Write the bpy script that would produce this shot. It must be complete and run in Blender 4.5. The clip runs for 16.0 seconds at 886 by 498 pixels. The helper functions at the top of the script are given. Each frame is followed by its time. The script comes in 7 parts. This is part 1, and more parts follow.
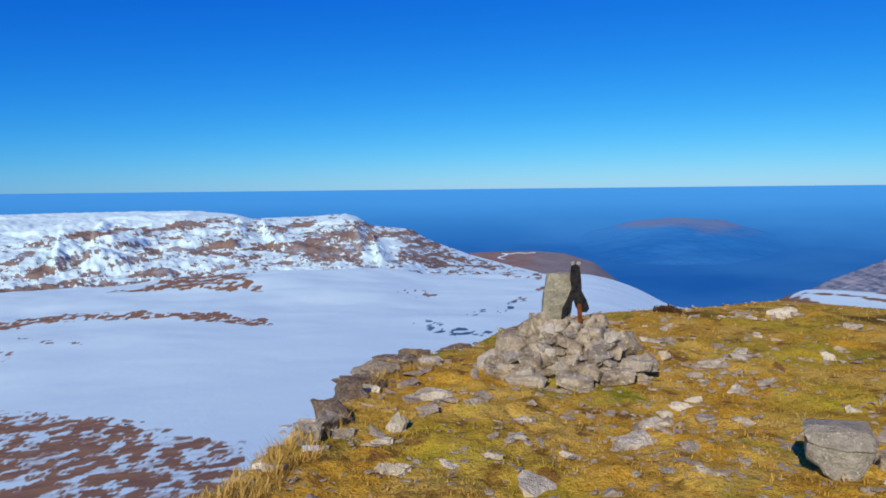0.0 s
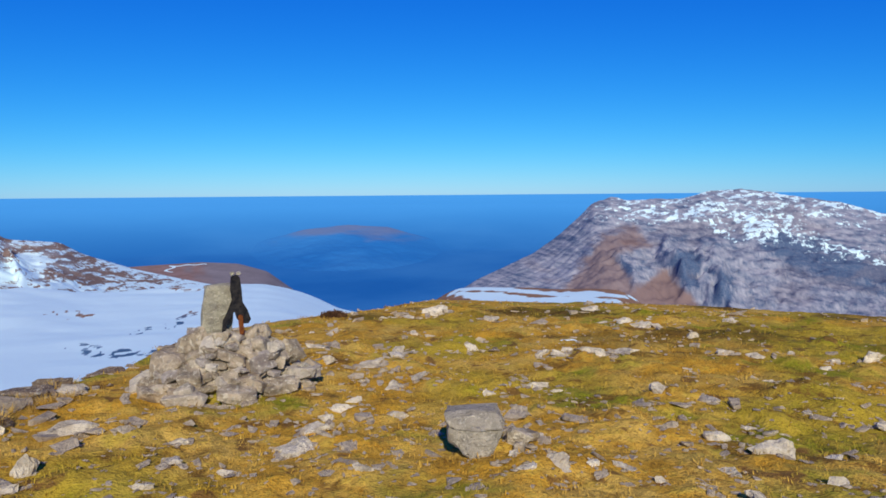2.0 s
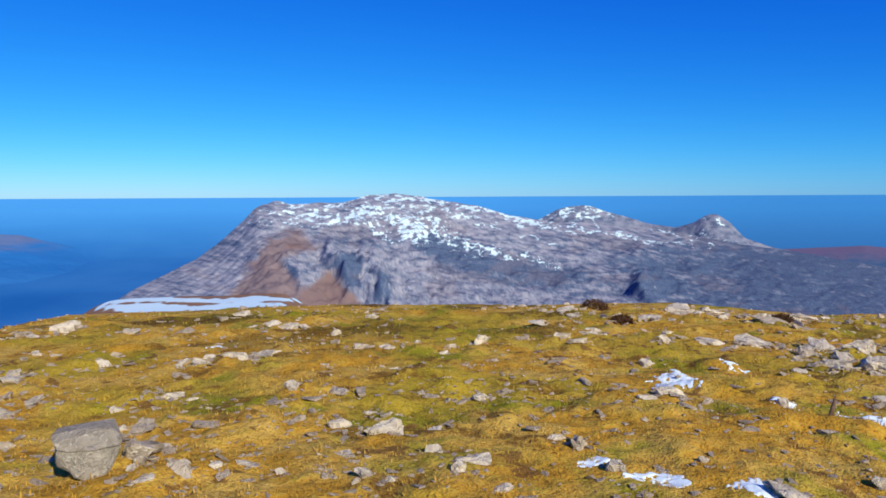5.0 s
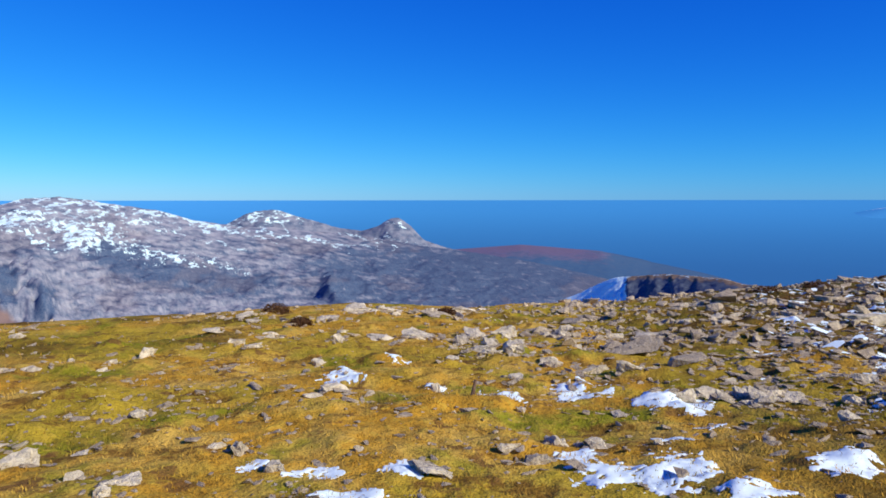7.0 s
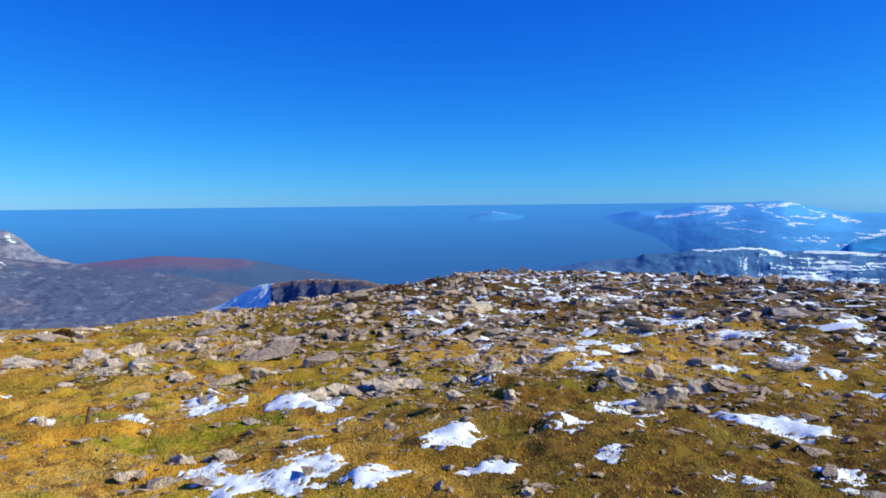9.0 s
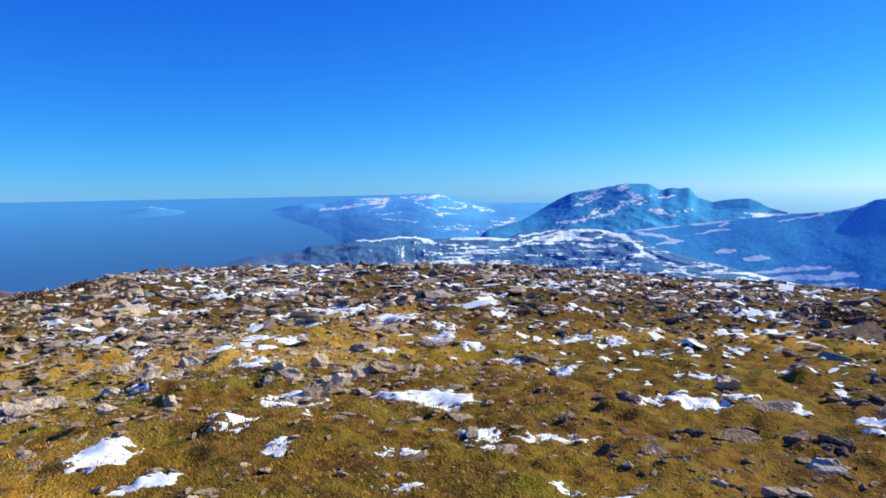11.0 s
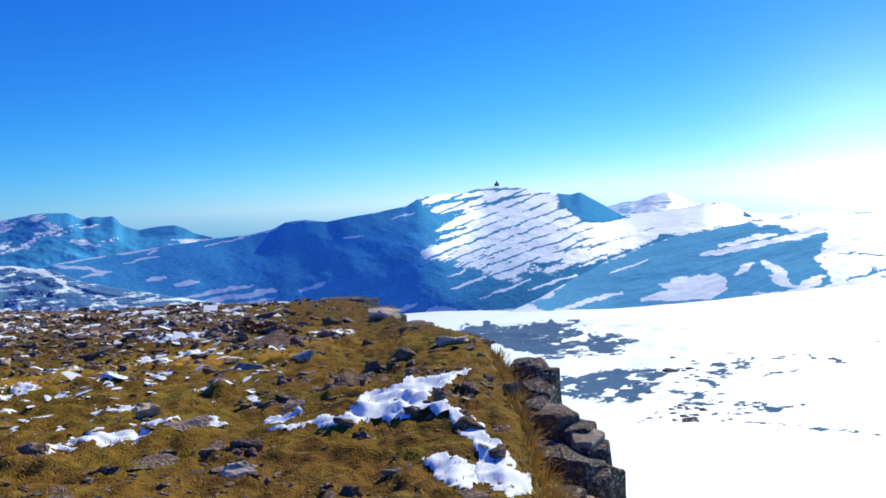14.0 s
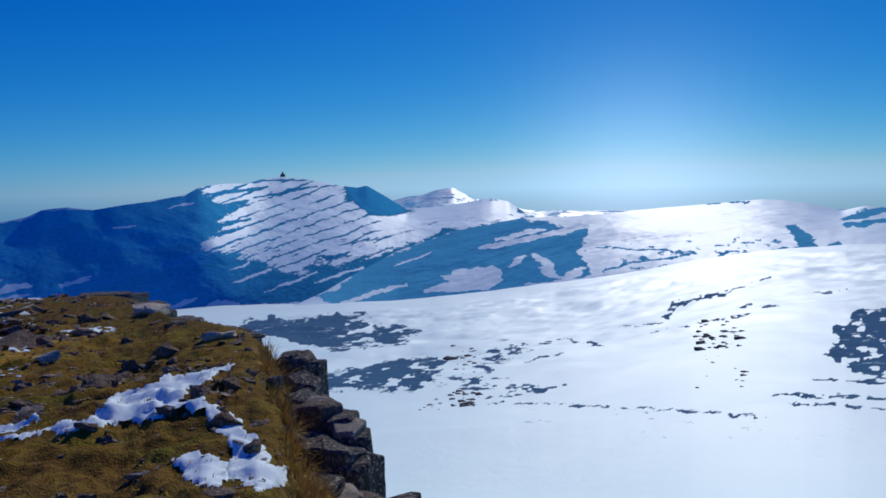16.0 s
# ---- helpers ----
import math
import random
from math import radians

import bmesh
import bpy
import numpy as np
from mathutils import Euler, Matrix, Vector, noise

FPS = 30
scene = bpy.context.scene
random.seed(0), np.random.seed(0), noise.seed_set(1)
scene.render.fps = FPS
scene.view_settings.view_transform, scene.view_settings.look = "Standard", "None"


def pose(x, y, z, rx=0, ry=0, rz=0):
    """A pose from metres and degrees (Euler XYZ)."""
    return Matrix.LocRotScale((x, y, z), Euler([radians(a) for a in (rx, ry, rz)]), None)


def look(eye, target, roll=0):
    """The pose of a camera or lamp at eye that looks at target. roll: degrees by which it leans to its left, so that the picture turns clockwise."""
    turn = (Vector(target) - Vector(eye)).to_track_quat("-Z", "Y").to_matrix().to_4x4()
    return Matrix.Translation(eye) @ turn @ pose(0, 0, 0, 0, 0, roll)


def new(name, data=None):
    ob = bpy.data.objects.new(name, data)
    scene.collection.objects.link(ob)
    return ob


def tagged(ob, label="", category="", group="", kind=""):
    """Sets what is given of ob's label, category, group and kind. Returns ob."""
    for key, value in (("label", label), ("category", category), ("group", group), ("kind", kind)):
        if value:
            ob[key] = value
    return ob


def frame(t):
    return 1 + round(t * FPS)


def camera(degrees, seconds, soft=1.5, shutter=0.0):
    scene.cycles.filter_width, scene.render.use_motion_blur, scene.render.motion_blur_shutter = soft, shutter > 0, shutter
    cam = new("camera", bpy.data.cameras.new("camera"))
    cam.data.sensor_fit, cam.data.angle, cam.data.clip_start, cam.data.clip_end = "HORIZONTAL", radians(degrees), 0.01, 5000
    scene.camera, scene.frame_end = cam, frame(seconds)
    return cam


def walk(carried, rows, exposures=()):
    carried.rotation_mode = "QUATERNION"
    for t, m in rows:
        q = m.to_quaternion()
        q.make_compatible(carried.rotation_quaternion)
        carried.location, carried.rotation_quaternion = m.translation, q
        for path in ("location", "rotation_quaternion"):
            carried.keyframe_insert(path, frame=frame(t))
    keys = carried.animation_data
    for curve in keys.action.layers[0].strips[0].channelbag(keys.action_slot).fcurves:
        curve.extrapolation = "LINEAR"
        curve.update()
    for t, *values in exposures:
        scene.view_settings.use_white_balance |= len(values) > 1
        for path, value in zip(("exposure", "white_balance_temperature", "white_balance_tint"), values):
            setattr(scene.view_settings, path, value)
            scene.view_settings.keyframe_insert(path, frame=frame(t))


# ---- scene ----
cam = camera(61.95, 16.0, soft=1.65)
PATH = [
    (0.0, 0.0, -0.0, 1.6, 85.341, 0.597, 1.683),
    (0.5, 0.024, 0.0137, 1.5889, 85.235, 0.397, -4.545),
    (1.0, 0.0542, 0.0239, 1.5893, 85.253, 0.172, -11.294),
    (1.5, 0.0943, 0.0176, 1.5879, 85.603, 0.443, -17.394),
    (2.0, 0.1347, 0.0102, 1.596, 85.779, 0.474, -23.324),
    (2.5, 0.1553, -0.0225, 1.6024, 86.031, 0.539, -27.97),
    (3.0, 0.1751, -0.0735, 1.6132, 86.178, 0.62, -32.359),
    (5.5, 0.3106, -0.3977, 1.6073, 85.861, 0.345, -54.782),
    (6.0, 0.3471, -0.4614, 1.6012, 85.862, 0.359, -61.379),
    (6.5, 0.3605, -0.5134, 1.5995, 86.013, -0.184, -66.589),
    (7.0, 0.3597, -0.5596, 1.5963, 86.187, 0.056, -72.678),
    (7.5, 0.3813, -0.5935, 1.5939, 86.356, -0.009, -78.826),
    (8.0, 0.3907, -0.6337, 1.5974, 86.952, 0.211, -86.006),
    (8.5, 0.3952, -0.681, 1.5882, 86.919, 1.072, -92.071),
    (9.0, 0.4177, -0.7092, 1.573, 86.591, 0.604, -99.913),
    (11.5, 0.4175, -0.7777, 1.5666, 85.575, 1.769, -131.416),
    (12.0, 0.3945, -0.793, 1.5626, 85.475, 2.074, -137.712),
    (12.5, 0.3838, -0.8175, 1.5534, 85.231, 1.475, -143.705),
    (13.0, 0.3486, -0.8541, 1.5437, 84.995, 2.121, -150.446),
    (13.5, 0.3103, -0.8908, 1.54, 85.506, 2.88, -159.508),
    (14.0, 0.281, -0.9033, 1.5316, 86.423, 2.5, -167.897),
    (14.5, 0.244, -0.9073, 1.5298, 86.614, 1.773, -173.711),
    (15.0, 0.1788, -0.9067, 1.5387, 86.954, 1.81, -178.379),
    (15.5, 0.1251, -0.8848, 1.531, 86.211, 2.116, -182.719),
    (16.0, 0.0741, -0.8626, 1.5315, 85.346, 0.985, -184.268),
]
EXPOSURES = [(0.0, -0.18, 6300, 14), (4.0, 0.02, 6400, 14), (6.0, 0.08, 6450, 14), (9.0, 0.24, 6500, 14), (11.5, 0.45, 7200, 14), (12.5, 0.5, 7400, 14), (13.5, 0.46, 7400, 14), (14.0, 0.2, 7000, 14), (14.5, -0.2, 6500, 15), (15.0, -0.52, 6100, 16), (16.0, -0.9, 5900, 14)]
walk(cam, [(t, pose(x, y, z, rx, ry, rz)) for t, x, y, z, rx, ry, rz in PATH], EXPOSURES)

# ---- sky and sun ----
SUN_AZ, SUN_EL = 162.0, 31.0          # degrees left of north (+y), degrees up
SUN_DIR = Vector((-math.sin(radians(SUN_AZ)) * math.cos(radians(SUN_EL)),
                  math.cos(radians(SUN_AZ)) * math.cos(radians(SUN_EL)), math.sin(radians(SUN_EL))))
world = bpy.data.worlds.new("sky")
scene.world = world
world.use_nodes = True
wn, wl = world.node_tree.nodes, world.node_tree.links
wn.clear()
sky = wn.new("ShaderNodeTexSky")
sky.sky_type, sky.sun_disc = "NISHITA", False
sky.sun_elevation, sky.sun_rotation = radians(SUN_EL), radians(360 - SUN_AZ)
sky.altitude, sky.air_density, sky.dust_density, sky.ozone_density = 1500, 1.0, 0.3, 3.0
back = wn.new("ShaderNodeBackground")
back.inputs["Strength"].default_value = 0.12
split, join = wn.new("ShaderNodeSeparateColor"), wn.new("ShaderNodeCombineColor")
# deep winter blue: each channel of the clear sky has its own contrast
for k, (at_one, power, peak) in enumerate(((7.2, 2.4, 1.33), (9.4, 1.3, 4.9), (9.5, 0.62, 8.1))):
    scaled, raised, level_up = [wn.new("ShaderNodeMath") for _ in range(3)]
    scaled.operation, raised.operation, level_up.operation = "DIVIDE", "POWER", "MULTIPLY"
    scaled.inputs[1].default_value, raised.inputs[1].default_value, level_up.inputs[1].default_value = at_one, power, peak
    wl.new(split.outputs[k], scaled.inputs[0])
    wl.new(scaled.outputs[0], raised.inputs[0])
    wl.new(raised.outputs[0], level_up.inputs[0])
    wl.new(level_up.outputs[0], join.inputs[k])


def sky_math(op, a, b):
    n = wn.new("ShaderNodeMath")
    n.operation = op
    for k, v in enumerate((a, b)):
        if isinstance(v, bpy.types.NodeSocket):
            wl.new(v, n.inputs[k])
        else:
            n.inputs[k].default_value = v
    return n.outputs[0]


# no warm band at the horizon; bright haze over the snow below the sun
toned, clear = wn.new("ShaderNodeSeparateColor"), wn.new("ShaderNodeCombineColor")
wl.new(join.outputs[0], toned.inputs[0])
green = toned.outputs[1]
wl.new(sky_math("MINIMUM", sky_math("MULTIPLY", toned.outputs[0], 1.1), sky_math("MULTIPLY", green, 0.62)), clear.inputs[0])
wl.new(sky_math("MULTIPLY", green, 1.12), clear.inputs[1])
wl.new(sky_math("MAXIMUM", sky_math("MULTIPLY", toned.outputs[2], 1.05), sky_math("MULTIPLY", green, 1.38)), clear.inputs[2])
where, toward = wn.new("ShaderNodeTexCoord"), wn.new("ShaderNodeVectorMath")
toward.operation = "DOT_PRODUCT"
wl.new(where.outputs["Generated"], toward.inputs[0])
toward.inputs[1].default_value = (-math.sin(radians(SUN_AZ - 1)), math.cos(radians(SUN_AZ - 1)), 0.0)
near_sun = sky_math("MAXIMUM", toward.outputs["Value"], 0.0)
aureole = sky_math("ADD", sky_math("MULTIPLY", sky_math("POWER", near_sun, 110.0), 3.2), sky_math("MULTIPLY", sky_math("POWER", near_sun, 16.0), 0.1))
height_part = wn.new("ShaderNodeSeparateXYZ")
wl.new(where.outputs["Generated"], height_part.inputs[0])
low = sky_math("POWER", sky_math("MAXIMUM", sky_math("SUBTRACT", 1.0, sky_math("ABSOLUTE", height_part.outputs[2], 0.0)), 0.0), 22.0)
aureole = sky_math("ADD", aureole, sky_math("MULTIPLY", sky_math("MULTIPLY", sky_math("POWER", near_sun, 3.0), low), 1.5))
tint = wn.new("ShaderNodeVectorMath")
tint.operation = "SCALE"
tint.inputs[0].default_value = (0.84, 0.92, 1.1)
wl.new(aureole, tint.inputs["Scale"])
whole = wn.new("ShaderNodeVectorMath")
whole.operation = "ADD"
wl.new(clear.outputs[0], whole.inputs[0])
wl.new(tint.outputs[0], whole.inputs[1])
wout = wn.new("ShaderNodeOutputWorld")
wl.new(sky.outputs[0], split.inputs[0])
wl.new(whole.outputs[0], back.inputs[0])
wl.new(back.outputs[0], wout.inputs[0])
sun = new("sun", bpy.data.lights.new("sun", "SUN"))
sun.data.energy, sun.data.angle, sun.data.color = 4.3, radians(0.53), (1.0, 0.95, 0.81)
sun.matrix_world = look(SUN_DIR * 100, (0, 0, 0))


# ---- noise on arrays ----
def lattice(ix, iy, seed):
    n = (ix.astype(np.int64) * 374761393 + iy.astype(np.int64) * 668265263 + seed * 1442695041) & 0xFFFFFFFF
    n = ((n ^ (n >> 13)) * 1274126177) & 0xFFFFFFFF
    return ((n ^ (n >> 16)) & 0xFFFF) / 32767.5 - 1.0


def vnoise(x, y, seed=0):
    ix, iy = np.floor(x), np.floor(y)
    fx, fy = x - ix, y - iy
    fx, fy = fx * fx * fx * (fx * (fx * 6 - 15) + 10), fy * fy * fy * (fy * (fy * 6 - 15) + 10)
    a, b = lattice(ix, iy, seed), lattice(ix + 1, iy, seed)
    c, d = lattice(ix, iy + 1, seed), lattice(ix + 1, iy + 1, seed)
    return (a * (1 - fx) + b * fx) * (1 - fy) + (c * (1 - fx) + d * fx) * fy


def fbm(x, y, octaves=5, seed=0, gain=0.5):
    total, amp, norm = 0.0, 1.0, 0.0
    for k in range(octaves):
        total = total + amp * vnoise(x * 2 ** k + 17.3 * k, y * 2 ** k - 9.1 * k, seed + k)
        norm += amp
        amp *= gain
    return total / norm


def ridged(x, y, octaves=5, seed=0):
    total, amp, norm = 0.0, 1.0, 0.0
    for k in range(octaves):
        total = total + amp * (1 - 2 * np.abs(vnoise(x * 2 ** k + 31.7 * k, y * 2 ** k + 5.3 * k, seed + k)))
        norm += amp
        amp *= 0.5
    return total / norm


def smooth(a, b, x):
    t = np.clip((np.asarray(x, float) - a) / (b - a), 0, 1)
    return t * t * (3 - 2 * t)


def bump(a0, a1, a2, a3, x):
    return smooth(a0, a1, x) * (1 - smooth(a2, a3, x))


def area(a, e, outline, soft=0.3, rag=0.4, seed=0):
    """1 inside an outline of azimuths and elevations, with a ragged border."""
    a = a + rag * fbm(a * 0.9, e * 1.6, 5, 600 + seed, 0.6)
    e = e + 0.6 * rag * fbm(a * 0.9, e * 1.6, 5, 640 + seed, 0.6)
    near, odd = np.full(a.shape, 1e6), np.zeros(a.shape, bool)
    for (a0, e0), (a1, e1) in zip(outline, outline[1:] + outline[:1]):
        da, de = a1 - a0, e1 - e0
        f = np.clip(((a - a0) * da + (e - e0) * de) / (da * da + de * de + 1e-9), 0, 1)
        near = np.minimum(near, np.hypot(a - a0 - f * da, e - e0 - f * de))
        if abs(de) > 1e-6:
            odd ^= ((e0 > e) != (e1 > e)) & (a < a0 + (e - e0) * da / de)
    return smooth(-soft, soft, np.where(odd, near, -near))


def streaks(a, e, lines, rag=0.25, seed=0):
    """1 on tapering streaks: azimuth and elevation of both ends, half width."""
    a = a + rag * fbm(a * 1.1, e * 2.2, 5, 660 + seed, 0.6)
    e = e + 0.5 * rag * fbm(a * 1.1, e * 2.2, 5, 680 + seed, 0.6)
    out = np.zeros(a.shape)
    for a0, e0, a1, e1, w in lines:
        da, de = a1 - a0, e1 - e0
        f = np.clip(((a - a0) * da + (e - e0) * de) / (da * da + de * de + 1e-9), 0, 1)
        d = np.hypot(0.5 * (a - a0 - f * da), e - e0 - f * de)
        ww = w * (0.45 + 0.55 * np.sin(np.pi * np.clip(f, 0.05, 0.95))) * (1 + 0.5 * fbm(a * 2, e * 3, 3, 690 + seed))
        out = np.maximum(out, 1 - smooth(0.55 * ww, 1.15 * ww + 0.03, d))
    return out


def sight(r, z):
    """Degrees over the level of the eye."""
    return np.degrees(np.arctan2(z - EYE, r))


# ---- the landform: polar about the spot where the camera turns ----
CX, CY, EYE = 0.25, -0.4, 1.58
# rim of the summit plateau: azimuth, distance, degrees below the eye
RIM_A = [(60, 2.8, -30), (40, 3.2, -26.5), (24, 4.1, -21.2), (17.8, 5.0, -18.4), (12.7, 5.9, -16.3), (10, 7.3, -13.6), (6.4, 8.3, -12.4),
         (1.1, 9.3, -11.6), (-3.3, 12, -9.9), (-9.4, 14, -9.2), (-17.6, 16, -8.5), (-22, 19, -7.9), (-30, 19, -8.15),
         (-42, 19, -8.15), (-55, 19, -8.35), (-66, 21, -7.85), (-75, 20, -8.3)]
RIM_B = [(-87, 24, -7.5), (-92.5, 26, -6.65), (-97, 28, -6.2), (-103, 32, -5.2), (-110, 34, -5.15), (-118, 35, -5.35), (-131, 36, -5.6),
         (-144, 36, -6.55), (-153, 36, -6.9), (-160.3, 34, -7.05), (-163, 22, -8.0), (-164.8, 14.4, -8.95), (-168.5, 11.8, -9.6), (-170.4, 11.0, -10.2), (-172.3, 9.4, -11.7), (-173.4, 8.0, -13.7), (-173.9, 7.0, -16.2), (-174.7, 6.0, -19.0), (-176.8, 5.2, -22.0), (-181, 4.4, -25.5), (-190, 3.3, -27), (-205, 2.9, -29), (-240, 2.7, -31), (-300, 2.8, -30)]
RIM = sorted(RIM_A + RIM_B)
RIM_AZ = np.array([q[0] for q in RIM], float)
RIM_R = np.array([q[1] for q in RIM], float)
RIM_Z = np.array([EYE + q[1] * math.tan(radians(q[2])) for q in RIM])
# heights of the land beyond the rim at these distances
DIST = (12, 25, 60, 120, 250, 420, 600, 1000, 2000, 3200, 4000, 4700)
SNOWFIELD = (-7, -9, -14.3, -19.5, -27.2, -52, -95, -120, -280, -340, -340, -340)
SHOULDER = (-5, -7.2, -10.9, -13.5, -46, -85, -110, -170, -330, -340, -340, -340)
SADDLE = (-6, -8.5, -14.5, -21, -38, -75, -120, -200, -330, -340, -340, -340)
LOWLAND = (-5, -8, -15, -27, -60, -110, -160, -230, -330, -340, -340, -340)
MOOR = (-4, -7, -13, -22, -42, -66, -88, -120, -300, -340, -340, -340)
VALLEY = (-7.5, -10, -18.5, -29, -52, -76, -98, -150, -284, -335, -340, -340)
BOWL = (-7, -9.5, -17, -26, -42, -56, -68, -95, -200, -340, -340, -340)
HILLSIDE = (-6, -7.5, -13.5, -20.5, -28, -36, -43, -58, -140, -340, -340, -340)
LAND = [(-300, SNOWFIELD), (-240, HILLSIDE), (-213, HILLSIDE), (-200, BOWL), (-188, VALLEY), (-165, VALLEY), (-150, MOOR), (-100, MOOR), (-80, LOWLAND),
        (-45, LOWLAND), (-36, SHOULDER), (-25, SHOULDER), (-18, SADDLE), (-9, SNOWFIELD), (60, SNOWFIELD)]
LAND_AZ = np.array([q[0] for q in LAND], float)


def turn_az(az):
    return (az + 300.0) % 360.0 - 300.0


def rim(az):
    a = turn_az(az)
    return np.interp(a, RIM_AZ, RIM_R), np.interp(a, RIM_AZ, RIM_Z)


def outer(az, r):
    a, lr = turn_az(az), np.log(np.maximum(r, 1.0))
    rows = np.stack([np.interp(lr, np.log(DIST), q[1]) for q in LAND])
    j = np.clip(np.searchsorted(LAND_AZ, a, side="right") - 1, 0, len(LAND) - 2)
    f = smooth(0, 1, (a - LAND_AZ[j]) / (LAND_AZ[j + 1] - LAND_AZ[j]))
    lo = np.take_along_axis(rows, j[None], 0)[0]
    hi = np.take_along_axis(rows, (j + 1)[None], 0)[0]
    z = lo * (1 - f) + hi * f
    # over the valley the forms melt into one another
    soft = 0.0
    for k in range(-4, 5):
        ak = np.clip(a + 2.5 * k, LAND_AZ[0], LAND_AZ[-1])
        jk = np.clip(np.searchsorted(LAND_AZ, ak, side="right") - 1, 0, len(LAND) - 2)
        fk = np.clip((ak - LAND_AZ[jk]) / (LAND_AZ[jk + 1] - LAND_AZ[jk]), 0, 1)
        soft = soft + (np.take_along_axis(rows, jk[None], 0)[0] * (1 - fk) + np.take_along_axis(rows, (jk + 1)[None], 0)[0] * fk) / 9
    w = 1 - smooth(-185, -172, a)
    z = z * (1 - w) + soft * w
    x, y = CX - r * np.sin(np.radians(az)), CY + r * np.cos(np.radians(az))
    amp = 0.012 * r
    z = z + amp * fbm(x / (0.5 * 60), y / (0.5 * 60), 4, 11) * smooth(15, 60, r) * (1 - smooth(300, 900, r)) * 0.6
    z = z + 6 * fbm(x / 300, y / 300, 4, 12) * smooth(250, 700, r) * (1 - smooth(1800, 2600, r))
    # the snow dome, its brown rib and the fold below it
    z = z + 2.4 * bump(2, 8, 12, 26, a) * bump(130, 230, 300, 420, r)
    return z


def level(az, r):
    """Height of the plateau inside the rim."""
    re, ze = rim(az)
    x, y = CX - r * np.sin(np.radians(az)), CY + r * np.cos(np.radians(az))
    z = ze * np.clip(r / re, 0, 1.2) ** 1.3
    fade = smooth(0.6, 3.0, r)
    calm = 1 - 0.7 * smooth(0.75, 1.0, r / re)
    hump = 1 + 0.3 * bump(-215, -170, -135, -118, turn_az(az)) * (1 - smooth(0.6, 0.95, r / re))
    return z + fade * calm * hump * (0.1 * fbm(x / 1.9, y / 1.9, 3, 3) + (0.13 - 0.06 * bump(-215, -170, -130, -110, turn_az(az))) * np.maximum(0, fbm(x / 0.5, y / 0.5, 2, 5)) + (0.035 + 0.01 * bump(-200, -165, -135, -120, turn_az(az))) * fbm(x / 0.16, y / 0.16, 2, 6)) * (0.5 + 0.5 * smooth(2, 8, r))


def height(az, r):
    re, ze = rim(az)
    a = turn_az(az)
    inside = level(az, np.minimum(r, re))
    s = np.maximum(r - re, 0)
    cliff = np.maximum(bump(-200, -180, -170, -165, a), bump(5, 8, 12, 16, a))
    fall = inside - s * (0.35 + 0.5 * smooth(0, 3, s)) * (1 + 3.5 * cliff)
    out = outer(az, r)
    k = 0.8
    m = np.maximum(fall, out)
    return np.where(r <= re, inside, m + k * 0.25 * np.exp(-np.abs(fall - out) / k))


def sea_z(az, r):
    z = np.interp(r, (1500, 2000, 2600, 3200, 3800, 4300, 4700), (-330, -322, -300, -240, -140, -55, EYE - 3))
    a = turn_az(az)
    return z - 150 * np.where(a < 0, smooth(-124, -133, a) * smooth(3500, 4050, r) + smooth(-142, -158, a) * (1 - smooth(3500, 4050, r)), smooth(60, 75, a))


def base(az, r):
    return np.maximum(height(az, r), np.where(r > 1500, sea_z(az, r), -1e4))


def ground_z(x, y):
    dx, dy = x - CX, y - CY
    return float(height(np.array([math.degrees(math.atan2(-dx, dy))]), np.array([math.hypot(dx, dy)]))[0])


def spot(az, r):
    return CX - r * math.sin(radians(az)), CY + r * math.cos(radians(az))


def sheet(name, az, r, z, material, attrs=(), close=False):
    """A mesh from 2D arrays of azimuth, distance and height."""
    x, y = CX - r * np.sin(np.radians(az)), CY + r * np.cos(np.radians(az))
    n, m = z.shape
    co = np.stack([x, y, z], -1).reshape(-1, 3)
    i = np.arange(n * m).reshape(n, m)
    q = np.stack([i[:-1, :-1], i[:-1, 1:], i[1:, 1:], i[1:, :-1]], -1).reshape(-1, 4)
    if close:
        last = np.stack([i[-1, :-1], i[-1, 1:], i[0, 1:], i[0, :-1]], -1)
        q = np.concatenate([q, last])
    me = bpy.data.meshes.new(name)
    me.vertices.add(len(co))
    me.vertices.foreach_set("co", co.astype(np.float32).ravel())
    me.loops.add(q.size)
    me.loops.foreach_set("vertex_index", q.astype(np.int32).ravel())
    me.polygons.add(len(q))
    me.polygons.foreach_set("loop_start", np.arange(0, q.size, 4, dtype=np.int32))
    me.polygons.foreach_set("use_smooth", np.ones(len(q), bool))
    me.update(calc_edges=True)
    me.validate()
    for key, value in attrs:
        layer = me.attributes.new(key, "FLOAT", "POINT")
        layer.data.foreach_set("value", value.astype(np.float32).ravel())
    me.materials.append(material)
    return new(name, me)


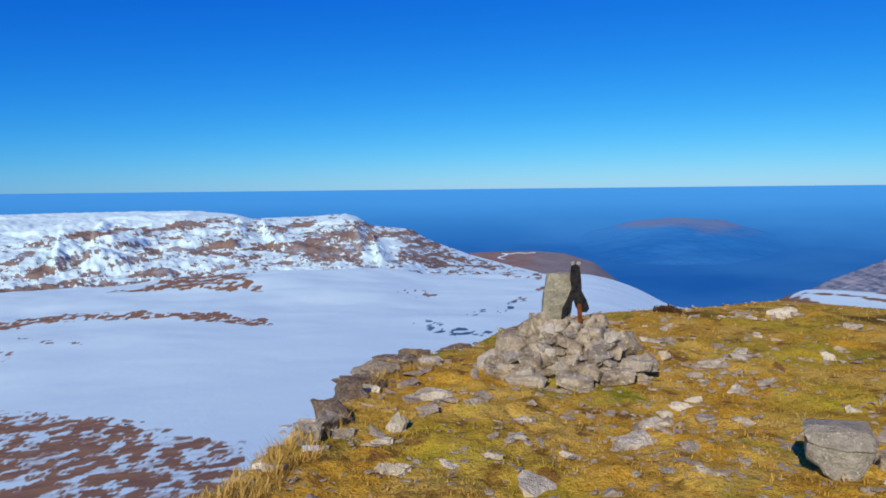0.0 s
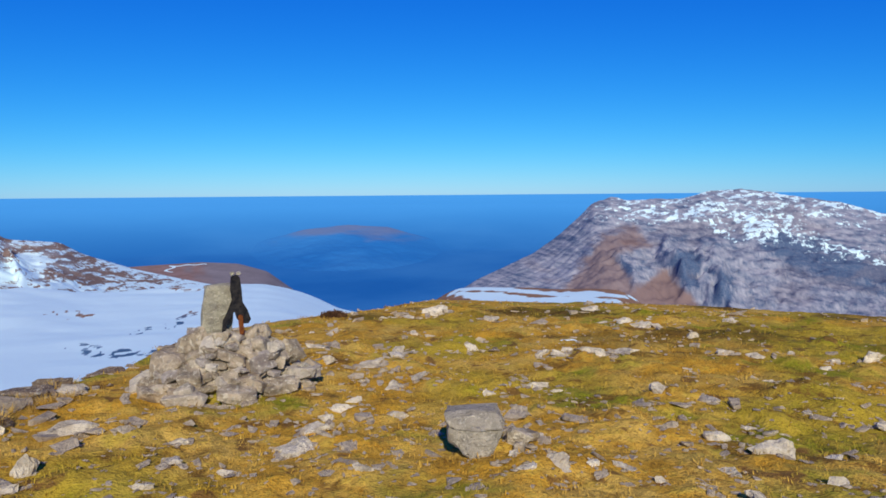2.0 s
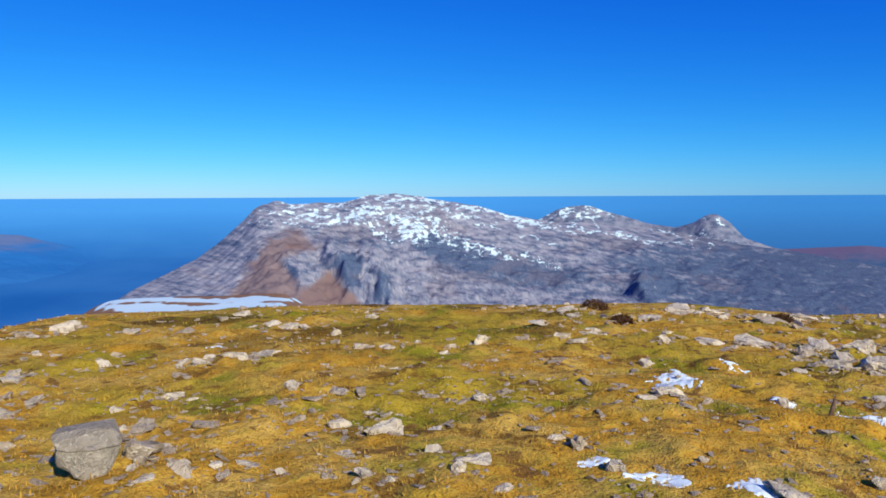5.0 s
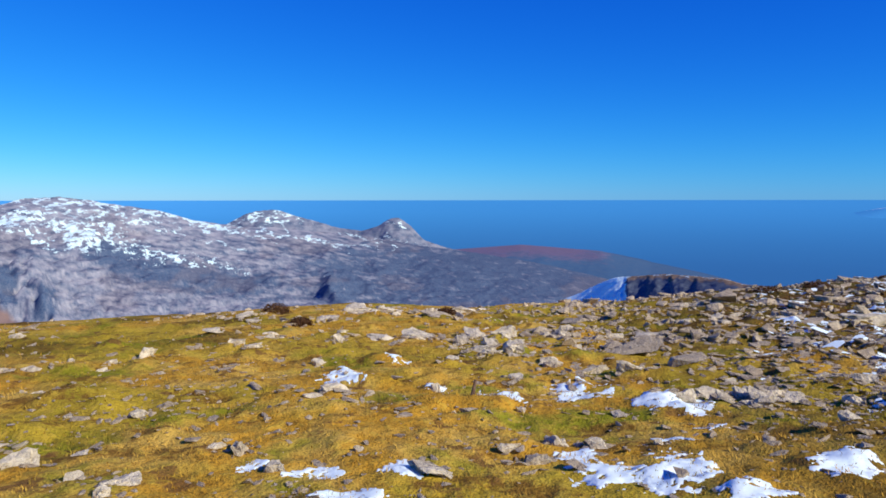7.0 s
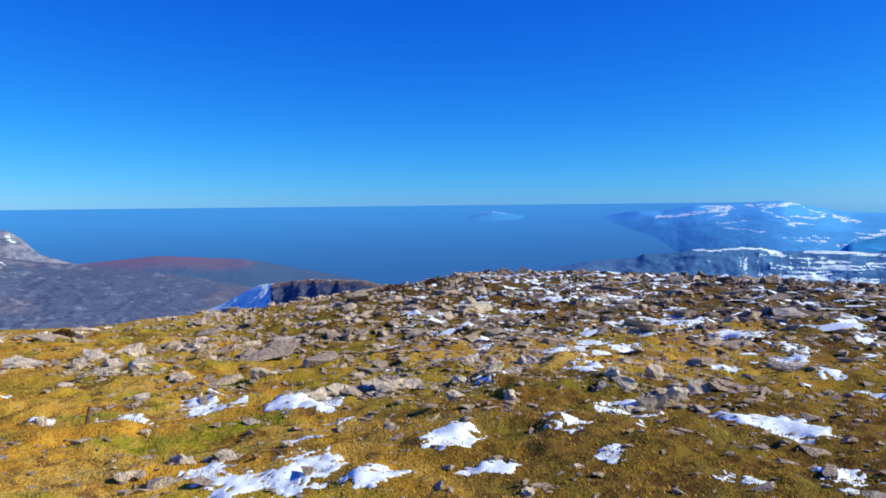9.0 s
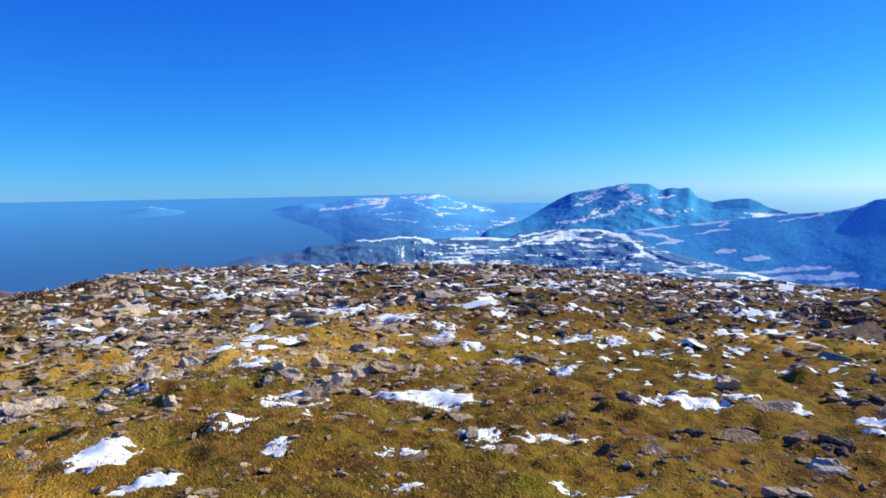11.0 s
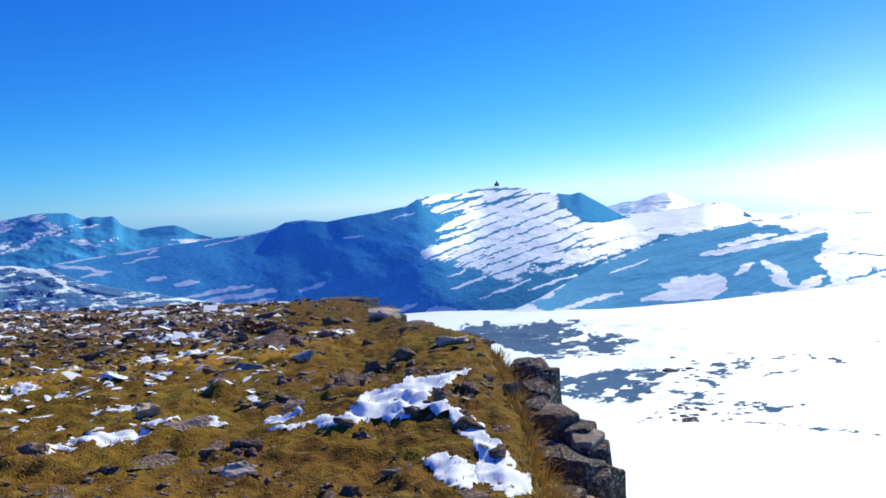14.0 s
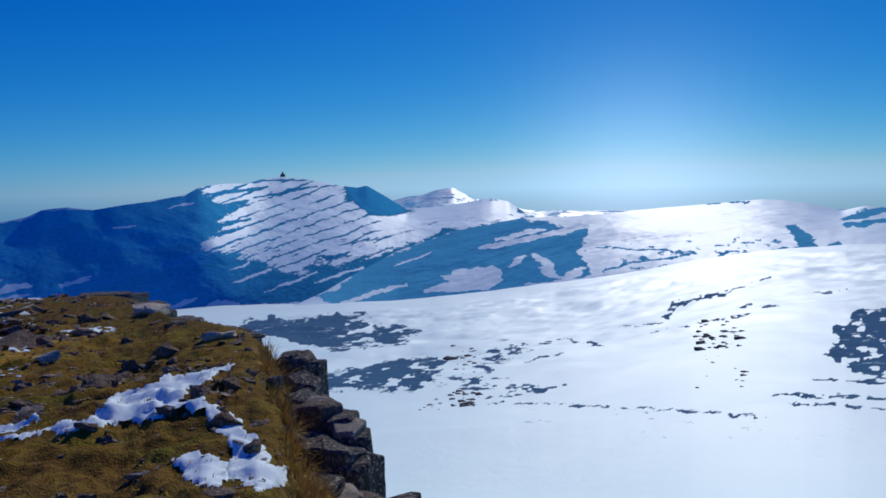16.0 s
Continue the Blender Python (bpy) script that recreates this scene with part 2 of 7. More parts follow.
# ---- materials ----
class Nodes:
    def __init__(self, name, rough=0.9):
        self.mat = bpy.data.materials.new(name)
        self.mat.use_nodes = True
        self.tree = self.mat.node_tree
        self.bsdf = self.tree.nodes["Principled BSDF"]
        self.bsdf.inputs["Roughness"].default_value = rough
        self.bsdf.inputs["Specular IOR Level"].default_value = 0.05

    def add(self, kind, **inputs):
        node = self.tree.nodes.new(kind)
        for key, value in inputs.items():
            self.put(node.inputs[key.replace("_", " ")], value)
        return node

    def put(self, socket, value):
        if isinstance(value, bpy.types.NodeSocket):
            self.tree.links.new(value, socket)
        elif isinstance(value, bpy.types.Node):
            self.tree.links.new(value.outputs[0], socket)
        else:
            socket.default_value = (*value, 1) if isinstance(value, tuple) and len(value) == 3 and socket.type == "RGBA" else value

    def place(self, scale=(1, 1, 1)):
        geo = self.add("ShaderNodeNewGeometry")
        m = self.add("ShaderNodeMapping", Vector=geo.outputs["Position"], Scale=scale)
        return m.outputs[0]

    def noise(self, scale, detail=4, rough=0.55, where=None, distort=0.0):
        n = self.add("ShaderNodeTexNoise", Vector=where or self.place(), Scale=scale, Detail=detail, Roughness=rough, Distortion=distort)
        return n.outputs[0]

    def math(self, op, a, b=0.0):
        n = self.tree.nodes.new("ShaderNodeMath")
        n.operation = op
        self.put(n.inputs[0], a)
        self.put(n.inputs[1], b)
        return n.outputs[0]

    def step(self, value, lo, hi, to_lo=0.0, to_hi=1.0):
        n = self.tree.nodes.new("ShaderNodeMapRange")
        n.interpolation_type = "SMOOTHSTEP"
        for key, v in (("Value", value), ("From Min", lo), ("From Max", hi), ("To Min", to_lo), ("To Max", to_hi)):
            self.put(n.inputs[key], v)
        return n.outputs[0]

    def mix(self, f, a, b):
        n = self.tree.nodes.new("ShaderNodeMix")
        n.data_type = "RGBA"
        self.put(n.inputs[0], f)
        self.put(n.inputs[6], a)
        self.put(n.inputs[7], b)
        return n.outputs[2]

    def attr(self, name):
        n = self.tree.nodes.new("ShaderNodeAttribute")
        n.attribute_name = name
        return n.outputs["Fac"]

    def bump(self, value, strength=0.3, distance=0.1):
        n = self.add("ShaderNodeBump", Strength=strength, Distance=distance, Height=value)
        self.put(self.bsdf.inputs["Normal"], n.outputs[0])

    def colour(self, value):
        self.put(self.bsdf.inputs["Base Color"], value)
        return self.mat


SNOW = (0.75, 0.95, 0.87)


def turf_colours(n):
    mid, fine, tiny = n.noise(1.6, 4), n.noise(9, 4), n.noise(55, 3)
    c = n.mix(n.step(mid, 0.4, 0.62), (0.6, 0.315, 0.03), (0.73, 0.455, 0.085))
    c = n.mix(n.step(n.noise(0.35, 3), 0.5, 0.62), c, (0.5, 0.35, 0.03))
    c = n.mix(n.step(n.noise(0.8, 4, 0.6), 0.53, 0.68), c, (0.27, 0.265, 0.014))
    c = n.mix(n.step(n.noise(1.7, 6, 0.7), 0.54, 0.64, 0.0, 0.9), c, (0.2, 0.095, 0.018))
    return c, fine, tiny


def turf_material():
    n = Nodes("turf", 0.95)
    c, fine, tiny = turf_colours(n)
    c = n.mix(n.step(n.noise(5, 6, 0.7), 0.52, 0.66, 0.0, 0.45), c, (0.2, 0.11, 0.02))
    c = n.mix(n.step(fine, 0.52, 0.66, 0.0, 0.6), c, (0.62, 0.42, 0.055))
    c = n.mix(n.step(n.noise(2.6, 3, 0.6), 0.6, 0.67, 0.0, 0.85), c, n.mix(tiny, (0.13, 0.055, 0.02), (0.24, 0.11, 0.035)))
    c = n.mix(n.step(n.noise(17, 5, 0.7), 0.56, 0.66, 0.0, 0.5), c, (0.14, 0.085, 0.015))
    c = n.mix(n.step(tiny, 0.5, 0.75, 0.0, 0.4), c, (0.62, 0.43, 0.07))
    c = n.mix(n.step(n.noise(38, 4, 0.75), 0.54, 0.62, 0.0, 0.6), c, (0.15, 0.095, 0.018))
    h = n.math("MULTIPLY", n.attr("heath_shade"), n.step(n.noise(1.5, 6, 0.72), 0.4, 0.58))
    # darker turf: brown growth at the rim, painted shade on the backlit side
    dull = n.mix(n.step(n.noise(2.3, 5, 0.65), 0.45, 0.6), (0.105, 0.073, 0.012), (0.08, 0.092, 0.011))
    c = n.mix(n.math("MULTIPLY", n.attr("heath_shade"), 0.92), c, dull)
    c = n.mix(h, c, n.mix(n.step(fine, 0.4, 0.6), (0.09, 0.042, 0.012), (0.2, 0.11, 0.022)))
    n.bump(n.math("ADD", fine, n.math("MULTIPLY", tiny, 0.5)), 0.7, 0.06)
    return n.colour(c)


def grass_material(name="grass_blades", pale=0.0):
    n = Nodes(name, 0.8)
    c, fine, tiny = turf_colours(n)
    rnd = n.add("ShaderNodeNewGeometry").outputs["Random Per Island"]
    c = n.mix(0.15, c, (0.24, 0.17, 0.02))
    c = n.mix(n.math("MULTIPLY", rnd, 0.2), c, (0.5, 0.36, 0.08))
    c = n.mix(n.step(rnd, 0.6, 0.7, 0.0, 0.6), c, (0.2, 0.1, 0.02))
    if pale:
        c = n.mix(pale, c, (0.62, 0.4, 0.1))
    return n.colour(c)


def limestone_material(name="limestone", tint=(0.98, 0.84, 0.57), dark=(0.52, 0.42, 0.27), scale=1.0, mixed=0.0):
    n = Nodes(name, 0.9)
    a, b = n.noise(6 * scale, 6, 0.68), n.noise(26 * scale, 5, 0.7)
    info = n.add("ShaderNodeObjectInfo")
    c = n.mix(n.step(a, 0.35, 0.65), dark, tint)
    c = n.mix(n.step(b, 0.5, 0.7, 0.0, 0.8), c, (1.0, 0.9, 0.64))
    c = n.mix(n.step(n.noise(13 * scale, 5), 0.58, 0.68, 0.0, 0.45), c, (0.16, 0.13, 0.1))
    c = n.mix(n.step(n.noise(48 * scale, 4, 0.7), 0.54, 0.66, 0.0, 0.42), c, (0.2, 0.165, 0.125))
    c = n.mix(n.step(info.outputs["Random"], 0.6, 1.0, 0.0, 0.6), c, (0.85, 0.74, 0.53))
    c = n.mix(n.step(info.outputs["Random"], 0.25, 0.0, 0.0, 0.4), c, (0.32, 0.23, 0.15))
    if mixed:
        isle = n.add("ShaderNodeNewGeometry").outputs["Random Per Island"]
        c = n.mix(n.step(isle, 0.45, 0.9, 0.0, mixed), c, (0.19, 0.12, 0.065))
    n.bump(n.math("ADD", a, b), 1.0, 0.05)
    return n.colour(c)


def cover_material(name, bare, bare2, size=1.0, soft=0.06, streak=1.0, snow=SNOW, rock=(0.3, 0.29, 0.28), dim=0.6, relief=0.35, gloss=0.45, deep=None, tonal=0.55, hazy=False):
    """Snow over bare land; the attribute cover says how much, the attribute crag where rock shows."""
    n = Nodes(name, 0.85)
    where = n.place((1, 1, streak))
    g = n.noise(1 / size, 9, 0.68, where, 0.4)
    h = n.noise(2.7 / size, 7, 0.65, where)
    lim = n.math("SUBTRACT", 1.0, n.attr("cover"))
    fac = n.step(n.math("SUBTRACT", n.math("ADD", g, n.math("MULTIPLY", n.math("SUBTRACT", h, 0.5), 0.35)), lim), -soft, soft)
    land = n.mix(n.step(h, 0.35, 0.65), bare, bare2)
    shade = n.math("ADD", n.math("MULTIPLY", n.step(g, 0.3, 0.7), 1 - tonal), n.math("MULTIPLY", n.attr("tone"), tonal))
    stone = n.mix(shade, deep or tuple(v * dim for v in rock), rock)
    land = n.mix(n.attr("crag"), land, stone)
    n.bump(g, relief, size * 0.08)
    if not hazy:
        n.put(n.bsdf.inputs["Roughness"], n.step(fac, 0.0, 1.0, 0.9, 0.56))
        n.put(n.bsdf.inputs["Specular IOR Level"], n.step(fac, 0.0, 1.0, 0.0, gloss))
    c = n.mix(fac, land, snow)
    # aerial haze is painted: its blue is mixed into the base colour
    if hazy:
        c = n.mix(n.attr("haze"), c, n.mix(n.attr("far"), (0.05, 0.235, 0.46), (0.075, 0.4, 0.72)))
    return n.colour(c)


TURF = turf_material()
BLADES = grass_material()
TUSSOCK = grass_material("tussock_blades", 0.6)
LIMESTONE = limestone_material()
# rock is blue-dark: shade and haze over the valley woods put into colour
SNOW_LAND = cover_material("snow_land", (0.24, 0.135, 0.09), (0.34, 0.2, 0.11), 3.5, soft=0.13, rock=(0.1, 0.21, 0.32), dim=0.6, gloss=0.9)
RIDGE_SNOW = cover_material("ridge_snow", (0.21, 0.14, 0.105), (0.3, 0.215, 0.16), 4.0, soft=0.04, rock=(0.4, 0.38, 0.36), streak=2.0)
# deep is a dark blue: cliff shade and haze put into the rock colour
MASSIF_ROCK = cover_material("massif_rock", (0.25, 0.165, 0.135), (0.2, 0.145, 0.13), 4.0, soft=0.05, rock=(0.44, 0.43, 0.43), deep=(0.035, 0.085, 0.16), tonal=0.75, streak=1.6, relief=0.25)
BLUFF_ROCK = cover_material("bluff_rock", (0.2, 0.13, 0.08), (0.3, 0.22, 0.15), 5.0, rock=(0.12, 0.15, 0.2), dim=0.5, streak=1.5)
# blue base colours hold the flank's shade and the haze before it
SHADE_ROCK = cover_material("shade_hazed_rock", (0.1, 0.58, 0.78), (0.12, 0.62, 0.8), 9.0, rock=(0.09, 0.56, 0.9), dim=0.3, streak=2.0, soft=0.09, snow=(0.7, 0.9, 0.92), relief=0.06, gloss=0.12)
# range tinted with the blue of the air before it
FAR_HAZE_BLUE = cover_material("far_range", (0.13, 0.5, 0.84), (0.14, 0.52, 0.86), 14.0, rock=(0.1, 0.48, 0.84), dim=0.6, tonal=0.8, hazy=True, streak=3.0, snow=(0.72, 0.88, 0.9), relief=0.1, soft=0.1)
# the bare colours are blue for haze and shade, not for the ground itself
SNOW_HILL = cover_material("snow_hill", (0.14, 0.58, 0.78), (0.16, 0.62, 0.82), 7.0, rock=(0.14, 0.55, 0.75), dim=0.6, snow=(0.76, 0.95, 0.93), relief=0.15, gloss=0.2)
# rock tinted blue in place of haze over the distance
CRAG_HAZE_BLUE = cover_material("craggy_range", (0.05, 0.4, 0.66), (0.06, 0.43, 0.7), 14.0, rock=(0.07, 0.46, 0.74), dim=0.55, streak=2.5, snow=(0.8, 0.93, 0.92), relief=0.2, soft=0.08)
# pale blue of thick haze given to the peaks as base colour
FAR_HAZE_PALE = cover_material("far_peaks", (0.3, 0.72, 0.86), (0.34, 0.76, 0.88), 60.0, rock=(0.32, 0.74, 0.88), dim=0.9, soft=0.12, snow=(0.7, 0.96, 0.94), relief=0.05)
# the blue in these rock tones stands for haze and shaded cliffs
MESA_ROCK = cover_material("mesa_rock", (0.07, 0.19, 0.33), (0.11, 0.22, 0.34), 8.0, rock=(0.1, 0.27, 0.46), dim=0.6, streak=2.0, soft=0.05)
HILL_BROWN = cover_material("brown_hill", (0.24, 0.15, 0.12), (0.3, 0.2, 0.17), 60.0, rock=(0.3, 0.26, 0.25))
# blue-grey base colours carry the haze over the moor
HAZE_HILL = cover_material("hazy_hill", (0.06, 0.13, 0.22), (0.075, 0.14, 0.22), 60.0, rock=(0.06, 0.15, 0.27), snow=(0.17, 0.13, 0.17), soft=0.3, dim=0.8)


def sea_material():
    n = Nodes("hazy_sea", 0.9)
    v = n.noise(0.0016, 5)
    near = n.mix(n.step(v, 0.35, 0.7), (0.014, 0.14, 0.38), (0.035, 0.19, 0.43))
    # haze painted by distance: the colour pales towards the horizon
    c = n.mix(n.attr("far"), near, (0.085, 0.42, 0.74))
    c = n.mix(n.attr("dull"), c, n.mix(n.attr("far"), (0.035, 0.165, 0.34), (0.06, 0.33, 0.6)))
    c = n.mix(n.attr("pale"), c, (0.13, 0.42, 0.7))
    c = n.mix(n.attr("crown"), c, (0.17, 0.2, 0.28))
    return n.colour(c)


SEA = sea_material()

CAIRN_STONE = limestone_material("cairn_stone", (0.66, 0.52, 0.33), (0.26, 0.2, 0.125))
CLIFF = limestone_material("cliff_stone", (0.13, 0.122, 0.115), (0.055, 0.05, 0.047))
RUBBLE = limestone_material("rubble_stone", (0.98, 0.8, 0.5), (0.55, 0.44, 0.3), 1.4, 0.15)
RIM_STONE = limestone_material("rim_stone", (0.6, 0.51, 0.4), (0.28, 0.225, 0.17))
BOULDER = limestone_material("boulder_stone", (0.66, 0.57, 0.4), (0.42, 0.36, 0.25), 1.5)
# darker limestone; on the backlit side it stands in for shaded stone faces
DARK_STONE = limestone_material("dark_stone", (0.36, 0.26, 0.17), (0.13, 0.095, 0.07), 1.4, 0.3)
PALE_STONE = limestone_material("pale_stone", (0.62, 0.56, 0.36), (0.4, 0.35, 0.24), 2.0)


def plain_material(name, a, b, scale, rough=0.8, metal=0.0):
    n = Nodes(name, rough)
    n.bsdf.inputs["Metallic"].default_value = metal
    v = n.noise(scale, 6, 0.65)
    n.bump(v, 0.5, 0.02)
    return n.colour(n.mix(n.step(v, 0.35, 0.65), a, b))


PATCH_SNOW = plain_material("patch_snow", (0.8, 0.93, 0.87), (0.86, 0.96, 0.9), 7, 0.6)
SNOW_STONE = plain_material("snowfield_stone", (0.035, 0.04, 0.05), (0.09, 0.09, 0.095), 3)
DARK_IRON = plain_material("dark_iron", (0.012, 0.012, 0.014), (0.04, 0.035, 0.03), 20, 0.7, 0.3)
RUST = plain_material("rust", (0.2, 0.06, 0.015), (0.12, 0.04, 0.015), 30)
HEATHER = plain_material("heather", (0.07, 0.035, 0.018), (0.14, 0.07, 0.03), 12)
WOOD = plain_material("wood", (0.12, 0.07, 0.04), (0.2, 0.13, 0.08), 25)

# ---- ground: plateau, then the land round it ----
AZ_FINE = np.concatenate([np.arange(45, -159, -0.34), np.arange(-159, -185, -0.15), np.arange(-185, -226, -0.5), np.arange(-226, -315, -3.0)])
AZ_LAND = np.concatenate([np.arange(45, -10, -0.2), np.arange(-10, -159, -0.6), np.arange(-159, -217, -0.15), np.arange(-217, -315, -3.0)])


def edge_line(az, r):
    """How far below the rim the turf gives way to snow: 0 turf, 1 snow."""
    re, _ = rim(az)
    x, y = CX - r * np.sin(np.radians(az)), CY + r * np.cos(np.radians(az))
    reach = 1.2 + 1.2 * fbm(x / 1.5, y / 1.5, 3, 77) + 5.0 * bump(13, 19, 60, 70, turn_az(az))
    return smooth(0, 1.0, r - re - reach)


def plateau():
    rr = np.concatenate([np.linspace(0.05, 1.9, 14), np.exp(np.linspace(math.log(2.0), math.log(52), 320))])
    az, r = np.meshgrid(AZ_FINE, rr, indexing="ij")
    a = turn_az(az)
    x, y = CX - r * np.sin(np.radians(az)), CY + r * np.cos(np.radians(az))
    z = height(az, r) - 1.2 * edge_line(az, r)
    heath_shade = bump(-178, -168, -96, -84, a) * smooth(8, 16, r + 5 * fbm(x / 3, y / 3, 3, 8))
    # darkens the backlit turf: shade between the blades put into the colour
    backlit_side = np.hypot(x - 2.5, y + 5.8) + 2.6 * fbm(x / 2.2, y / 2.2, 4, 19)
    heath_shade = np.maximum(heath_shade, 0.8 * (1 - smooth(3.7, 7.0, backlit_side)))
    heath_shade = np.maximum(heath_shade, 0.8 * smooth(0.12, 0.4, fbm(x / 2.2, y / 2.2, 4, 9)) * smooth(8, 14, r))
    ob = sheet("ground", az, r, z, TURF, [("heath_shade", heath_shade)], close=True)
    return tagged(ob, "golden mountain turf with green and brown patches on the summit", "ground", kind="structure")


WOOD_A = [(-168.4, -9.64), (-174.3, -9.29), (-177.8, -9.6), (-180.4, -10.2), (-183, -11.22), (-180.4, -11.75), (-177.7, -11.92), (-175.9, -12.44), (-174.2, -11.93), (-170, -10.67), (-168.4, -10.48)]
WOOD_B = [(-173.3, -15.15), (-175.5, -13.85), (-177.7, -13.32), (-183, -13.02), (-184.8, -13.65), (-183.4, -14.65), (-181.6, -15.45), (-177.6, -15.39)]
WOOD_EAST = [(-211.6, -11.44), (-212.4, -10.38), (-213.1, -9.3), (-214.1, -8.66), (-217, -8.09), (-217.7, -12.75), (-215.4, -12.95), (-213.8, -12.82), (-212.5, -12.39)]
SPECKLED = [(-183, -14.13), (-184.8, -13.09), (-188.4, -11.79), (-191.9, -11.18), (-194, -11.75), (-189.2, -13.33), (-188.3, -14.27), (-193.6, -14.96), (-191.8, -15.84), (-187.4, -16.04), (-183.9, -15.42)]
ROCK_ROWS = [(-201.1, -9.72, -202.1, -8.52, 0.26), (-201.9, -8.86, -205.7, -7.75, 0.22), (-205.7, -7.75, -208.1, -6.62, 0.09), (-199.9, -11, -203.9, -10.1, 0.09), (-203.9, -10.1, -207, -9.31, 0.13), (-207.4, -8.93, -208.9, -8.66, 0.13), (-210.3, -7.72, -213.1, -7.28, 0.09), (-206.2, -8.9, -207, -8.67, 0.18), (-193.6, -11.59, -196.2, -12.04, 0.13), (-187, -16.05, -193.6, -15.13, 0.22), (-189.2, -15.79, -191.4, -15.43, 0.22), (-190.5, -13.33, -193.6, -12.65, 0.09), (-211.1, -13.49, -216.5, -13.27, 0.18), (-208.6, -14.73, -216.5, -14.28, 0.18), (-209.7, -15.24, -215.5, -14.93, 0.13), (-193.6, -16.55, -201.2, -16.43, 0.11), (-201.2, -16.43, -207.9, -16.42, 0.13), (-205.6, -16.61, -207.1, -16.31, 0.22), (-187.4, -16.38, -193.6, -16.47, 0.09), (-183.9, -13.3, -193.6, -11.5, 0.11), (-197.8, -10.65, -200.7, -10.23, 0.07), (-176, -12.01, -180.4, -11.49, 0.13)]
# below the summit to the north
RIB = [(34.9, -8.8), (33, -8.41), (29, -8.41), (24.2, -8.5), (18.4, -9.01), (15.5, -9.67), (14.7, -10.13), (17.6, -9.85), (22.3, -9.13), (26.9, -8.9), (31.1, -8.91), (34.3, -9.09)]
BROW = [(26.8, -7.14), (24.1, -6.67), (21, -6.14), (18.2, -5.51), (16.6, -5.15), (13.2, -5.17), (11.6, -5.56), (15.3, -5.79), (17, -6.4), (15.6, -7.39), (18.3, -7.44), (22.2, -7.06)]
LOW_BROWN = [(35.8, -13.81), (33.3, -14.33), (29.7, -15.07), (25.8, -16.14), (22.8, -16.91), (18.8, -17.97), (17.2, -18.28), (18.1, -21.23), (23.1, -24.28), (36.3, -21.59)]
UPPER_STRIP = [(-24.3, -7.18), (-28.3, -7.19), (-31.4, -7.52), (-34.7, -7.45), (-38.1, -7.72), (-38.1, -7.88), (-34.5, -7.78), (-31.5, -7.81), (-28.3, -7.49), (-24.4, -7.44)]
LOWER_STRIP = [(-23.3, -7.51), (-25.8, -7.53), (-28.3, -7.78), (-31.1, -7.99), (-34.1, -7.8), (-36.7, -8.05), (-36.7, -8.48), (-28.3, -8.95), (-26.2, -8.19), (-24.1, -7.74)]
NORTH_SPECKS = [(5.3, -7.87, 2.5, -8.18, 0.31), (4, -10.24, 1.2, -10.89, 0.44), (2.9, -10.91, -2.4, -11.15, 0.37), (0.3, -9.85, -3.3, -9.21, 0.22), (31.8, -9.68, 27.6, -10.64, 0.15), (33.8, -10.71, 32.8, -10.76, 0.59), (-2, -6.38, -6.8, -6.89, 0.31), (-3.3, -8.99, -5.9, -7.67, 0.22), (33.3, -14.3, 24.2, -16.35, 0.22)]


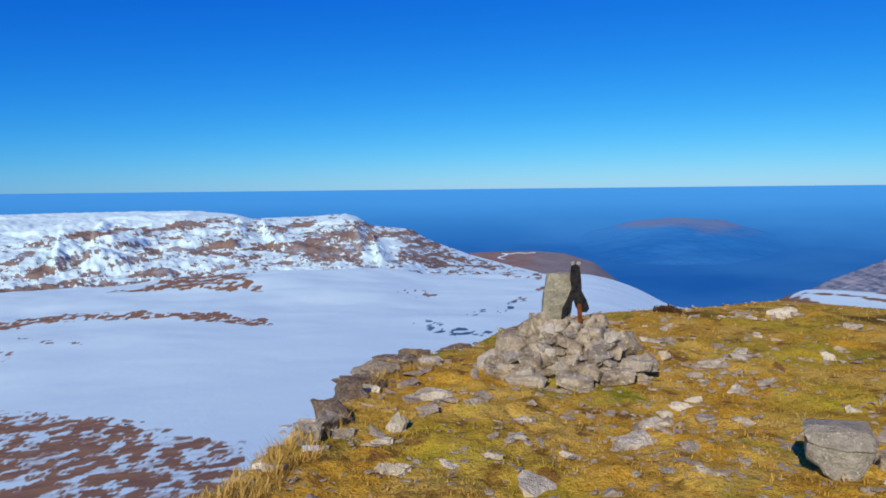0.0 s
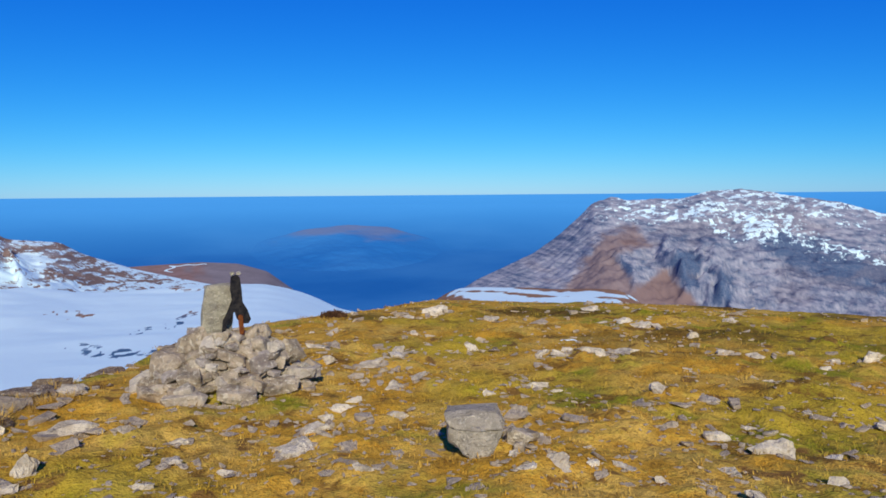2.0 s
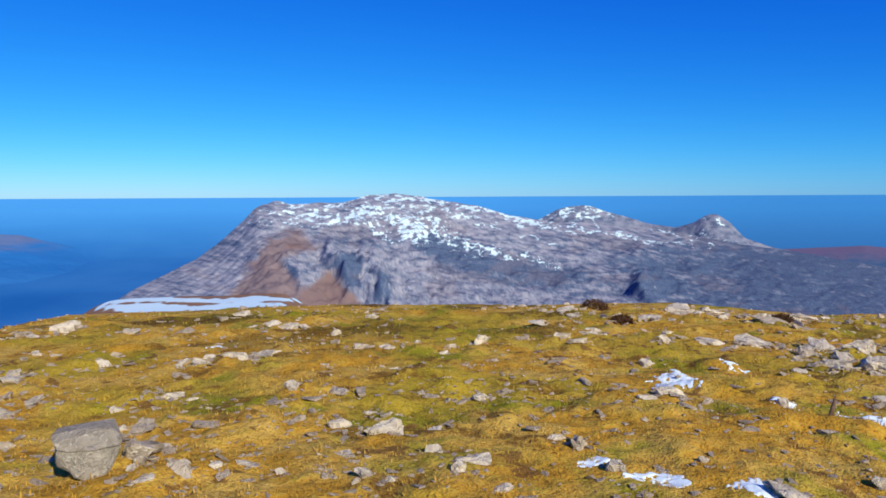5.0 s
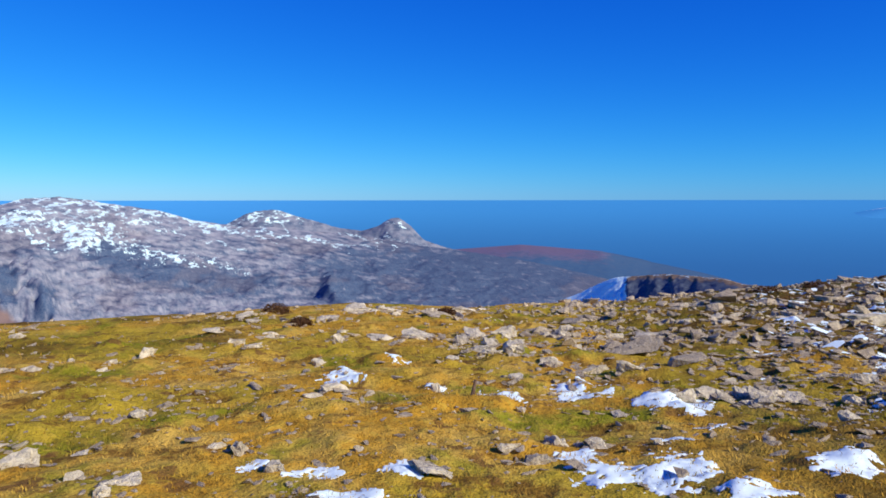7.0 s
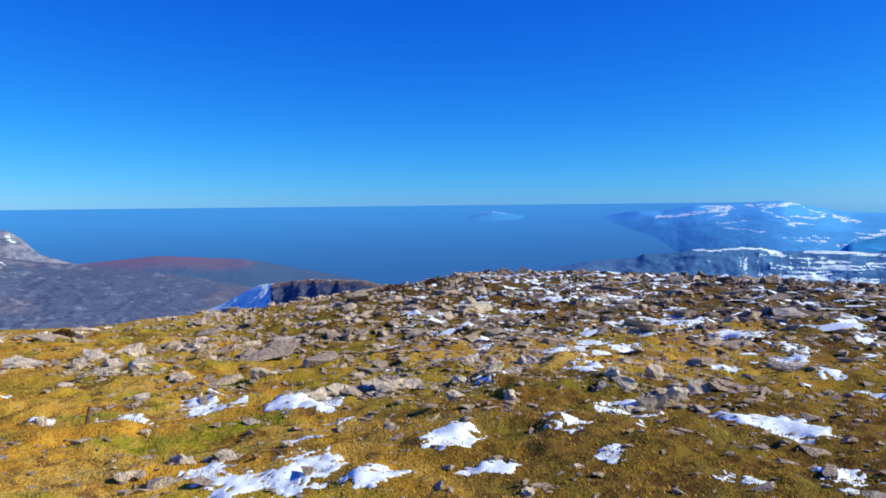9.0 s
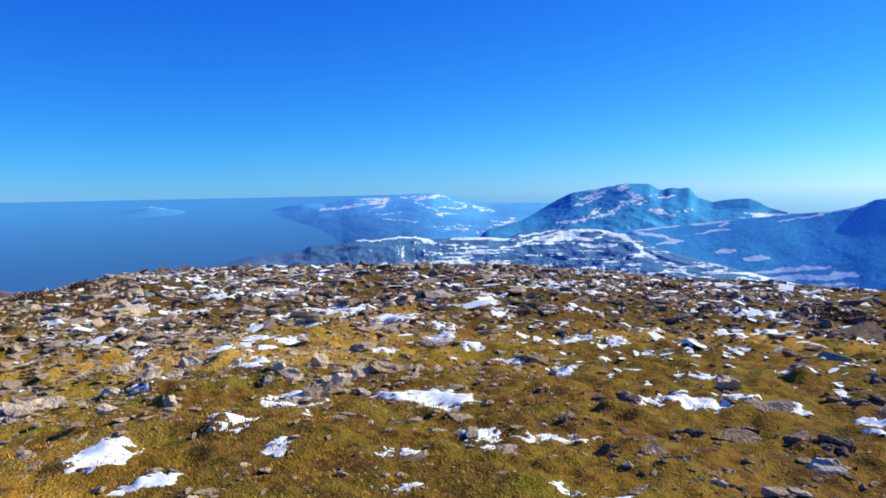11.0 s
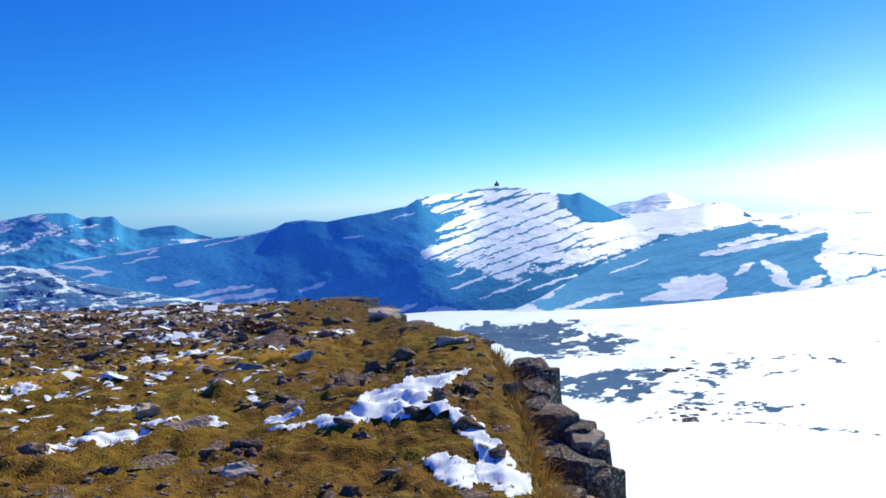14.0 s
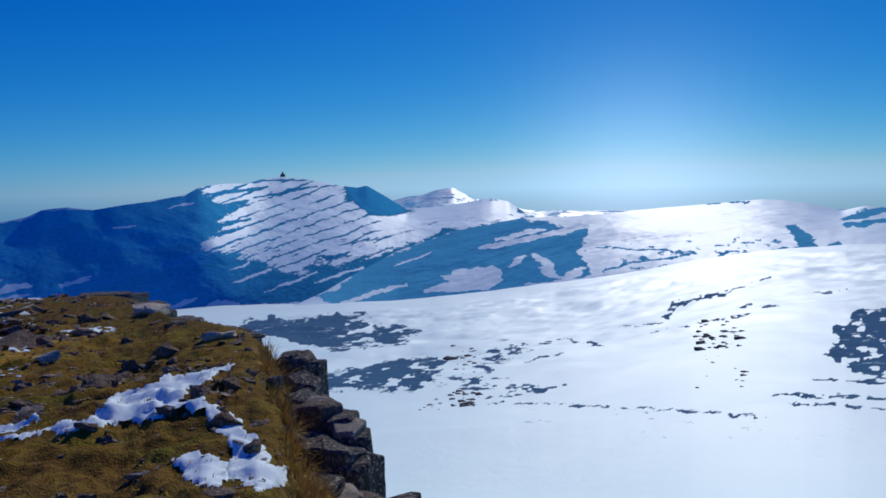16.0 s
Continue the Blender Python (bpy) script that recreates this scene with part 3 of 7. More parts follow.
def land():
    rr = np.exp(np.concatenate([np.linspace(math.log(3.5), math.log(24), 40), np.linspace(math.log(25), math.log(1100), 290), np.linspace(math.log(1150), math.log(4690), 24)]))
    az, r = np.meshgrid(AZ_LAND, rr, indexing="ij")
    a = turn_az(az)
    z = height(az, r) - 1.2 * (1 - edge_line(az, r))
    x, y = CX - r * np.sin(np.radians(az)), CY + r * np.cos(np.radians(az))
    cover = np.full(r.shape, 0.97)
    # bare brown ground below the rim, the ribs on the snowfield
    e = sight(r, z)
    north = np.maximum(area(a, e, RIB, 0.15, 0.5, 51), area(a, e, BROW, 0.2, 0.8, 52) * (r > 150))
    north = north * (0.35 + 0.7 * smooth(-0.3, 0.1, fbm(a * 2.2, e * 13, 5, 53, 0.65)))
    low = area(a, e, LOW_BROWN, 0.35, 0.5, 54) * (0.5 + 0.42 * smooth(-0.2, 0.2, fbm(x / 0.55, y / 1.1, 4, 35, 0.6))) * (r < 75)
    specks = streaks(a, e, NORTH_SPECKS, 0.5, 55) * smooth(-0.15, 0.1, fbm(a * 2.5, e * 6, 4, 56))
    cover -= 0.8 * np.maximum(np.maximum(north, low), 0.75 * specks)
    strips = np.maximum(area(a, e, UPPER_STRIP, 0.1, 0.3, 57), area(a, e, LOWER_STRIP, 0.12, 0.4, 58))
    cover -= 0.8 * bump(-48, -44, -19, -16, a) * smooth(45, 60, r) * (1 - strips) * (r < 400)
    # dark wooded ground and rock bands in the valley, tinted for shade and haze
    wood = np.maximum(area(a, e, WOOD_A, 0.25, 1.2, 31), area(a, e, WOOD_B, 0.25, 1.0, 32))
    wood = wood * (1 - 0.9 * smooth(0.12, 0.3, fbm(a * 0.9 + e * 0.6, e * 3.5, 5, 34)) * smooth(-178, -174, -a - 352 + 0 * e))
    wood = np.maximum(wood, area(a, e, WOOD_EAST, 0.2, 0.9, 35) * (1 - 0.9 * smooth(0.2, 0.35, fbm(a * 1.3, e * 2.5, 4, 36))))
    wood = np.maximum(wood, 0.9 * streaks(a, e, ROCK_ROWS, 0.5, 37) * smooth(-0.35, 0.0, fbm(a * 2.2, e * 5, 4, 38)))
    slope = area(a, e, SPECKLED, 0.6, 0.8, 39) * smooth(0.02, 0.22, fbm(a * 0.8 + e * 1.2, e * 4.2 - a * 0.4, 5, 40, 0.6))
    wood = np.maximum(wood, 0.85 * slope)
    wood = np.maximum(wood, 0.5 * smooth(0.3, 0.42, fbm(a * 0.7, e * 6, 4, 41)) * bump(-216, -212, -192, -186, a) * bump(-20, -18.5, -16.2, -15.6, e))
    wood = wood * np.clip(0.95 + 0.6 * fbm(a * 1.3 + e * 0.8, e * 9, 5, 43, 0.68), 0.3, 1.1)
    cover -= 0.8 * wood
    cover -= 0.6 * bump(-152, -140, -60, -40, a) * smooth(30, 60, r)
    cover -= 0.5 * smooth(900, 1500, r) * smooth(-165, -150, a)
    return tagged(sheet("snowfield", az, r, z, SNOW_LAND, [("cover", cover), ("crag", np.maximum(smooth(0.2, 0.4, wood), np.maximum(1 - smooth(-172, -165, a), bump(-18, -14, 6, 9, a) * bump(70, 80, 150, 170, r)))), ("tone", 0.5 + 0 * r)], close=True),
                  "wind-smoothed snowfield with bare brown ribs below the summit", "snow", kind="structure")


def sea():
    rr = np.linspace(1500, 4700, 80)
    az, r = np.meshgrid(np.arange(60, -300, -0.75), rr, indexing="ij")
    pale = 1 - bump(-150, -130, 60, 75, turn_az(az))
    return tagged(sheet("water", az, r, sea_z(az, r), SEA, [("pale", pale), ("far", smooth(2600, 4650, r) ** 1.2), ("dull", smooth(-45, -75, turn_az(az)))], close=True), "blue sea and lowland, haze put into their colour, reaching the horizon", "sea", kind="structure")


def ridge(name, label, prof, material, rough=0.05, n_az=0.12, n_v=110, shape=1.0, back=0.5, size=120.0, seed=1, cover=0.5, crag=None, steps=0.0, edge=3.0, terr=None, category="mountain", cuts=(), sink=4.0, stripe=0.0, step_at=None, grit=0.014, wave=0.45, thin=1.0, body=2.0, gaps=-0.2, tone=None, haze=None):
    """prof: azimuth, crest degrees, foot distance, crest distance."""
    prof = sorted(prof)
    pa = np.array([q[0] for q in prof], float)
    a1 = np.arange(pa[0], pa[-1] + n_az, n_az)
    v1 = np.concatenate([np.linspace(0, 1, n_v), 1 + np.linspace(0.03, 1, 24)])
    az, v = np.meshgrid(a1, v1, indexing="ij")
    el, rf, rc = [np.interp(az, pa, np.array([q[k] for q in prof], float)) for k in (1, 2, 3)]
    # the body of the mountain is rounder than its crest line
    def soften(values, width):
        k = max(1, int(width / n_az))
        line = np.pad(values[:, 0], k, mode="edge")
        hat = np.bartlett(2 * k + 3)[1:-1]
        return np.convolve(line, hat / hat.sum(), "valid")[:, None] + 0 * values
    rf, rc = soften(rf, 3.0), soften(rc, 3.0)
    body_el = soften(el, body)
    crest = smooth(0.55, 1.0, v)
    el = body_el * (1 - crest) + soften(el, 0.25) * crest
    span = np.minimum(az - pa[0], pa[-1] - az)
    ends = smooth(0, edge, span) if edge > 0 else 1.0
    zc, zf = EYE + rc * np.tan(np.radians(el)), base(az, rf) - sink
    zc = (base(az, rc) - sink) * (1 - ends) + zc * ends
    hgt = np.maximum(zc - zf, 1.0)
    r = rf + (rc - rf) * np.minimum(v, 1) + np.maximum(v - 1, 0) * (rc - rf) * back
    x, y = CX - r * np.sin(np.radians(az)), CY + r * np.cos(np.radians(az))
    wob = 0.1 * fbm(x / (size * 2), y / (size * 2), 3, seed + 9) * np.minimum(rc - rf, 4 * size) * np.clip(v * (1.2 - v), 0, 1) * 2
    vv = np.clip(v, 0, 1) ** shape
    env = np.clip(4 * v * (1 - v), 0, 1) ** 0.7
    w = smooth(0, 1, v - 1)
    z = np.where(v <= 1, zf + (zc - zf) * vv, zc * (1 - w) + (base(az, r) - sink) * w)
    if steps:
        dip = (az - pa[0]) * terr[1] if terr else 0
        band = ((vv * terr[0] + dip) if terr else vv * 8) + wave * fbm(x / size, y / size, 4, seed + 3)
        where = step_at(az, v) if step_at else 1.0
        saw = band - np.floor(band)
        z = z + steps * hgt * (smooth(0.0, 0.35, saw) - saw) * env ** 0.5 / (terr[0] if terr else 8) * where
        riser = bump(0.0, 0.05, 0.14 * thin, 0.26 * thin, saw) * smooth(gaps, gaps + 0.4, fbm(x / size * 2.6, y / size * 2.6, 4, seed + 8))
    z = z + rough * hgt * (0.6 * ridged(x / size, y / size, 7, seed) + 0.4 * fbm(x / size * 2.3, y / size * 2.3, 4, seed + 5)) * np.where(v < 1, env, 0.25)
    z = z + grit * hgt * fbm(x / size * 9, y / size * 9, 4, seed + 7) * np.clip(1.2 - v, 0.3, 1)
    # buttresses: a steep face to the left, easing off to the right
    for low_az, top_az, face, cw, ch, v0, v1 in cuts:
        ca = top_az + (low_az - top_az) * np.clip((v1 - v) / (v1 - v0), 0, 1) + 0.5 * face * fbm(v * 22, az * 0.4 + low_az, 4, seed)
        ch = ch * (0.85 + 0.5 * fbm(x / size * 4, y / size * 4, 3, seed + 1))
        z = z + ch * np.clip(1 - (ca - az) / cw, 0, 1) * (1 - smooth(0, face, az - ca)) * bump(v0 - 0.06, v0, v1 - 0.05, v1 + 0.3, v)
    e = sight(r, z)
    gz = np.gradient(z, axis=1) / (np.abs(np.gradient(r, axis=1)) + 1e-3)
    cr = smooth(0.45, 1.0, np.abs(gz)) if crag is None else crag(az, v, e)
    cv = cover(az, v, e, x, y) if callable(cover) else np.full(z.shape, cover)
    tn = tone(az, v, e) if tone else 0.5 + 0.6 * fbm(az * 0.7, e * 2.5, 5, seed + 12, 0.6)
    if steps and stripe:
        cv = cv - stripe * riser * env * where
    return tagged(sheet(name, az, r + wob, z, material, [("cover", cv), ("crag", cr), ("tone", np.clip(tn, 0, 1)), ("far", smooth(2600, 4650, r) ** 1.2), ("pale", 0 * r), ("dull", 0 * r), ("crown", cv), ("haze", haze(az, v) if haze else 0 * r)]), label, category)


plateau()
land()
sea()

RIDGE_TOP = [(38.7, -1.22), (32.7, -1.39), (29.3, -1.32), (20.9, -1.26), (16.9, -1.93), (16.1, -2.2), (20.9, -1.84), (24.3, -2.33), (29.4, -2.56), (30.8, -3.17), (38.8, -3.32)]
RIDGE_BROWN = [(10.2, -2.57), (8, -2.25), (6.9, -2.88), (5.4, -2.81), (2.8, -3.46), (1.1, -4.84), (-2.5, -5.87), (1.1, -6.28), (3.7, -5.81), (5.9, -5.87), (4.6, -4.14), (5.9, -3.33), (7.6, -4.53), (8.1, -5.74), (11.5, -5.57), (14.1, -4.89), (12.3, -3.13)]
RIDGE_LINES = [(29.8, -3.21, 24, -2.58, 0.2), (24, -2.91, 17.7, -1.99, 0.32), (20.5, -2.6, 16.5, -1.76, 0.23), (32.9, -6.64, 28.9, -6.57, 0.48), (32.8, -4.77, 31.1, -4.11, 0.28), (30.9, -5.66, 27, -4.11, 0.4), (28.9, -6.18, 26, -6.76, 0.4), (25.9, -5.16, 22.5, -4.1, 0.32), (25.2, -6, 21, -5.81, 0.28), (22.5, -4.1, 18.2, -4.67, 0.23), (20.2, -4.19, 16.5, -3.46, 0.2), (18.2, -4.67, 13.2, -3.97, 0.2), (14.9, -4.35, 8.9, -4.72, 0.28), (14.8, -3.07, 11.5, -2.5, 0.28), (22.2, -6.58, 15.7, -4.97, 0.2), (28.5, -6.98, 22.2, -6.37, 0.23), (32.8, -3.64, 29.4, -3.22, 0.12)]


def ridge_cover(az, v, e, x, y):
    rows = smooth(-0.05, 0.3, fbm(az * 0.8, e * 4.5, 5, 62, 0.62))
    c = 0.76 - 0.26 * rows - 0.32 * streaks(az, e, RIDGE_LINES, 0.6, 63) - 0.26 * area(az, e, RIDGE_BROWN, 0.2, 0.7, 64)
    c = c + 0.42 * fbm(az * 3.2, e * 8, 5, 66, 0.68)
    return c + 0.38 * area(az, e, RIDGE_TOP, 0.3, 0.8, 65)


ridge("mountain", "snow-streaked brown ridge with grey crags above the snowfield",
      [(50, -1.3, 420, 900), (33, -1.47, 420, 900), (28.6, -1.42, 420, 900), (20.9, -1.43, 420, 900), (17.4, -1.72, 400, 880), (16.2, -2.1, 400, 880), (11.4, -1.98, 400, 860), (9.2, -1.82, 400, 840),
       (8.2, -2.15, 400, 830), (7.4, -2.75, 400, 820), (5.4, -2.95, 420, 800), (4.2, -3.1, 430, 800), (2.8, -3.95, 450, 780), (-0.3, -5.1, 480, 760), (-3.4, -5.96, 500, 740), (-6, -6.61, 520, 720), (-13, -8.8, 520, 720)],
      RIDGE_SNOW, rough=0.2, size=45, seed=31, n_az=0.11, n_v=160, cover=ridge_cover, crag=lambda az, v, e: smooth(0.0, 0.35, fbm(az * 1.1, e * 2.6, 4, 67)) * smooth(2, 6, az),
      steps=0.8, terr=(6, 0.06), stripe=0.25, grit=0.07, body=1.0,
      cuts=((8.0, 8.6, 0.4, 2.0, 8, 0.3, 0.6), (6.6, 7.2, 0.4, 1.4, 6, 0.25, 0.5), (14.6, 15.4, 0.4, 3, 7, 0.4, 0.65), (27.5, 26.5, 0.5, 4, 11, 0.2, 0.5), (29.6, 29.0, 0.4, 2, 9, 0.2, 0.45), (18, 17, 0.4, 3, 7, 0.4, 0.65)))
ridge("hill", "round brown hill with a pale track near the coast",
      [(9, -7.5, 900, 1200), (4, -5.6, 900, 1200), (1, -5.06, 900, 1200), (-1.6, -4.95, 900, 1200), (-5.1, -4.85, 900, 1200), (-7.7, -5.05, 900, 1200), (-9.8, -5.7, 900, 1180), (-11.5, -7, 900, 1150), (-15, -9.6, 900, 1100)],
      HILL_BROWN, rough=0.08, size=150, seed=41, category="hill", n_az=0.08,
      cover=lambda az, v, e, x, y: 1.2 * np.maximum(bump(-3.02, -2.96, -2.8, -2.74, az + 0.3 * np.sin(v * 30)) * bump(0.7, 0.72, 0.93, 0.95, v), bump(-5.5, -5.4, -2.9, -2.8, az) * bump(0.915, 0.925, 0.94, 0.95, v + 0.012 * np.sin(az * 5))),
      crag=lambda az, v, e: smooth(-3.6, -5.6, az + 1.2 * fbm(az, v * 4, 3, 5)))
# wears the sea's colours so that it fades as if in haze
ridge("hill", "faint coastal hill, haze put into its colour, rising from the blue lowland",
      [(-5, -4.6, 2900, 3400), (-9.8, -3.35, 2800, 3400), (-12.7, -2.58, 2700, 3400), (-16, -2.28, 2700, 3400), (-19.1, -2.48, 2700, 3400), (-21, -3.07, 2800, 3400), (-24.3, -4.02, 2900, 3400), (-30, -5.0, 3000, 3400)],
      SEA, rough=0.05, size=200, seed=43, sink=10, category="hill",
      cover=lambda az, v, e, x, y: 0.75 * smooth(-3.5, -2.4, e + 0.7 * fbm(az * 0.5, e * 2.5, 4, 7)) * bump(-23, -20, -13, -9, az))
MASSIF_SNOW = [(-35.5, -0.45, -38.5, -1.69, 0.1), (-36.2, -2.04, -39, -1.14, 0.14), (-39.1, -1.3, -42.4, -2.18, 0.14), (-42.6, -0.11, -48.3, -0.41, 0.1), (-42.8, -0.94, -46.7, -0.06, 0.14), (-44.8, 0.12, -48.1, -0.58, 0.1), (-47.5, -0.23, -53.4, -1.23, 0.1), (-50.8, -0.86, -54.4, -1.67, 0.1), (-43, -2.19, -44.9, -3.49, 0.25), (-44.9, -1.97, -47.1, -3.88, 0.31), (-46.2, -2.08, -47.8, -3.56, 0.31), (-43.8, -1.62, -47.5, -2.27, 0.25), (-41, -1.66, -43.4, -1.28, 0.14), (-48.2, -2.97, -51.6, -3.97, 0.21), (-49.1, -3.5, -55, -4.73, 0.21), (-51.6, -3.97, -54.2, -4.98, 0.18), (-55, -4.68, -57.9, -5.64, 0.1), (-51.6, -2.25, -57.7, -3.62, 0.1), (-54.2, -2.02, -60.3, -3.21, 0.1)]
FAR_SNOW = [(-54.2, -1.67, -57.7, -2.4, 0.14), (-55.1, -1.94, -57.3, -1.35, 0.14), (-57.2, -1.61, -58.6, -0.83, 0.14), (-58.4, -1.09, -61.2, -2.43, 0.1), (-57.7, -2.22, -66.4, -3.67, 0.1), (-62.1, -2.69, -65.6, -4.11, 0.14), (-63.4, -3.23, -67.8, -3.76, 0.18), (-64.7, -2.44, -67.3, -3.15, 0.14), (-67.5, -3.15, -69, -3.76, 0.21), (-69, -1.67, -69.6, -2.28, 0.18), (-68.6, -2.8, -71.2, -3.58, 0.14), (-68.2, -2.37, -67.8, -3.67, 0.14), (-70.8, -3.45, -72, -3.66, 0.07)]
MASSIF_BROWN = [(-32.1, -8), (-34.3, -4.66), (-35.4, -3.21), (-37.8, -2.48), (-39.5, -3.91), (-37.4, -4.08), (-36.5, -4.6), (-36.9, -5.66), (-37.7, -6.66), (-38.8, -6.81), (-39.7, -5.63), (-40.2, -5.57), (-40.9, -6.67), (-42.6, -8.41), (-37, -8.38)]
MASSIF_FAN = [(-39.4, -6.11), (-40.2, -5.57), (-40.9, -6.75), (-42.6, -8.41), (-36.7, -8.36), (-38.4, -6.94)]
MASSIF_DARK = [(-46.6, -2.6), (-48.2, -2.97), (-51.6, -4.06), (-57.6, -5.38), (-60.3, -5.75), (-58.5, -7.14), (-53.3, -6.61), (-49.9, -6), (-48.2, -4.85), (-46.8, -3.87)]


# cliffs in shade, painted dark blue by lowering tone
SHADED_FACES = ([(-41, -4.23), (-42, -4.42), (-42.5, -5.44), (-42.3, -7.01), (-41.8, -6.68), (-40.9, -6.09)], [(-43.5, -5.76), (-43.9, -5.51), (-44.4, -6.31), (-44.7, -6.67), (-44.6, -8.22), (-43.5, -8.13)], [(-62.9, -5.56), (-63.5, -5.88), (-64.8, -5.33), (-67.1, -6.45), (-67, -7.45), (-66, -7.13), (-64.8, -8.07), (-63.5, -7.09)],
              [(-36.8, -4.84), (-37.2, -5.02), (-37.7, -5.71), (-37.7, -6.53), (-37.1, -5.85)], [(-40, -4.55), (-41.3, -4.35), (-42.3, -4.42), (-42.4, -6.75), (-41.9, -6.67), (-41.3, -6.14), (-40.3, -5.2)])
SNOW_BELT = [(-43, -1.3), (-47.6, -1.56), (-52.2, -3.43), (-57.7, -4.09), (-57.8, -5.24), (-52.1, -4.95), (-48.5, -4.06), (-44.9, -3.66), (-43.1, -2.45)]
GREY_LEDGE = [(-29.9, -5.51), (-31.3, -4.81), (-34.2, -5.13), (-34.7, -7), (-33.4, -7.35), (-30.2, -7.2)]


def massif_cover(az, v, e, x, y):
    dust = smooth(-3.4, -1.6, e + 0.02 * (az + 45) + 0.7 * fbm(az * 0.5, e, 3, 71)) * smooth(-76, -66, az)
    grain = fbm(az * 2.6, e * 6 + az * 0.8, 5, 72, 0.65)
    c = 0.2 + dust * (0.17 + 0.6 * grain) - 0.12 * smooth(-38, -34, az)
    c = c + 0.3 * streaks(az, e, MASSIF_SNOW + FAR_SNOW, 0.8, 73) * (0.75 + 1.2 * grain)
    belt = area(az, e, SNOW_BELT, 0.6, 0.8, 97)
    return c + belt * (0.07 + 0.8 * fbm(az * 3.4 + e * 2, e * 9 + az, 5, 98, 0.65))


def massif_crag(az, v, e):
    brown = np.maximum(area(az, e, MASSIF_BROWN, 0.4, 0.9, 74) * 0.8, area(az, e, MASSIF_FAN, 0.15, 0.4, 75))
    return np.clip(0.97 - brown - 0.2 * smooth(0.15, 0.4, fbm(az * 0.35, e * 0.8, 4, 76)), 0, 1)


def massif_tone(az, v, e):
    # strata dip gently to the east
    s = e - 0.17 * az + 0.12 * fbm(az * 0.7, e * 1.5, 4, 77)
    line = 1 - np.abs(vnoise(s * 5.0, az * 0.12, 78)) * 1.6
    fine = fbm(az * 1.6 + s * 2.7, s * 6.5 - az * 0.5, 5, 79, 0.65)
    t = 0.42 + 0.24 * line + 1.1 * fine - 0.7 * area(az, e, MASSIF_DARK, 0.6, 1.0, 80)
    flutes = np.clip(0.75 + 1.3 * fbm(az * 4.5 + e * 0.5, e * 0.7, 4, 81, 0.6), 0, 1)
    for k, face in enumerate(SHADED_FACES):
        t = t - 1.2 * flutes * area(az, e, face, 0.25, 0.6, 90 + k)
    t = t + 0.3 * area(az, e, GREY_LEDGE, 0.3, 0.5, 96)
    # the right-hand slope is toned down to the deep blue as haze
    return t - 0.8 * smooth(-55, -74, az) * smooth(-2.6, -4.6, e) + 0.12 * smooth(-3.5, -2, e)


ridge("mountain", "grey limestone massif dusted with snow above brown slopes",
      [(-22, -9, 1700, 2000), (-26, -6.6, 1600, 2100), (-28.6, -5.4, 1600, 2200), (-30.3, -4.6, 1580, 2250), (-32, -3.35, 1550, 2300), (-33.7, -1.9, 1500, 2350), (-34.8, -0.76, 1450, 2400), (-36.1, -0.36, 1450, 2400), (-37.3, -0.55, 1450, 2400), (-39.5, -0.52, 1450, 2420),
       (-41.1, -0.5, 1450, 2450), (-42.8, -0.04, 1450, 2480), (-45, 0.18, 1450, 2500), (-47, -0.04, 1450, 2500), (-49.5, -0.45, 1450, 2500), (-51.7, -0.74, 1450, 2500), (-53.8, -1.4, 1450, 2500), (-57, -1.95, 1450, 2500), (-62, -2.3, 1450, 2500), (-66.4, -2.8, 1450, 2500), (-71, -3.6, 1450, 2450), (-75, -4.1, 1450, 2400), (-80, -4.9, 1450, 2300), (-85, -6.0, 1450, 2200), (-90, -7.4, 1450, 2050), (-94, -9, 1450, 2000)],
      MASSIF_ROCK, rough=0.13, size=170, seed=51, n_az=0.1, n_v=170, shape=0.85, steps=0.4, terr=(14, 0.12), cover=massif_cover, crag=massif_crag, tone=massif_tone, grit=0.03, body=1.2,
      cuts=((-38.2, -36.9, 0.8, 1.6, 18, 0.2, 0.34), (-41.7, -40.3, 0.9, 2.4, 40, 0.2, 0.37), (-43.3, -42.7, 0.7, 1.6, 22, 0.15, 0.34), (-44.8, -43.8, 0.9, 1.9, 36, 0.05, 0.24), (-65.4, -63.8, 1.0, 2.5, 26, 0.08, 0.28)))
ridge("mountain", "far rocky summit with thin snow bands",
      [(-51, -3.5, 2500, 2900), (-55.5, -2.2, 2500, 2900), (-57.7, -1.09, 2500, 2900), (-58.8, -0.82, 2500, 2900), (-59.7, -0.75, 2500, 2900), (-61.6, -1.25, 2500, 2900), (-64.3, -2.1, 2500, 2900), (-66.4, -2.4, 2500, 2850), (-67.7, -2.0, 2450, 2800), (-68.4, -1.55, 2450, 2800), (-69, -1.41, 2450, 2800), (-69.4, -1.5, 2450, 2800), (-70.1, -1.93, 2450, 2800), (-71.2, -3.1, 2450, 2800), (-72.9, -3.7, 2400, 2750), (-79, -5, 2400, 2750)],
      MASSIF_ROCK, rough=0.1, size=80, seed=57, cover=massif_cover, crag=lambda az, v, e: 0 * v + 0.95, tone=lambda az, v, e: 0.35 + 0.7 * fbm(az * 2.2, e * 4, 4, 58, 0.65), body=0.6, n_az=0.09)
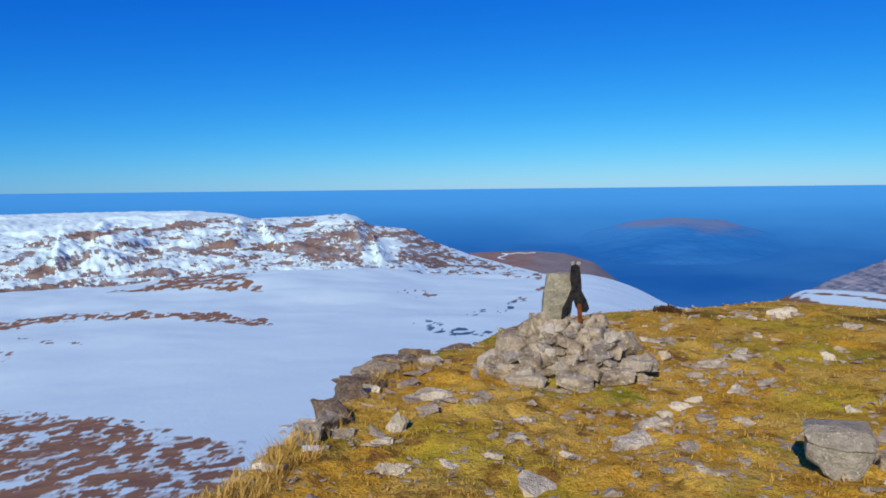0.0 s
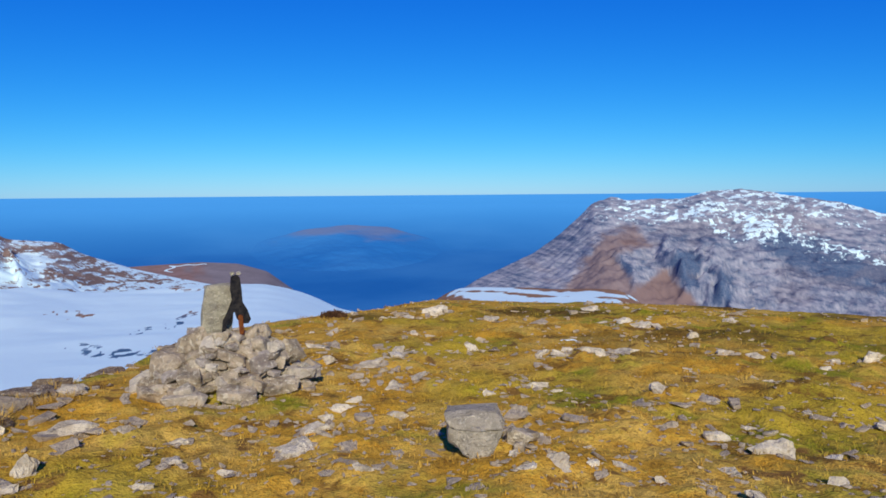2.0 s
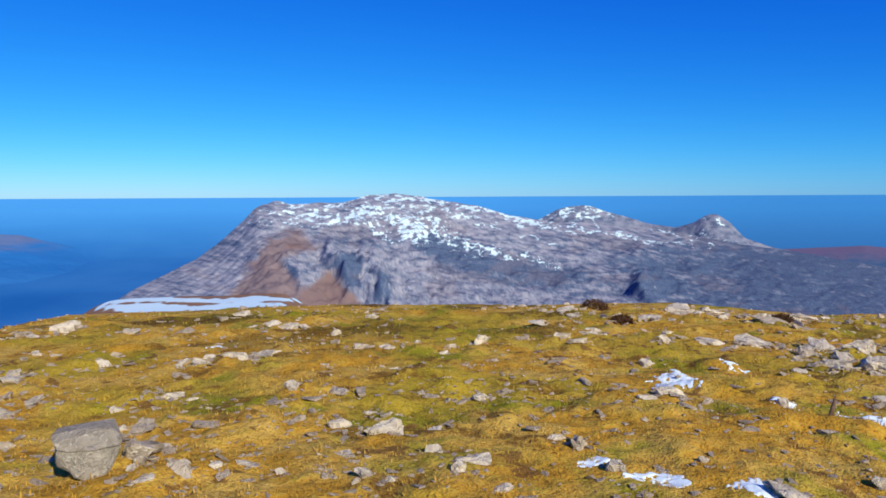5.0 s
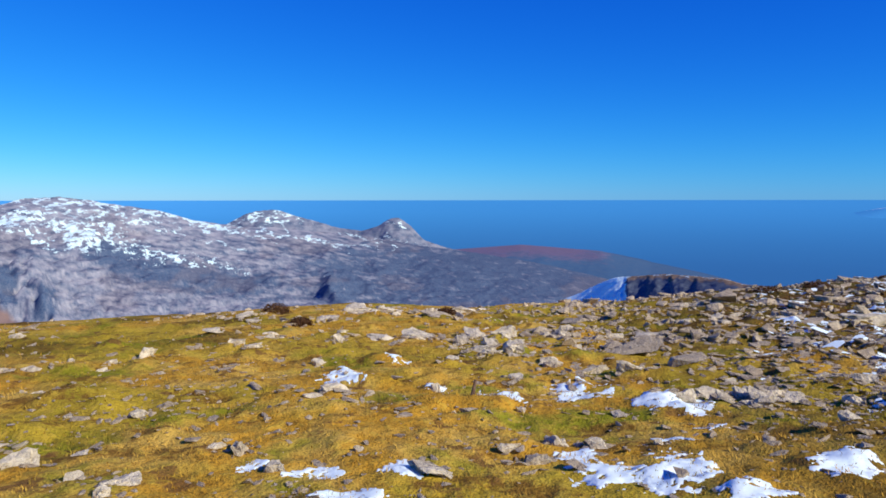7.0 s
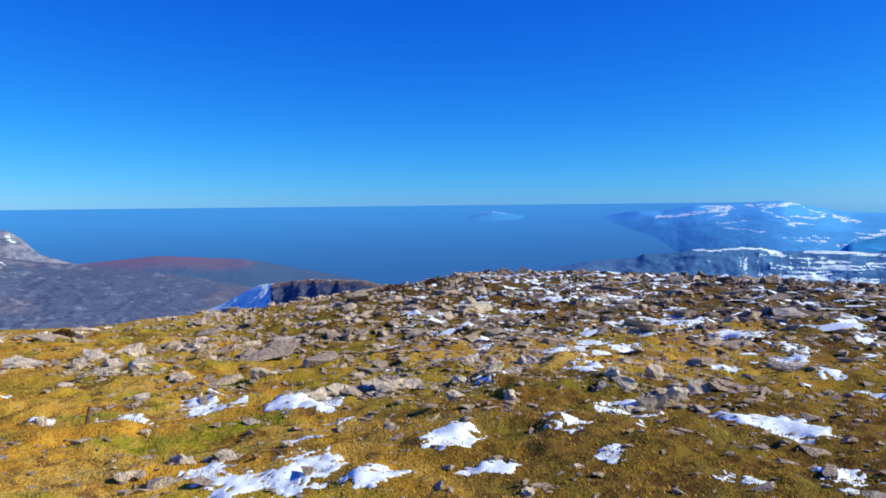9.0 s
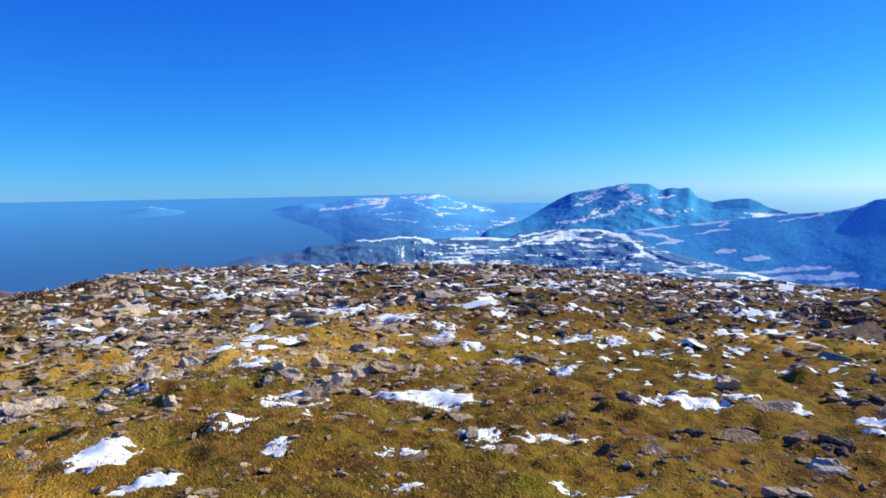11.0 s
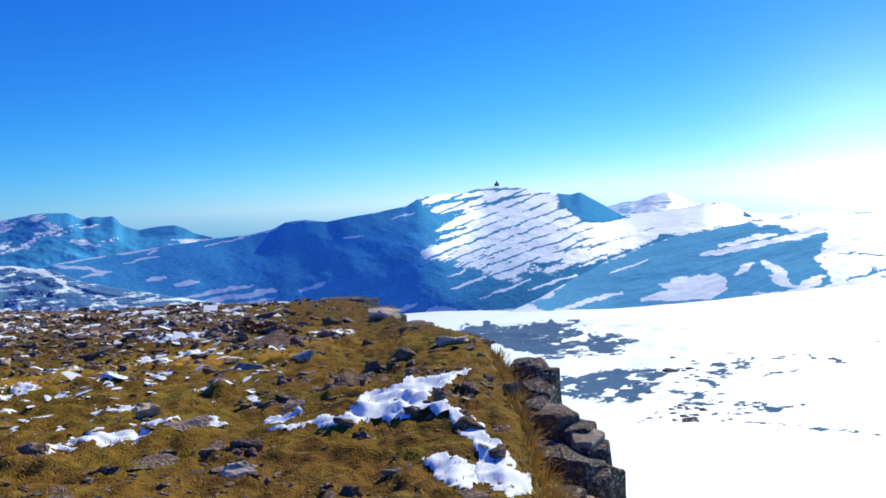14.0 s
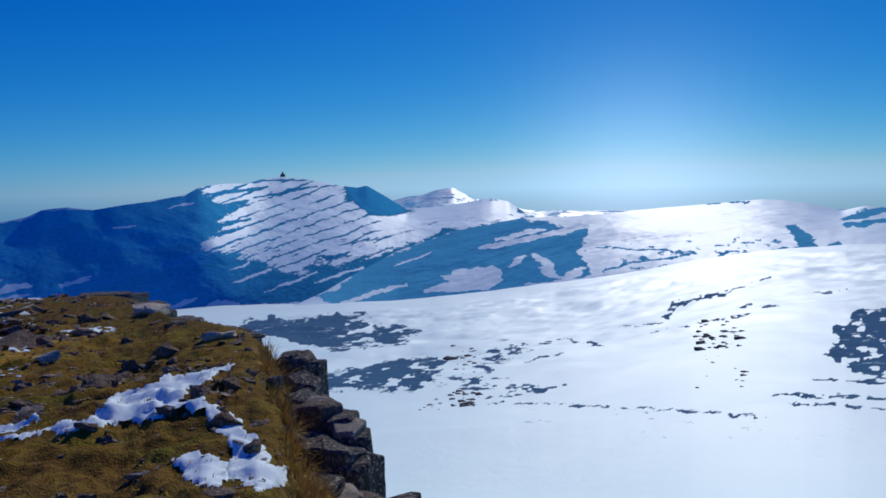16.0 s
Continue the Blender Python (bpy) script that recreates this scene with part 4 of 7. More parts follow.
ridge("hill", "low moorland plateau, haze put into its colour, with a reddish top",
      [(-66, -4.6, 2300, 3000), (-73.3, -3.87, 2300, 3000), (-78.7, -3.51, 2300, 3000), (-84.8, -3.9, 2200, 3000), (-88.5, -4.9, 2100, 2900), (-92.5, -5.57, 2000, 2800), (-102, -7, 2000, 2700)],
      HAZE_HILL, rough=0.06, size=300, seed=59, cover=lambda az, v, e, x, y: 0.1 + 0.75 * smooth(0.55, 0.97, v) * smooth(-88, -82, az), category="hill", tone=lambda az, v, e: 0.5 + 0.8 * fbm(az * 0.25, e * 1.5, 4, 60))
# the face is coloured blue-grey as shade, only the top stays tan
ridge("mountain", "limestone bluff, shade put into its face colour, blue snow at its foot",
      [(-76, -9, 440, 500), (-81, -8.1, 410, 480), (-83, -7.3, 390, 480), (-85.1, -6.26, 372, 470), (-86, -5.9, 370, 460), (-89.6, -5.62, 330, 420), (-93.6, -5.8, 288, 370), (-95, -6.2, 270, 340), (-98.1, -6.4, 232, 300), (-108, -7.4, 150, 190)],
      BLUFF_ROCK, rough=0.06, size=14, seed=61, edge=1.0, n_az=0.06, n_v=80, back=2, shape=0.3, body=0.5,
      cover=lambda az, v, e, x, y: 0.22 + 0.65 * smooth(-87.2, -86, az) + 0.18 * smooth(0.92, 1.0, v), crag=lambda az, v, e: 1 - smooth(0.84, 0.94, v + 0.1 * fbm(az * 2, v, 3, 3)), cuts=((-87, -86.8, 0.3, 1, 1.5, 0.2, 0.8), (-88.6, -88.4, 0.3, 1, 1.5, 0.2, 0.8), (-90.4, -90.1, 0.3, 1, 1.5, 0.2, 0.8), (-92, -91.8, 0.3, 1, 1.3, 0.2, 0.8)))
MESA_SNOW = [(-120.8, -3.38, -123.2, -3.26, 0.08), (-123, -3.25, -124.6, -3.74, 0.08), (-126, -3.51, -130.5, -3.58, 0.11), (-131.3, -3.96, -134.5, -3.13, 0.16), (-133.9, -3.2, -137.6, -2.97, 0.13), (-134.3, -3.56, -135.6, -3.26, 0.21), (-137.3, -2.96, -139.5, -3.64, 0.13), (-139.1, -3.37, -141.4, -5.19, 0.13), (-131.3, -3.36, -133.9, -2.94, 0.08), (-132.2, -3.69, -137.3, -3.66, 0.11), (-135.6, -4.04, -138.2, -4.21, 0.11), (-130, -4.25, -133.8, -3.97, 0.08), (-123.1, -5.56, -125.5, -5.29, 0.11), (-123.5, -5.42, -127.9, -5.08, 0.08), (-125.1, -5.26, -130.4, -5.46, 0.11), (-124.3, -4.6, -130.4, -4.61, 0.05), (-117.7, -3.52, -120.6, -3.45, 0.05)]
MESA_WOODS = [(-114.2, -5.7), (-114.5, -4.57), (-115.1, -3.84), (-116.6, -3.77), (-117.3, -3.82), (-119.4, -4.19), (-119.7, -4.93), (-119.9, -6.15)]
MESA_BROWN = [(-111.2, -4.32), (-112.5, -4.11), (-113.5, -4.11), (-114.4, -4.33), (-114.3, -5.7), (-111.1, -5.43)]


def mesa_cover(az, v, e, x, y):
    rows = smooth(0.1, 0.35, fbm(az * 0.5, e * 7, 5, 171, 0.6)) * smooth(-121, -126, az)
    drip = smooth(0.15, 0.4, fbm(az * 3.5, e * 0.9, 4, 172, 0.6)) * bump(-132, -130, -121, -118, az) * bump(-5.6, -5.0, -4.0, -3.6, e)
    c = 0.24 + 0.36 * rows + 0.3 * drip + 0.62 * streaks(az, e, MESA_SNOW, 0.5, 173) + 0.3 * smooth(-5.0, -5.8, e) * smooth(-0.1, 0.2, fbm(az * 1.2, e * 6, 4, 174)) * smooth(-122, -126, az)
    return c - 0.6 * area(az, e, MESA_WOODS, 0.15, 0.5, 175)


ridge("mountain", "long plateau with a snowy rim, cliffs and dark woods",
      [(-101, -6.6, 700, 900), (-107.6, -5.2, 700, 900), (-111, -4.5, 700, 900), (-113.5, -4.25, 780, 900), (-114.6, -4.1, 790, 900), (-115.2, -3.82, 790, 900), (-117.2, -3.75, 800, 900), (-119.2, -3.42, 800, 900), (-123.2, -3.24, 810, 920), (-124.4, -3.55, 815, 930), (-127.2, -3.46, 820, 940), (-130.5, -3.5, 820, 960), (-131.3, -3.2, 825, 980), (-134.3, -2.9, 830, 1000), (-137.3, -2.98, 830, 1000), (-139.9, -3.5, 810, 980), (-141.4, -4.4, 800, 960), (-144, -5.2, 780, 940), (-147, -6.0, 760, 900), (-153, -7.8, 720, 850)],
      MESA_ROCK, rough=0.1, size=34, seed=71, edge=1.5, back=2, n_az=0.085, n_v=120, steps=0.35, terr=(5, 0.03), grit=0.02, cover=mesa_cover, body=3,
      crag=lambda az, v, e: 1 - 0.9 * area(az, e, MESA_BROWN, 0.2, 0.5, 176), tone=lambda az, v, e: 0.45 + 0.6 * fbm(az * 2.5, e * 1.2, 4, 177) - 0.6 * area(az, e, MESA_WOODS, 0.15, 0.5, 175))
RANGE_SNOW = [(-116, -1.21, -118.9, -0.57, 0.11), (-117.8, -0.93, -121.1, -0.36, 0.13), (-119.8, -1.24, -121.1, -0.48, 0.13), (-121.1, -0.44, -119.1, -0.26, 0.05), (-122, -0.3, -125.2, -0.15, 0.13), (-123.4, -0.22, -125.3, -0.28, 0.11), (-123.4, -0.55, -125.3, -1.65, 0.08), (-125.1, -1.72, -126.5, -1.57, 0.08), (-125.3, -0.32, -127.3, -0.76, 0.05), (-124.5, -1.08, -128.1, -0.99, 0.05), (-128, -1.11, -129.1, -1.57, 0.08), (-120.1, -1.57, -122.4, -1.38, 0.05), (-120.3, -1.78, -123.3, -2.15, 0.05), (-124.8, -2.67, -127.6, -2.53, 0.05), (-125.2, -2.85, -127.2, -2.85, 0.05), (-129.3, -2.34, -131, -2.19, 0.08), (-127.6, -3.08, -131.3, -2.8, 0.05), (-128.9, -2.71, -130.5, -2.47, 0.05), (-104, -0.54, -104.8, -0.7, 0.08)]
CRAG_SNOW = [(-134.3, -2.56, -138.5, -1.65, 0.11), (-138.2, -1.68, -140.1, -0.52, 0.11), (-135.2, -1.25, -137.4, -0.49, 0.08), (-135.7, -0.66, -138.3, -0.12, 0.05), (-139.6, -0.24, -140.5, -0.7, 0.16), (-138.1, 0.23, -139.6, 0.37, 0.08), (-139.1, -1.1, -141.3, -0.81, 0.05), (-141.3, -1.42, -142.7, -2.11, 0.13), (-143.1, -1.64, -143.9, -1.45, 0.08), (-141.8, -0.73, -142.6, -0.54, 0.05), (-147.9, -1.85, -150, -2.25, 0.11), (-148.9, -2.31, -150.7, -1.91, 0.11), (-147.4, -2.19, -148.9, -2.4, 0.05), (-136.5, -1.89, -137.4, -1.49, 0.05)]
ridge("mountain", "far range coloured haze-blue, with a snowy summit",
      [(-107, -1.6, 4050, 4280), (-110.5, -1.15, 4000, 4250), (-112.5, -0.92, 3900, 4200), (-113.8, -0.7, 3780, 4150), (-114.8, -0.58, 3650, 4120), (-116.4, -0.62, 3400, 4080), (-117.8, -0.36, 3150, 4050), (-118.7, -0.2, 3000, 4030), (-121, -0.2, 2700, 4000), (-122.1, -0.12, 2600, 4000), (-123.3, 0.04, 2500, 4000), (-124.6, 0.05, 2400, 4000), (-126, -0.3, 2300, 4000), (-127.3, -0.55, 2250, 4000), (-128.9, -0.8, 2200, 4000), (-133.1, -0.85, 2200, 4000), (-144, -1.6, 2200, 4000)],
      FAR_HAZE_BLUE, rough=0.012, grit=0.006, size=150, seed=81, edge=0, body=4, sink=20, n_az=0.09, n_v=160, cover=lambda az, v, e, x, y: 0.2 + 0.5 * streaks(az, e, RANGE_SNOW, 0.7, 83) * (0.75 + 0.9 * fbm(az * 4, e * 11 + az * 2, 4, 86, 0.65)) + 0.25 * fbm(az * 1.6, e * 9, 4, 84) * smooth(-116, -120, az),
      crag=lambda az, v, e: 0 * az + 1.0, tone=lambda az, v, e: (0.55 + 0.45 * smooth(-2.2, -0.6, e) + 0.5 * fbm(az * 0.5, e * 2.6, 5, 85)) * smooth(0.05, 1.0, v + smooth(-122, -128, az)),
      # painted haze swallows the foot and the left end
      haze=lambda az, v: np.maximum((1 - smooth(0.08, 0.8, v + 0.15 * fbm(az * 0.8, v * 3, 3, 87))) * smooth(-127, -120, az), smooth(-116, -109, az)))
ridge("mountain", "small snow-tipped summit, far haze put into its colour",
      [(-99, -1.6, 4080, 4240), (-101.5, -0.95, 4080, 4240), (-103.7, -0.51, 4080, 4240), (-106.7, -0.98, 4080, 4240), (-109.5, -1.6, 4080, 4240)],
      FAR_HAZE_BLUE, rough=0.03, size=170, seed=83, edge=0, cover=lambda az, v, e, x, y: 0.1 + 0.42 * bump(-106, -104.5, -103, -101, az) * smooth(0.85, 1.0, v), crag=lambda az, v, e: 0 * az + 1.0, tone=lambda az, v, e: 0 * az + 0.2, haze=lambda az, v: 0.35 + 0 * v)
ridge("mountain", "far craggy massif coloured haze-blue, with snow gullies",
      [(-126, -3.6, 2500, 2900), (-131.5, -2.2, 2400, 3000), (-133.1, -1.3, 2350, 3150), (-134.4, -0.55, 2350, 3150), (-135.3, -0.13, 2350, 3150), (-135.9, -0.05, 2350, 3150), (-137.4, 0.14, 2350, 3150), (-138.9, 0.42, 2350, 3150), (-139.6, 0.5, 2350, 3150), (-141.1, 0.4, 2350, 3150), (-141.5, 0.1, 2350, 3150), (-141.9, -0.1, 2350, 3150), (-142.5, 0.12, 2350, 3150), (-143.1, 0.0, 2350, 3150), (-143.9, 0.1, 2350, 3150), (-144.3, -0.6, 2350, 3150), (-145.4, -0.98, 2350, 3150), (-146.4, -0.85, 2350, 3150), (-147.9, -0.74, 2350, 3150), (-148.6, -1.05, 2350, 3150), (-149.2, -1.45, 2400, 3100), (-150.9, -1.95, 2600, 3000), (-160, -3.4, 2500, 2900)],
      CRAG_HAZE_BLUE, rough=0.045, size=150, seed=91, grit=0.012, n_az=0.08, body=2.4, cover=lambda az, v, e, x, y: 0.26 + 0.55 * streaks(az, e, CRAG_SNOW, 0.7, 93) * (0.8 + 0.8 * fbm(az * 4, e * 10, 4, 94, 0.65)) + 0.3 * smooth(-1.2, 0.2, e) * smooth(0.15, 0.4, fbm(az * 0.9 + e * 1.5, e * 2.5, 4, 92)),
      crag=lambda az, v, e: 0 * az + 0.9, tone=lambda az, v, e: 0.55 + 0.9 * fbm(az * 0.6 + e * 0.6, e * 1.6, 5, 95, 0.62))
LIT_SNOW = [(-166, 0.67), (-168, 0.76), (-170.2, 0.94), (-172.2, 1.26), (-174, 0.98), (-176.7, 0.33), (-177.6, -1.07), (-179, -1.88), (-181.4, -1.67), (-184.5, -1.2), (-187.1, -0.89), (-189.3, -1.01), (-190.8, -2.43), (-184.9, -3.04), (-180.5, -4.36), (-178.7, -5.02), (-176.1, -5.73), (-174.4, -5.15), (-173.1, -6.31), (-172, -6.02), (-170.6, -5.36), (-169.4, -4.71), (-167.8, -4.56), (-166.2, -4.17), (-166.3, -3.41), (-167.6, -2.79), (-167.5, -1.82), (-168.9, -1.31), (-167.8, -0.86), (-167.1, -0.35), (-166, 0.09)]
SPUR_SNOW = [(-174.4, -6.19, -170.5, -7.57, 0.07), (-177.8, -5.96, -174.3, -6.97, 0.1), (-170.8, -5.88, -168.3, -6.7, 0.11), (-169.4, -5.14, -168.1, -5.76, 0.07), (-158.5, -5.79, -156.7, -6.21, 0.1), (-161, -2.28, -160, -2.36, 0.07), (-154.7, -5.94, -152.3, -6.39, 0.2), (-155.3, -1.25, -153.9, -1.51, 0.07), (-165.1, -0.1, -160.2, -0.77, 0.07), (-158.7, -1.01, -155.8, -0.96, 0.05), (-165.5, -0.65, -163.9, -1.1, 0.05), (-163.6, -8.29, -165.4, -7.79, 0.17)]
FLANK_SNOW = [(-147.3, -6.21, -153.2, -5.55, 0.13), (-146.4, -6.81, -154.7, -6.12, 0.19), (-149.9, -7.12, -154.7, -6.64, 0.11), (-156.6, -6.26, -158.5, -5.88, 0.08), (-143.4, -6.38, -146.9, -6.03, 0.13), (-145.8, -4.65, -146.9, -4.54, 0.16), (-147.8, -5.13, -149.1, -5.02, 0.19), (-144.3, -3.29, -146.5, -3.04, 0.08), (-160.5, -2.43, -161.7, -2.32, 0.05), (-150, -2.46, -155.2, -1.36, 0.05), (-152.4, -2.03, -155.2, -1.15, 0.04), (-139.9, -3.04, -143.7, -2.49, 0.13), (-143.9, -2.63, -146.8, -2.26, 0.16), (-146.5, -2.52, -145.9, -2.81, 0.08), (-139.9, -3.13, -143.4, -3.84, 0.11), (-141.7, -4.01, -143.2, -3.84, 0.11)]
VALLEY_SNOW = [(-163.4, -9.29), (-165.6, -8.71), (-166.8, -8.12), (-168, -8.11), (-169.7, -8.54), (-172.6, -8.44), (-176, -8.54), (-177.8, -8.82), (-180.4, -7.68), (-181.5, -7.41), (-180.4, -8.64), (-177.8, -9.34), (-174.3, -9.16), (-169.6, -9.3), (-166.7, -9.46)]
# a peak's shadowed side, laid on as snow-free blue colour
SHADOW_FACET = [(-176.8, 0.16), (-178.4, 0.43), (-180.2, -0.51), (-181.5, -1.67), (-180.1, -1.99), (-178.6, -1.87), (-177.6, -1.07)]
POOL = [(-174.5, -4.9), (-177, -4.71), (-176.9, -5.14), (-175.3, -5.35)]
UPPER_BANDS = [(-169.6, 0.78, -174.6, 0.88, 0.09), (-166.6, -0.17, -170.8, 0.34, 0.18), (-170.2, -0.41, -174.6, 0.37, 0.18), (-165.7, -1.36, -169.5, -0.65, 0.22), (-167.9, -1.29, -168.9, -1.06, 0.22), (-166.7, -2.51, -169.5, -2, 0.22), (-166.4, -3.17, -169, -2.67, 0.13)]


def great_cover(az, v, e, x, y):
    lit = area(az, e, LIT_SNOW, 0.45, 0.9, 1)
    # strata dip to the west; gullies cut them into teeth
    across = 0.33 * e - az
    s = e + 0.33 * az + 0.16 * fbm(az * 0.6, e * 0.9, 3, 5) + 0.09 * ridged(across * 2.4, e * 0.5, 3, 6)
    saw = s / 0.78 - np.floor(s / 0.78)
    inner = s / 0.26 - np.floor(s / 0.26)
    gap = smooth(-0.25, 0.25, fbm(az * 0.5, e * 1.3, 4, 8))
    right = 1 - smooth(-178, -181, az)
    band = bump(0.0, 0.06, 0.16, 0.26, saw) * (0.4 + 0.6 * gap) * (0.25 + 0.75 * right) + 0.45 * bump(0.0, 0.15, 0.35, 0.55, inner) * gap * smooth(-3.0, -4.5, e) * right
    c = 0.2 + 0.78 * lit - 0.95 * band * lit
    c = c - 0.6 * streaks(az, e, UPPER_BANDS, 0.3, 2) * lit
    c = c - 0.42 * lit * smooth(0.08, 0.4, fbm(across * 1.7, s * 7, 4, 12, 0.62)) * smooth(-184, -176, az)
    low = streaks(az, e, [(-182.0, -2.7, -189.5, -2.0, 0.12), (-178.0, -3.3, -187.0, -2.2, 0.1), (-176.5, -4.1, -183.0, -3.0, 0.12)], 0.3, 9)
    c = c - 0.35 * low - 0.75 * area(az, e, SHADOW_FACET, 0.12, 0.15, 3) - 0.6 * area(az, e, POOL, 0.12, 0.2, 4)
    c = np.maximum(c, 0.2 + 0.7 * np.maximum(streaks(az, e, SPUR_SNOW, 0.35, 5), streaks(az, e, FLANK_SNOW, 0.35, 6)))
    c = np.maximum(c, 0.15 + 0.8 * area(az, e, VALLEY_SNOW, 0.2, 0.6, 7))
    return c + 0.14 * smooth(0.965, 1, v) + 0.08 * fbm(az * 0.4, e * 2 + 0.6 * az, 4, 11)


ridge("mountain", "great snow-terraced mountain, blue shade put into one flank's colour",
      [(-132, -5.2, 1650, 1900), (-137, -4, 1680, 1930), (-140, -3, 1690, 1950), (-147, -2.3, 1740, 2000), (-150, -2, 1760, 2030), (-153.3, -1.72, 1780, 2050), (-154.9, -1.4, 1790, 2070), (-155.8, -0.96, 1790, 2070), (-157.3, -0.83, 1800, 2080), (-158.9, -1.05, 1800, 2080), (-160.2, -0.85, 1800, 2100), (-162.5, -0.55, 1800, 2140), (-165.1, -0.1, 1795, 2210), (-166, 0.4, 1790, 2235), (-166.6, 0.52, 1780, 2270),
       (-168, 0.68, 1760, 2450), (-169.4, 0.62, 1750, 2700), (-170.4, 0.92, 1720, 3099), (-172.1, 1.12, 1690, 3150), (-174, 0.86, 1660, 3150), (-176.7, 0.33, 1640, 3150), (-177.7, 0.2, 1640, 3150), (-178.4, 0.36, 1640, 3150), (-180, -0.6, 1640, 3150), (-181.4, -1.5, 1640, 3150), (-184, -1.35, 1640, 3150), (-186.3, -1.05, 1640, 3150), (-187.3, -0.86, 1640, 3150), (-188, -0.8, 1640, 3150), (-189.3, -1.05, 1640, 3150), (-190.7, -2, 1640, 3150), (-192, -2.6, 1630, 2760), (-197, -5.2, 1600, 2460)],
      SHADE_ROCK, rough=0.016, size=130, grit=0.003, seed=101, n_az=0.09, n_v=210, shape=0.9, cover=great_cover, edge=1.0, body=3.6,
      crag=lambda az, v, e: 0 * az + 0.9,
      # tone paints the shaded flank bright blue, rock on the sunlit side darker
      tone=lambda az, v, e: (0.72 + 0.3 * fbm(az * 0.25, e * 1.2 + 0.25 * az, 5, 15)) * smooth(-174, -164, az) + 0.5 * area(az, e, SHADOW_FACET, 0.12, 0.15, 3),
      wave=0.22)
ridge("mountain", "far peaks coloured haze-pale behind the snow hills",
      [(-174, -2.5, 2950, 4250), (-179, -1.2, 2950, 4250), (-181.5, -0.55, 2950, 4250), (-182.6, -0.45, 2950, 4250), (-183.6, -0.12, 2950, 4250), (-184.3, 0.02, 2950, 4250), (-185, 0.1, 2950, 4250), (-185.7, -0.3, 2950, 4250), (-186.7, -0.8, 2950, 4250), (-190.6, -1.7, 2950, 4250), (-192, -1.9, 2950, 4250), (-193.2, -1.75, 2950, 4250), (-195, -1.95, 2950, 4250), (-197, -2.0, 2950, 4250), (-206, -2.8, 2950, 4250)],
      FAR_HAZE_PALE, rough=0.03, size=110, seed=111, cover=lambda az, v, e, x, y: 0.38 + 0.2 * smooth(0.5, 1, v) + 0.2 * fbm(az * 1.2, e * 2 + az, 4, 112))


# wooded spur together with its shadow side, drawn as one blue patch
WOODED_SHADE = [(-174.3, -8.04), (-176.1, -7.25), (-178.7, -5.46), (-181.4, -4.38), (-184.9, -3.22), (-187.6, -2.73), (-190.6, -2.34), (-193, -2.84), (-195.2, -3.08), (-194.9, -4.71), (-195.4, -6), (-196.3, -7.29), (-195.5, -8.15), (-194.4, -8.85), (-191.9, -9.73), (-189.2, -10.17), (-187.5, -9.99), (-184.8, -9.87), (-180.4, -9.6), (-177.8, -9.04), (-176, -8.98)]
CLEARING = [(-182.3, -8.08), (-183.2, -7.57), (-184.8, -6.99), (-184, -6.71), (-186.2, -6.31), (-187.9, -5.98), (-188.8, -6.34), (-188.6, -7.21), (-187.8, -7.81), (-184.8, -7.95)]
HILL_SNOW = [(-187.1, -4.65, -194.9, -3.2, 0.26), (-188.4, -4.01, -191.9, -3.18, 0.18), (-190.4, -5.34, -189.5, -5.99, 0.26), (-191.4, -5.35, -193, -6.87, 0.39), (-193.6, -6.96, -194.9, -6.35, 0.31), (-192.9, -7.31, -194.5, -7.04, 0.18), (-181.3, -7.36, -176, -8.76, 0.18), (-180.5, -5.85, -183.1, -4.81, 0.09), (-194, -7.3, -195.7, -6.95, 0.13), (-190.6, -7.52, -192.9, -7.31, 0.13)]
# woods, shaded crags and a shadow, all painted as bare dark streaks
HILL_WOODS_SHADE = [(-200.8, -7.81, -202.2, -7.44, 0.39), (-205.3, -5.56, -207.5, -4.95, 0.35), (-207, -6.01, -208.8, -4.6, 0.39), (-209.5, -3.08, -211.1, -4.56, 0.44), (-209.9, -4.58, -210.9, -3.97, 0.39), (-211.7, -4.78, -212.3, -4.22, 0.26), (-206.2, -6.27, -207.7, -5.83, 0.22), (-204.7, -5.28, -205.8, -4.85, 0.18), (-208.1, -5.5, -209.3, -4.99, 0.22), (-213, -2.4, -215.2, -1.9, 0.39), (-213, -2.9, -215.2, -2.66, 0.26), (-212.5, -5.38, -215.3, -4.76, 0.31), (-213.1, -5.9, -215.3, -5.59, 0.31), (-196.2, -4.71, -203.1, -5.01, 0.07), (-197.8, -5.99, -203.1, -5.1, 0.09), (-196.2, -7.29, -201.1, -5.96, 0.09), (-199.1, -6.83, -201.9, -6.57, 0.11), (-201.9, -6.28, -205.4, -5.88, 0.09), (-202.5, -1.44, -206.9, -1.24, 0.09), (-196.6, -6.43, -198.2, -5.99, 0.13)]


def snow_hill_cover(az, v, e, x, y):
    wood = area(az, e, WOODED_SHADE, 0.25, 0.8, 21)
    c = 0.9 - 0.72 * wood + 0.1 * fbm(x / 70, y / 70, 4, 5)
    c = np.maximum(c, 0.15 + 0.75 * np.maximum(area(az, e, CLEARING, 0.15, 0.5, 22), streaks(az, e, HILL_SNOW, 0.45, 23)))
    speck = smooth(0.22, 0.4, fbm(az * 1.5, e * 4.5, 4, 24)) * bump(-212, -209, -199, -196, az) * bump(-7.5, -6.5, -4.2, -3.0, e)
    return c - 0.62 * streaks(az, e, HILL_WOODS_SHADE, 0.5, 25) - 0.5 * speck


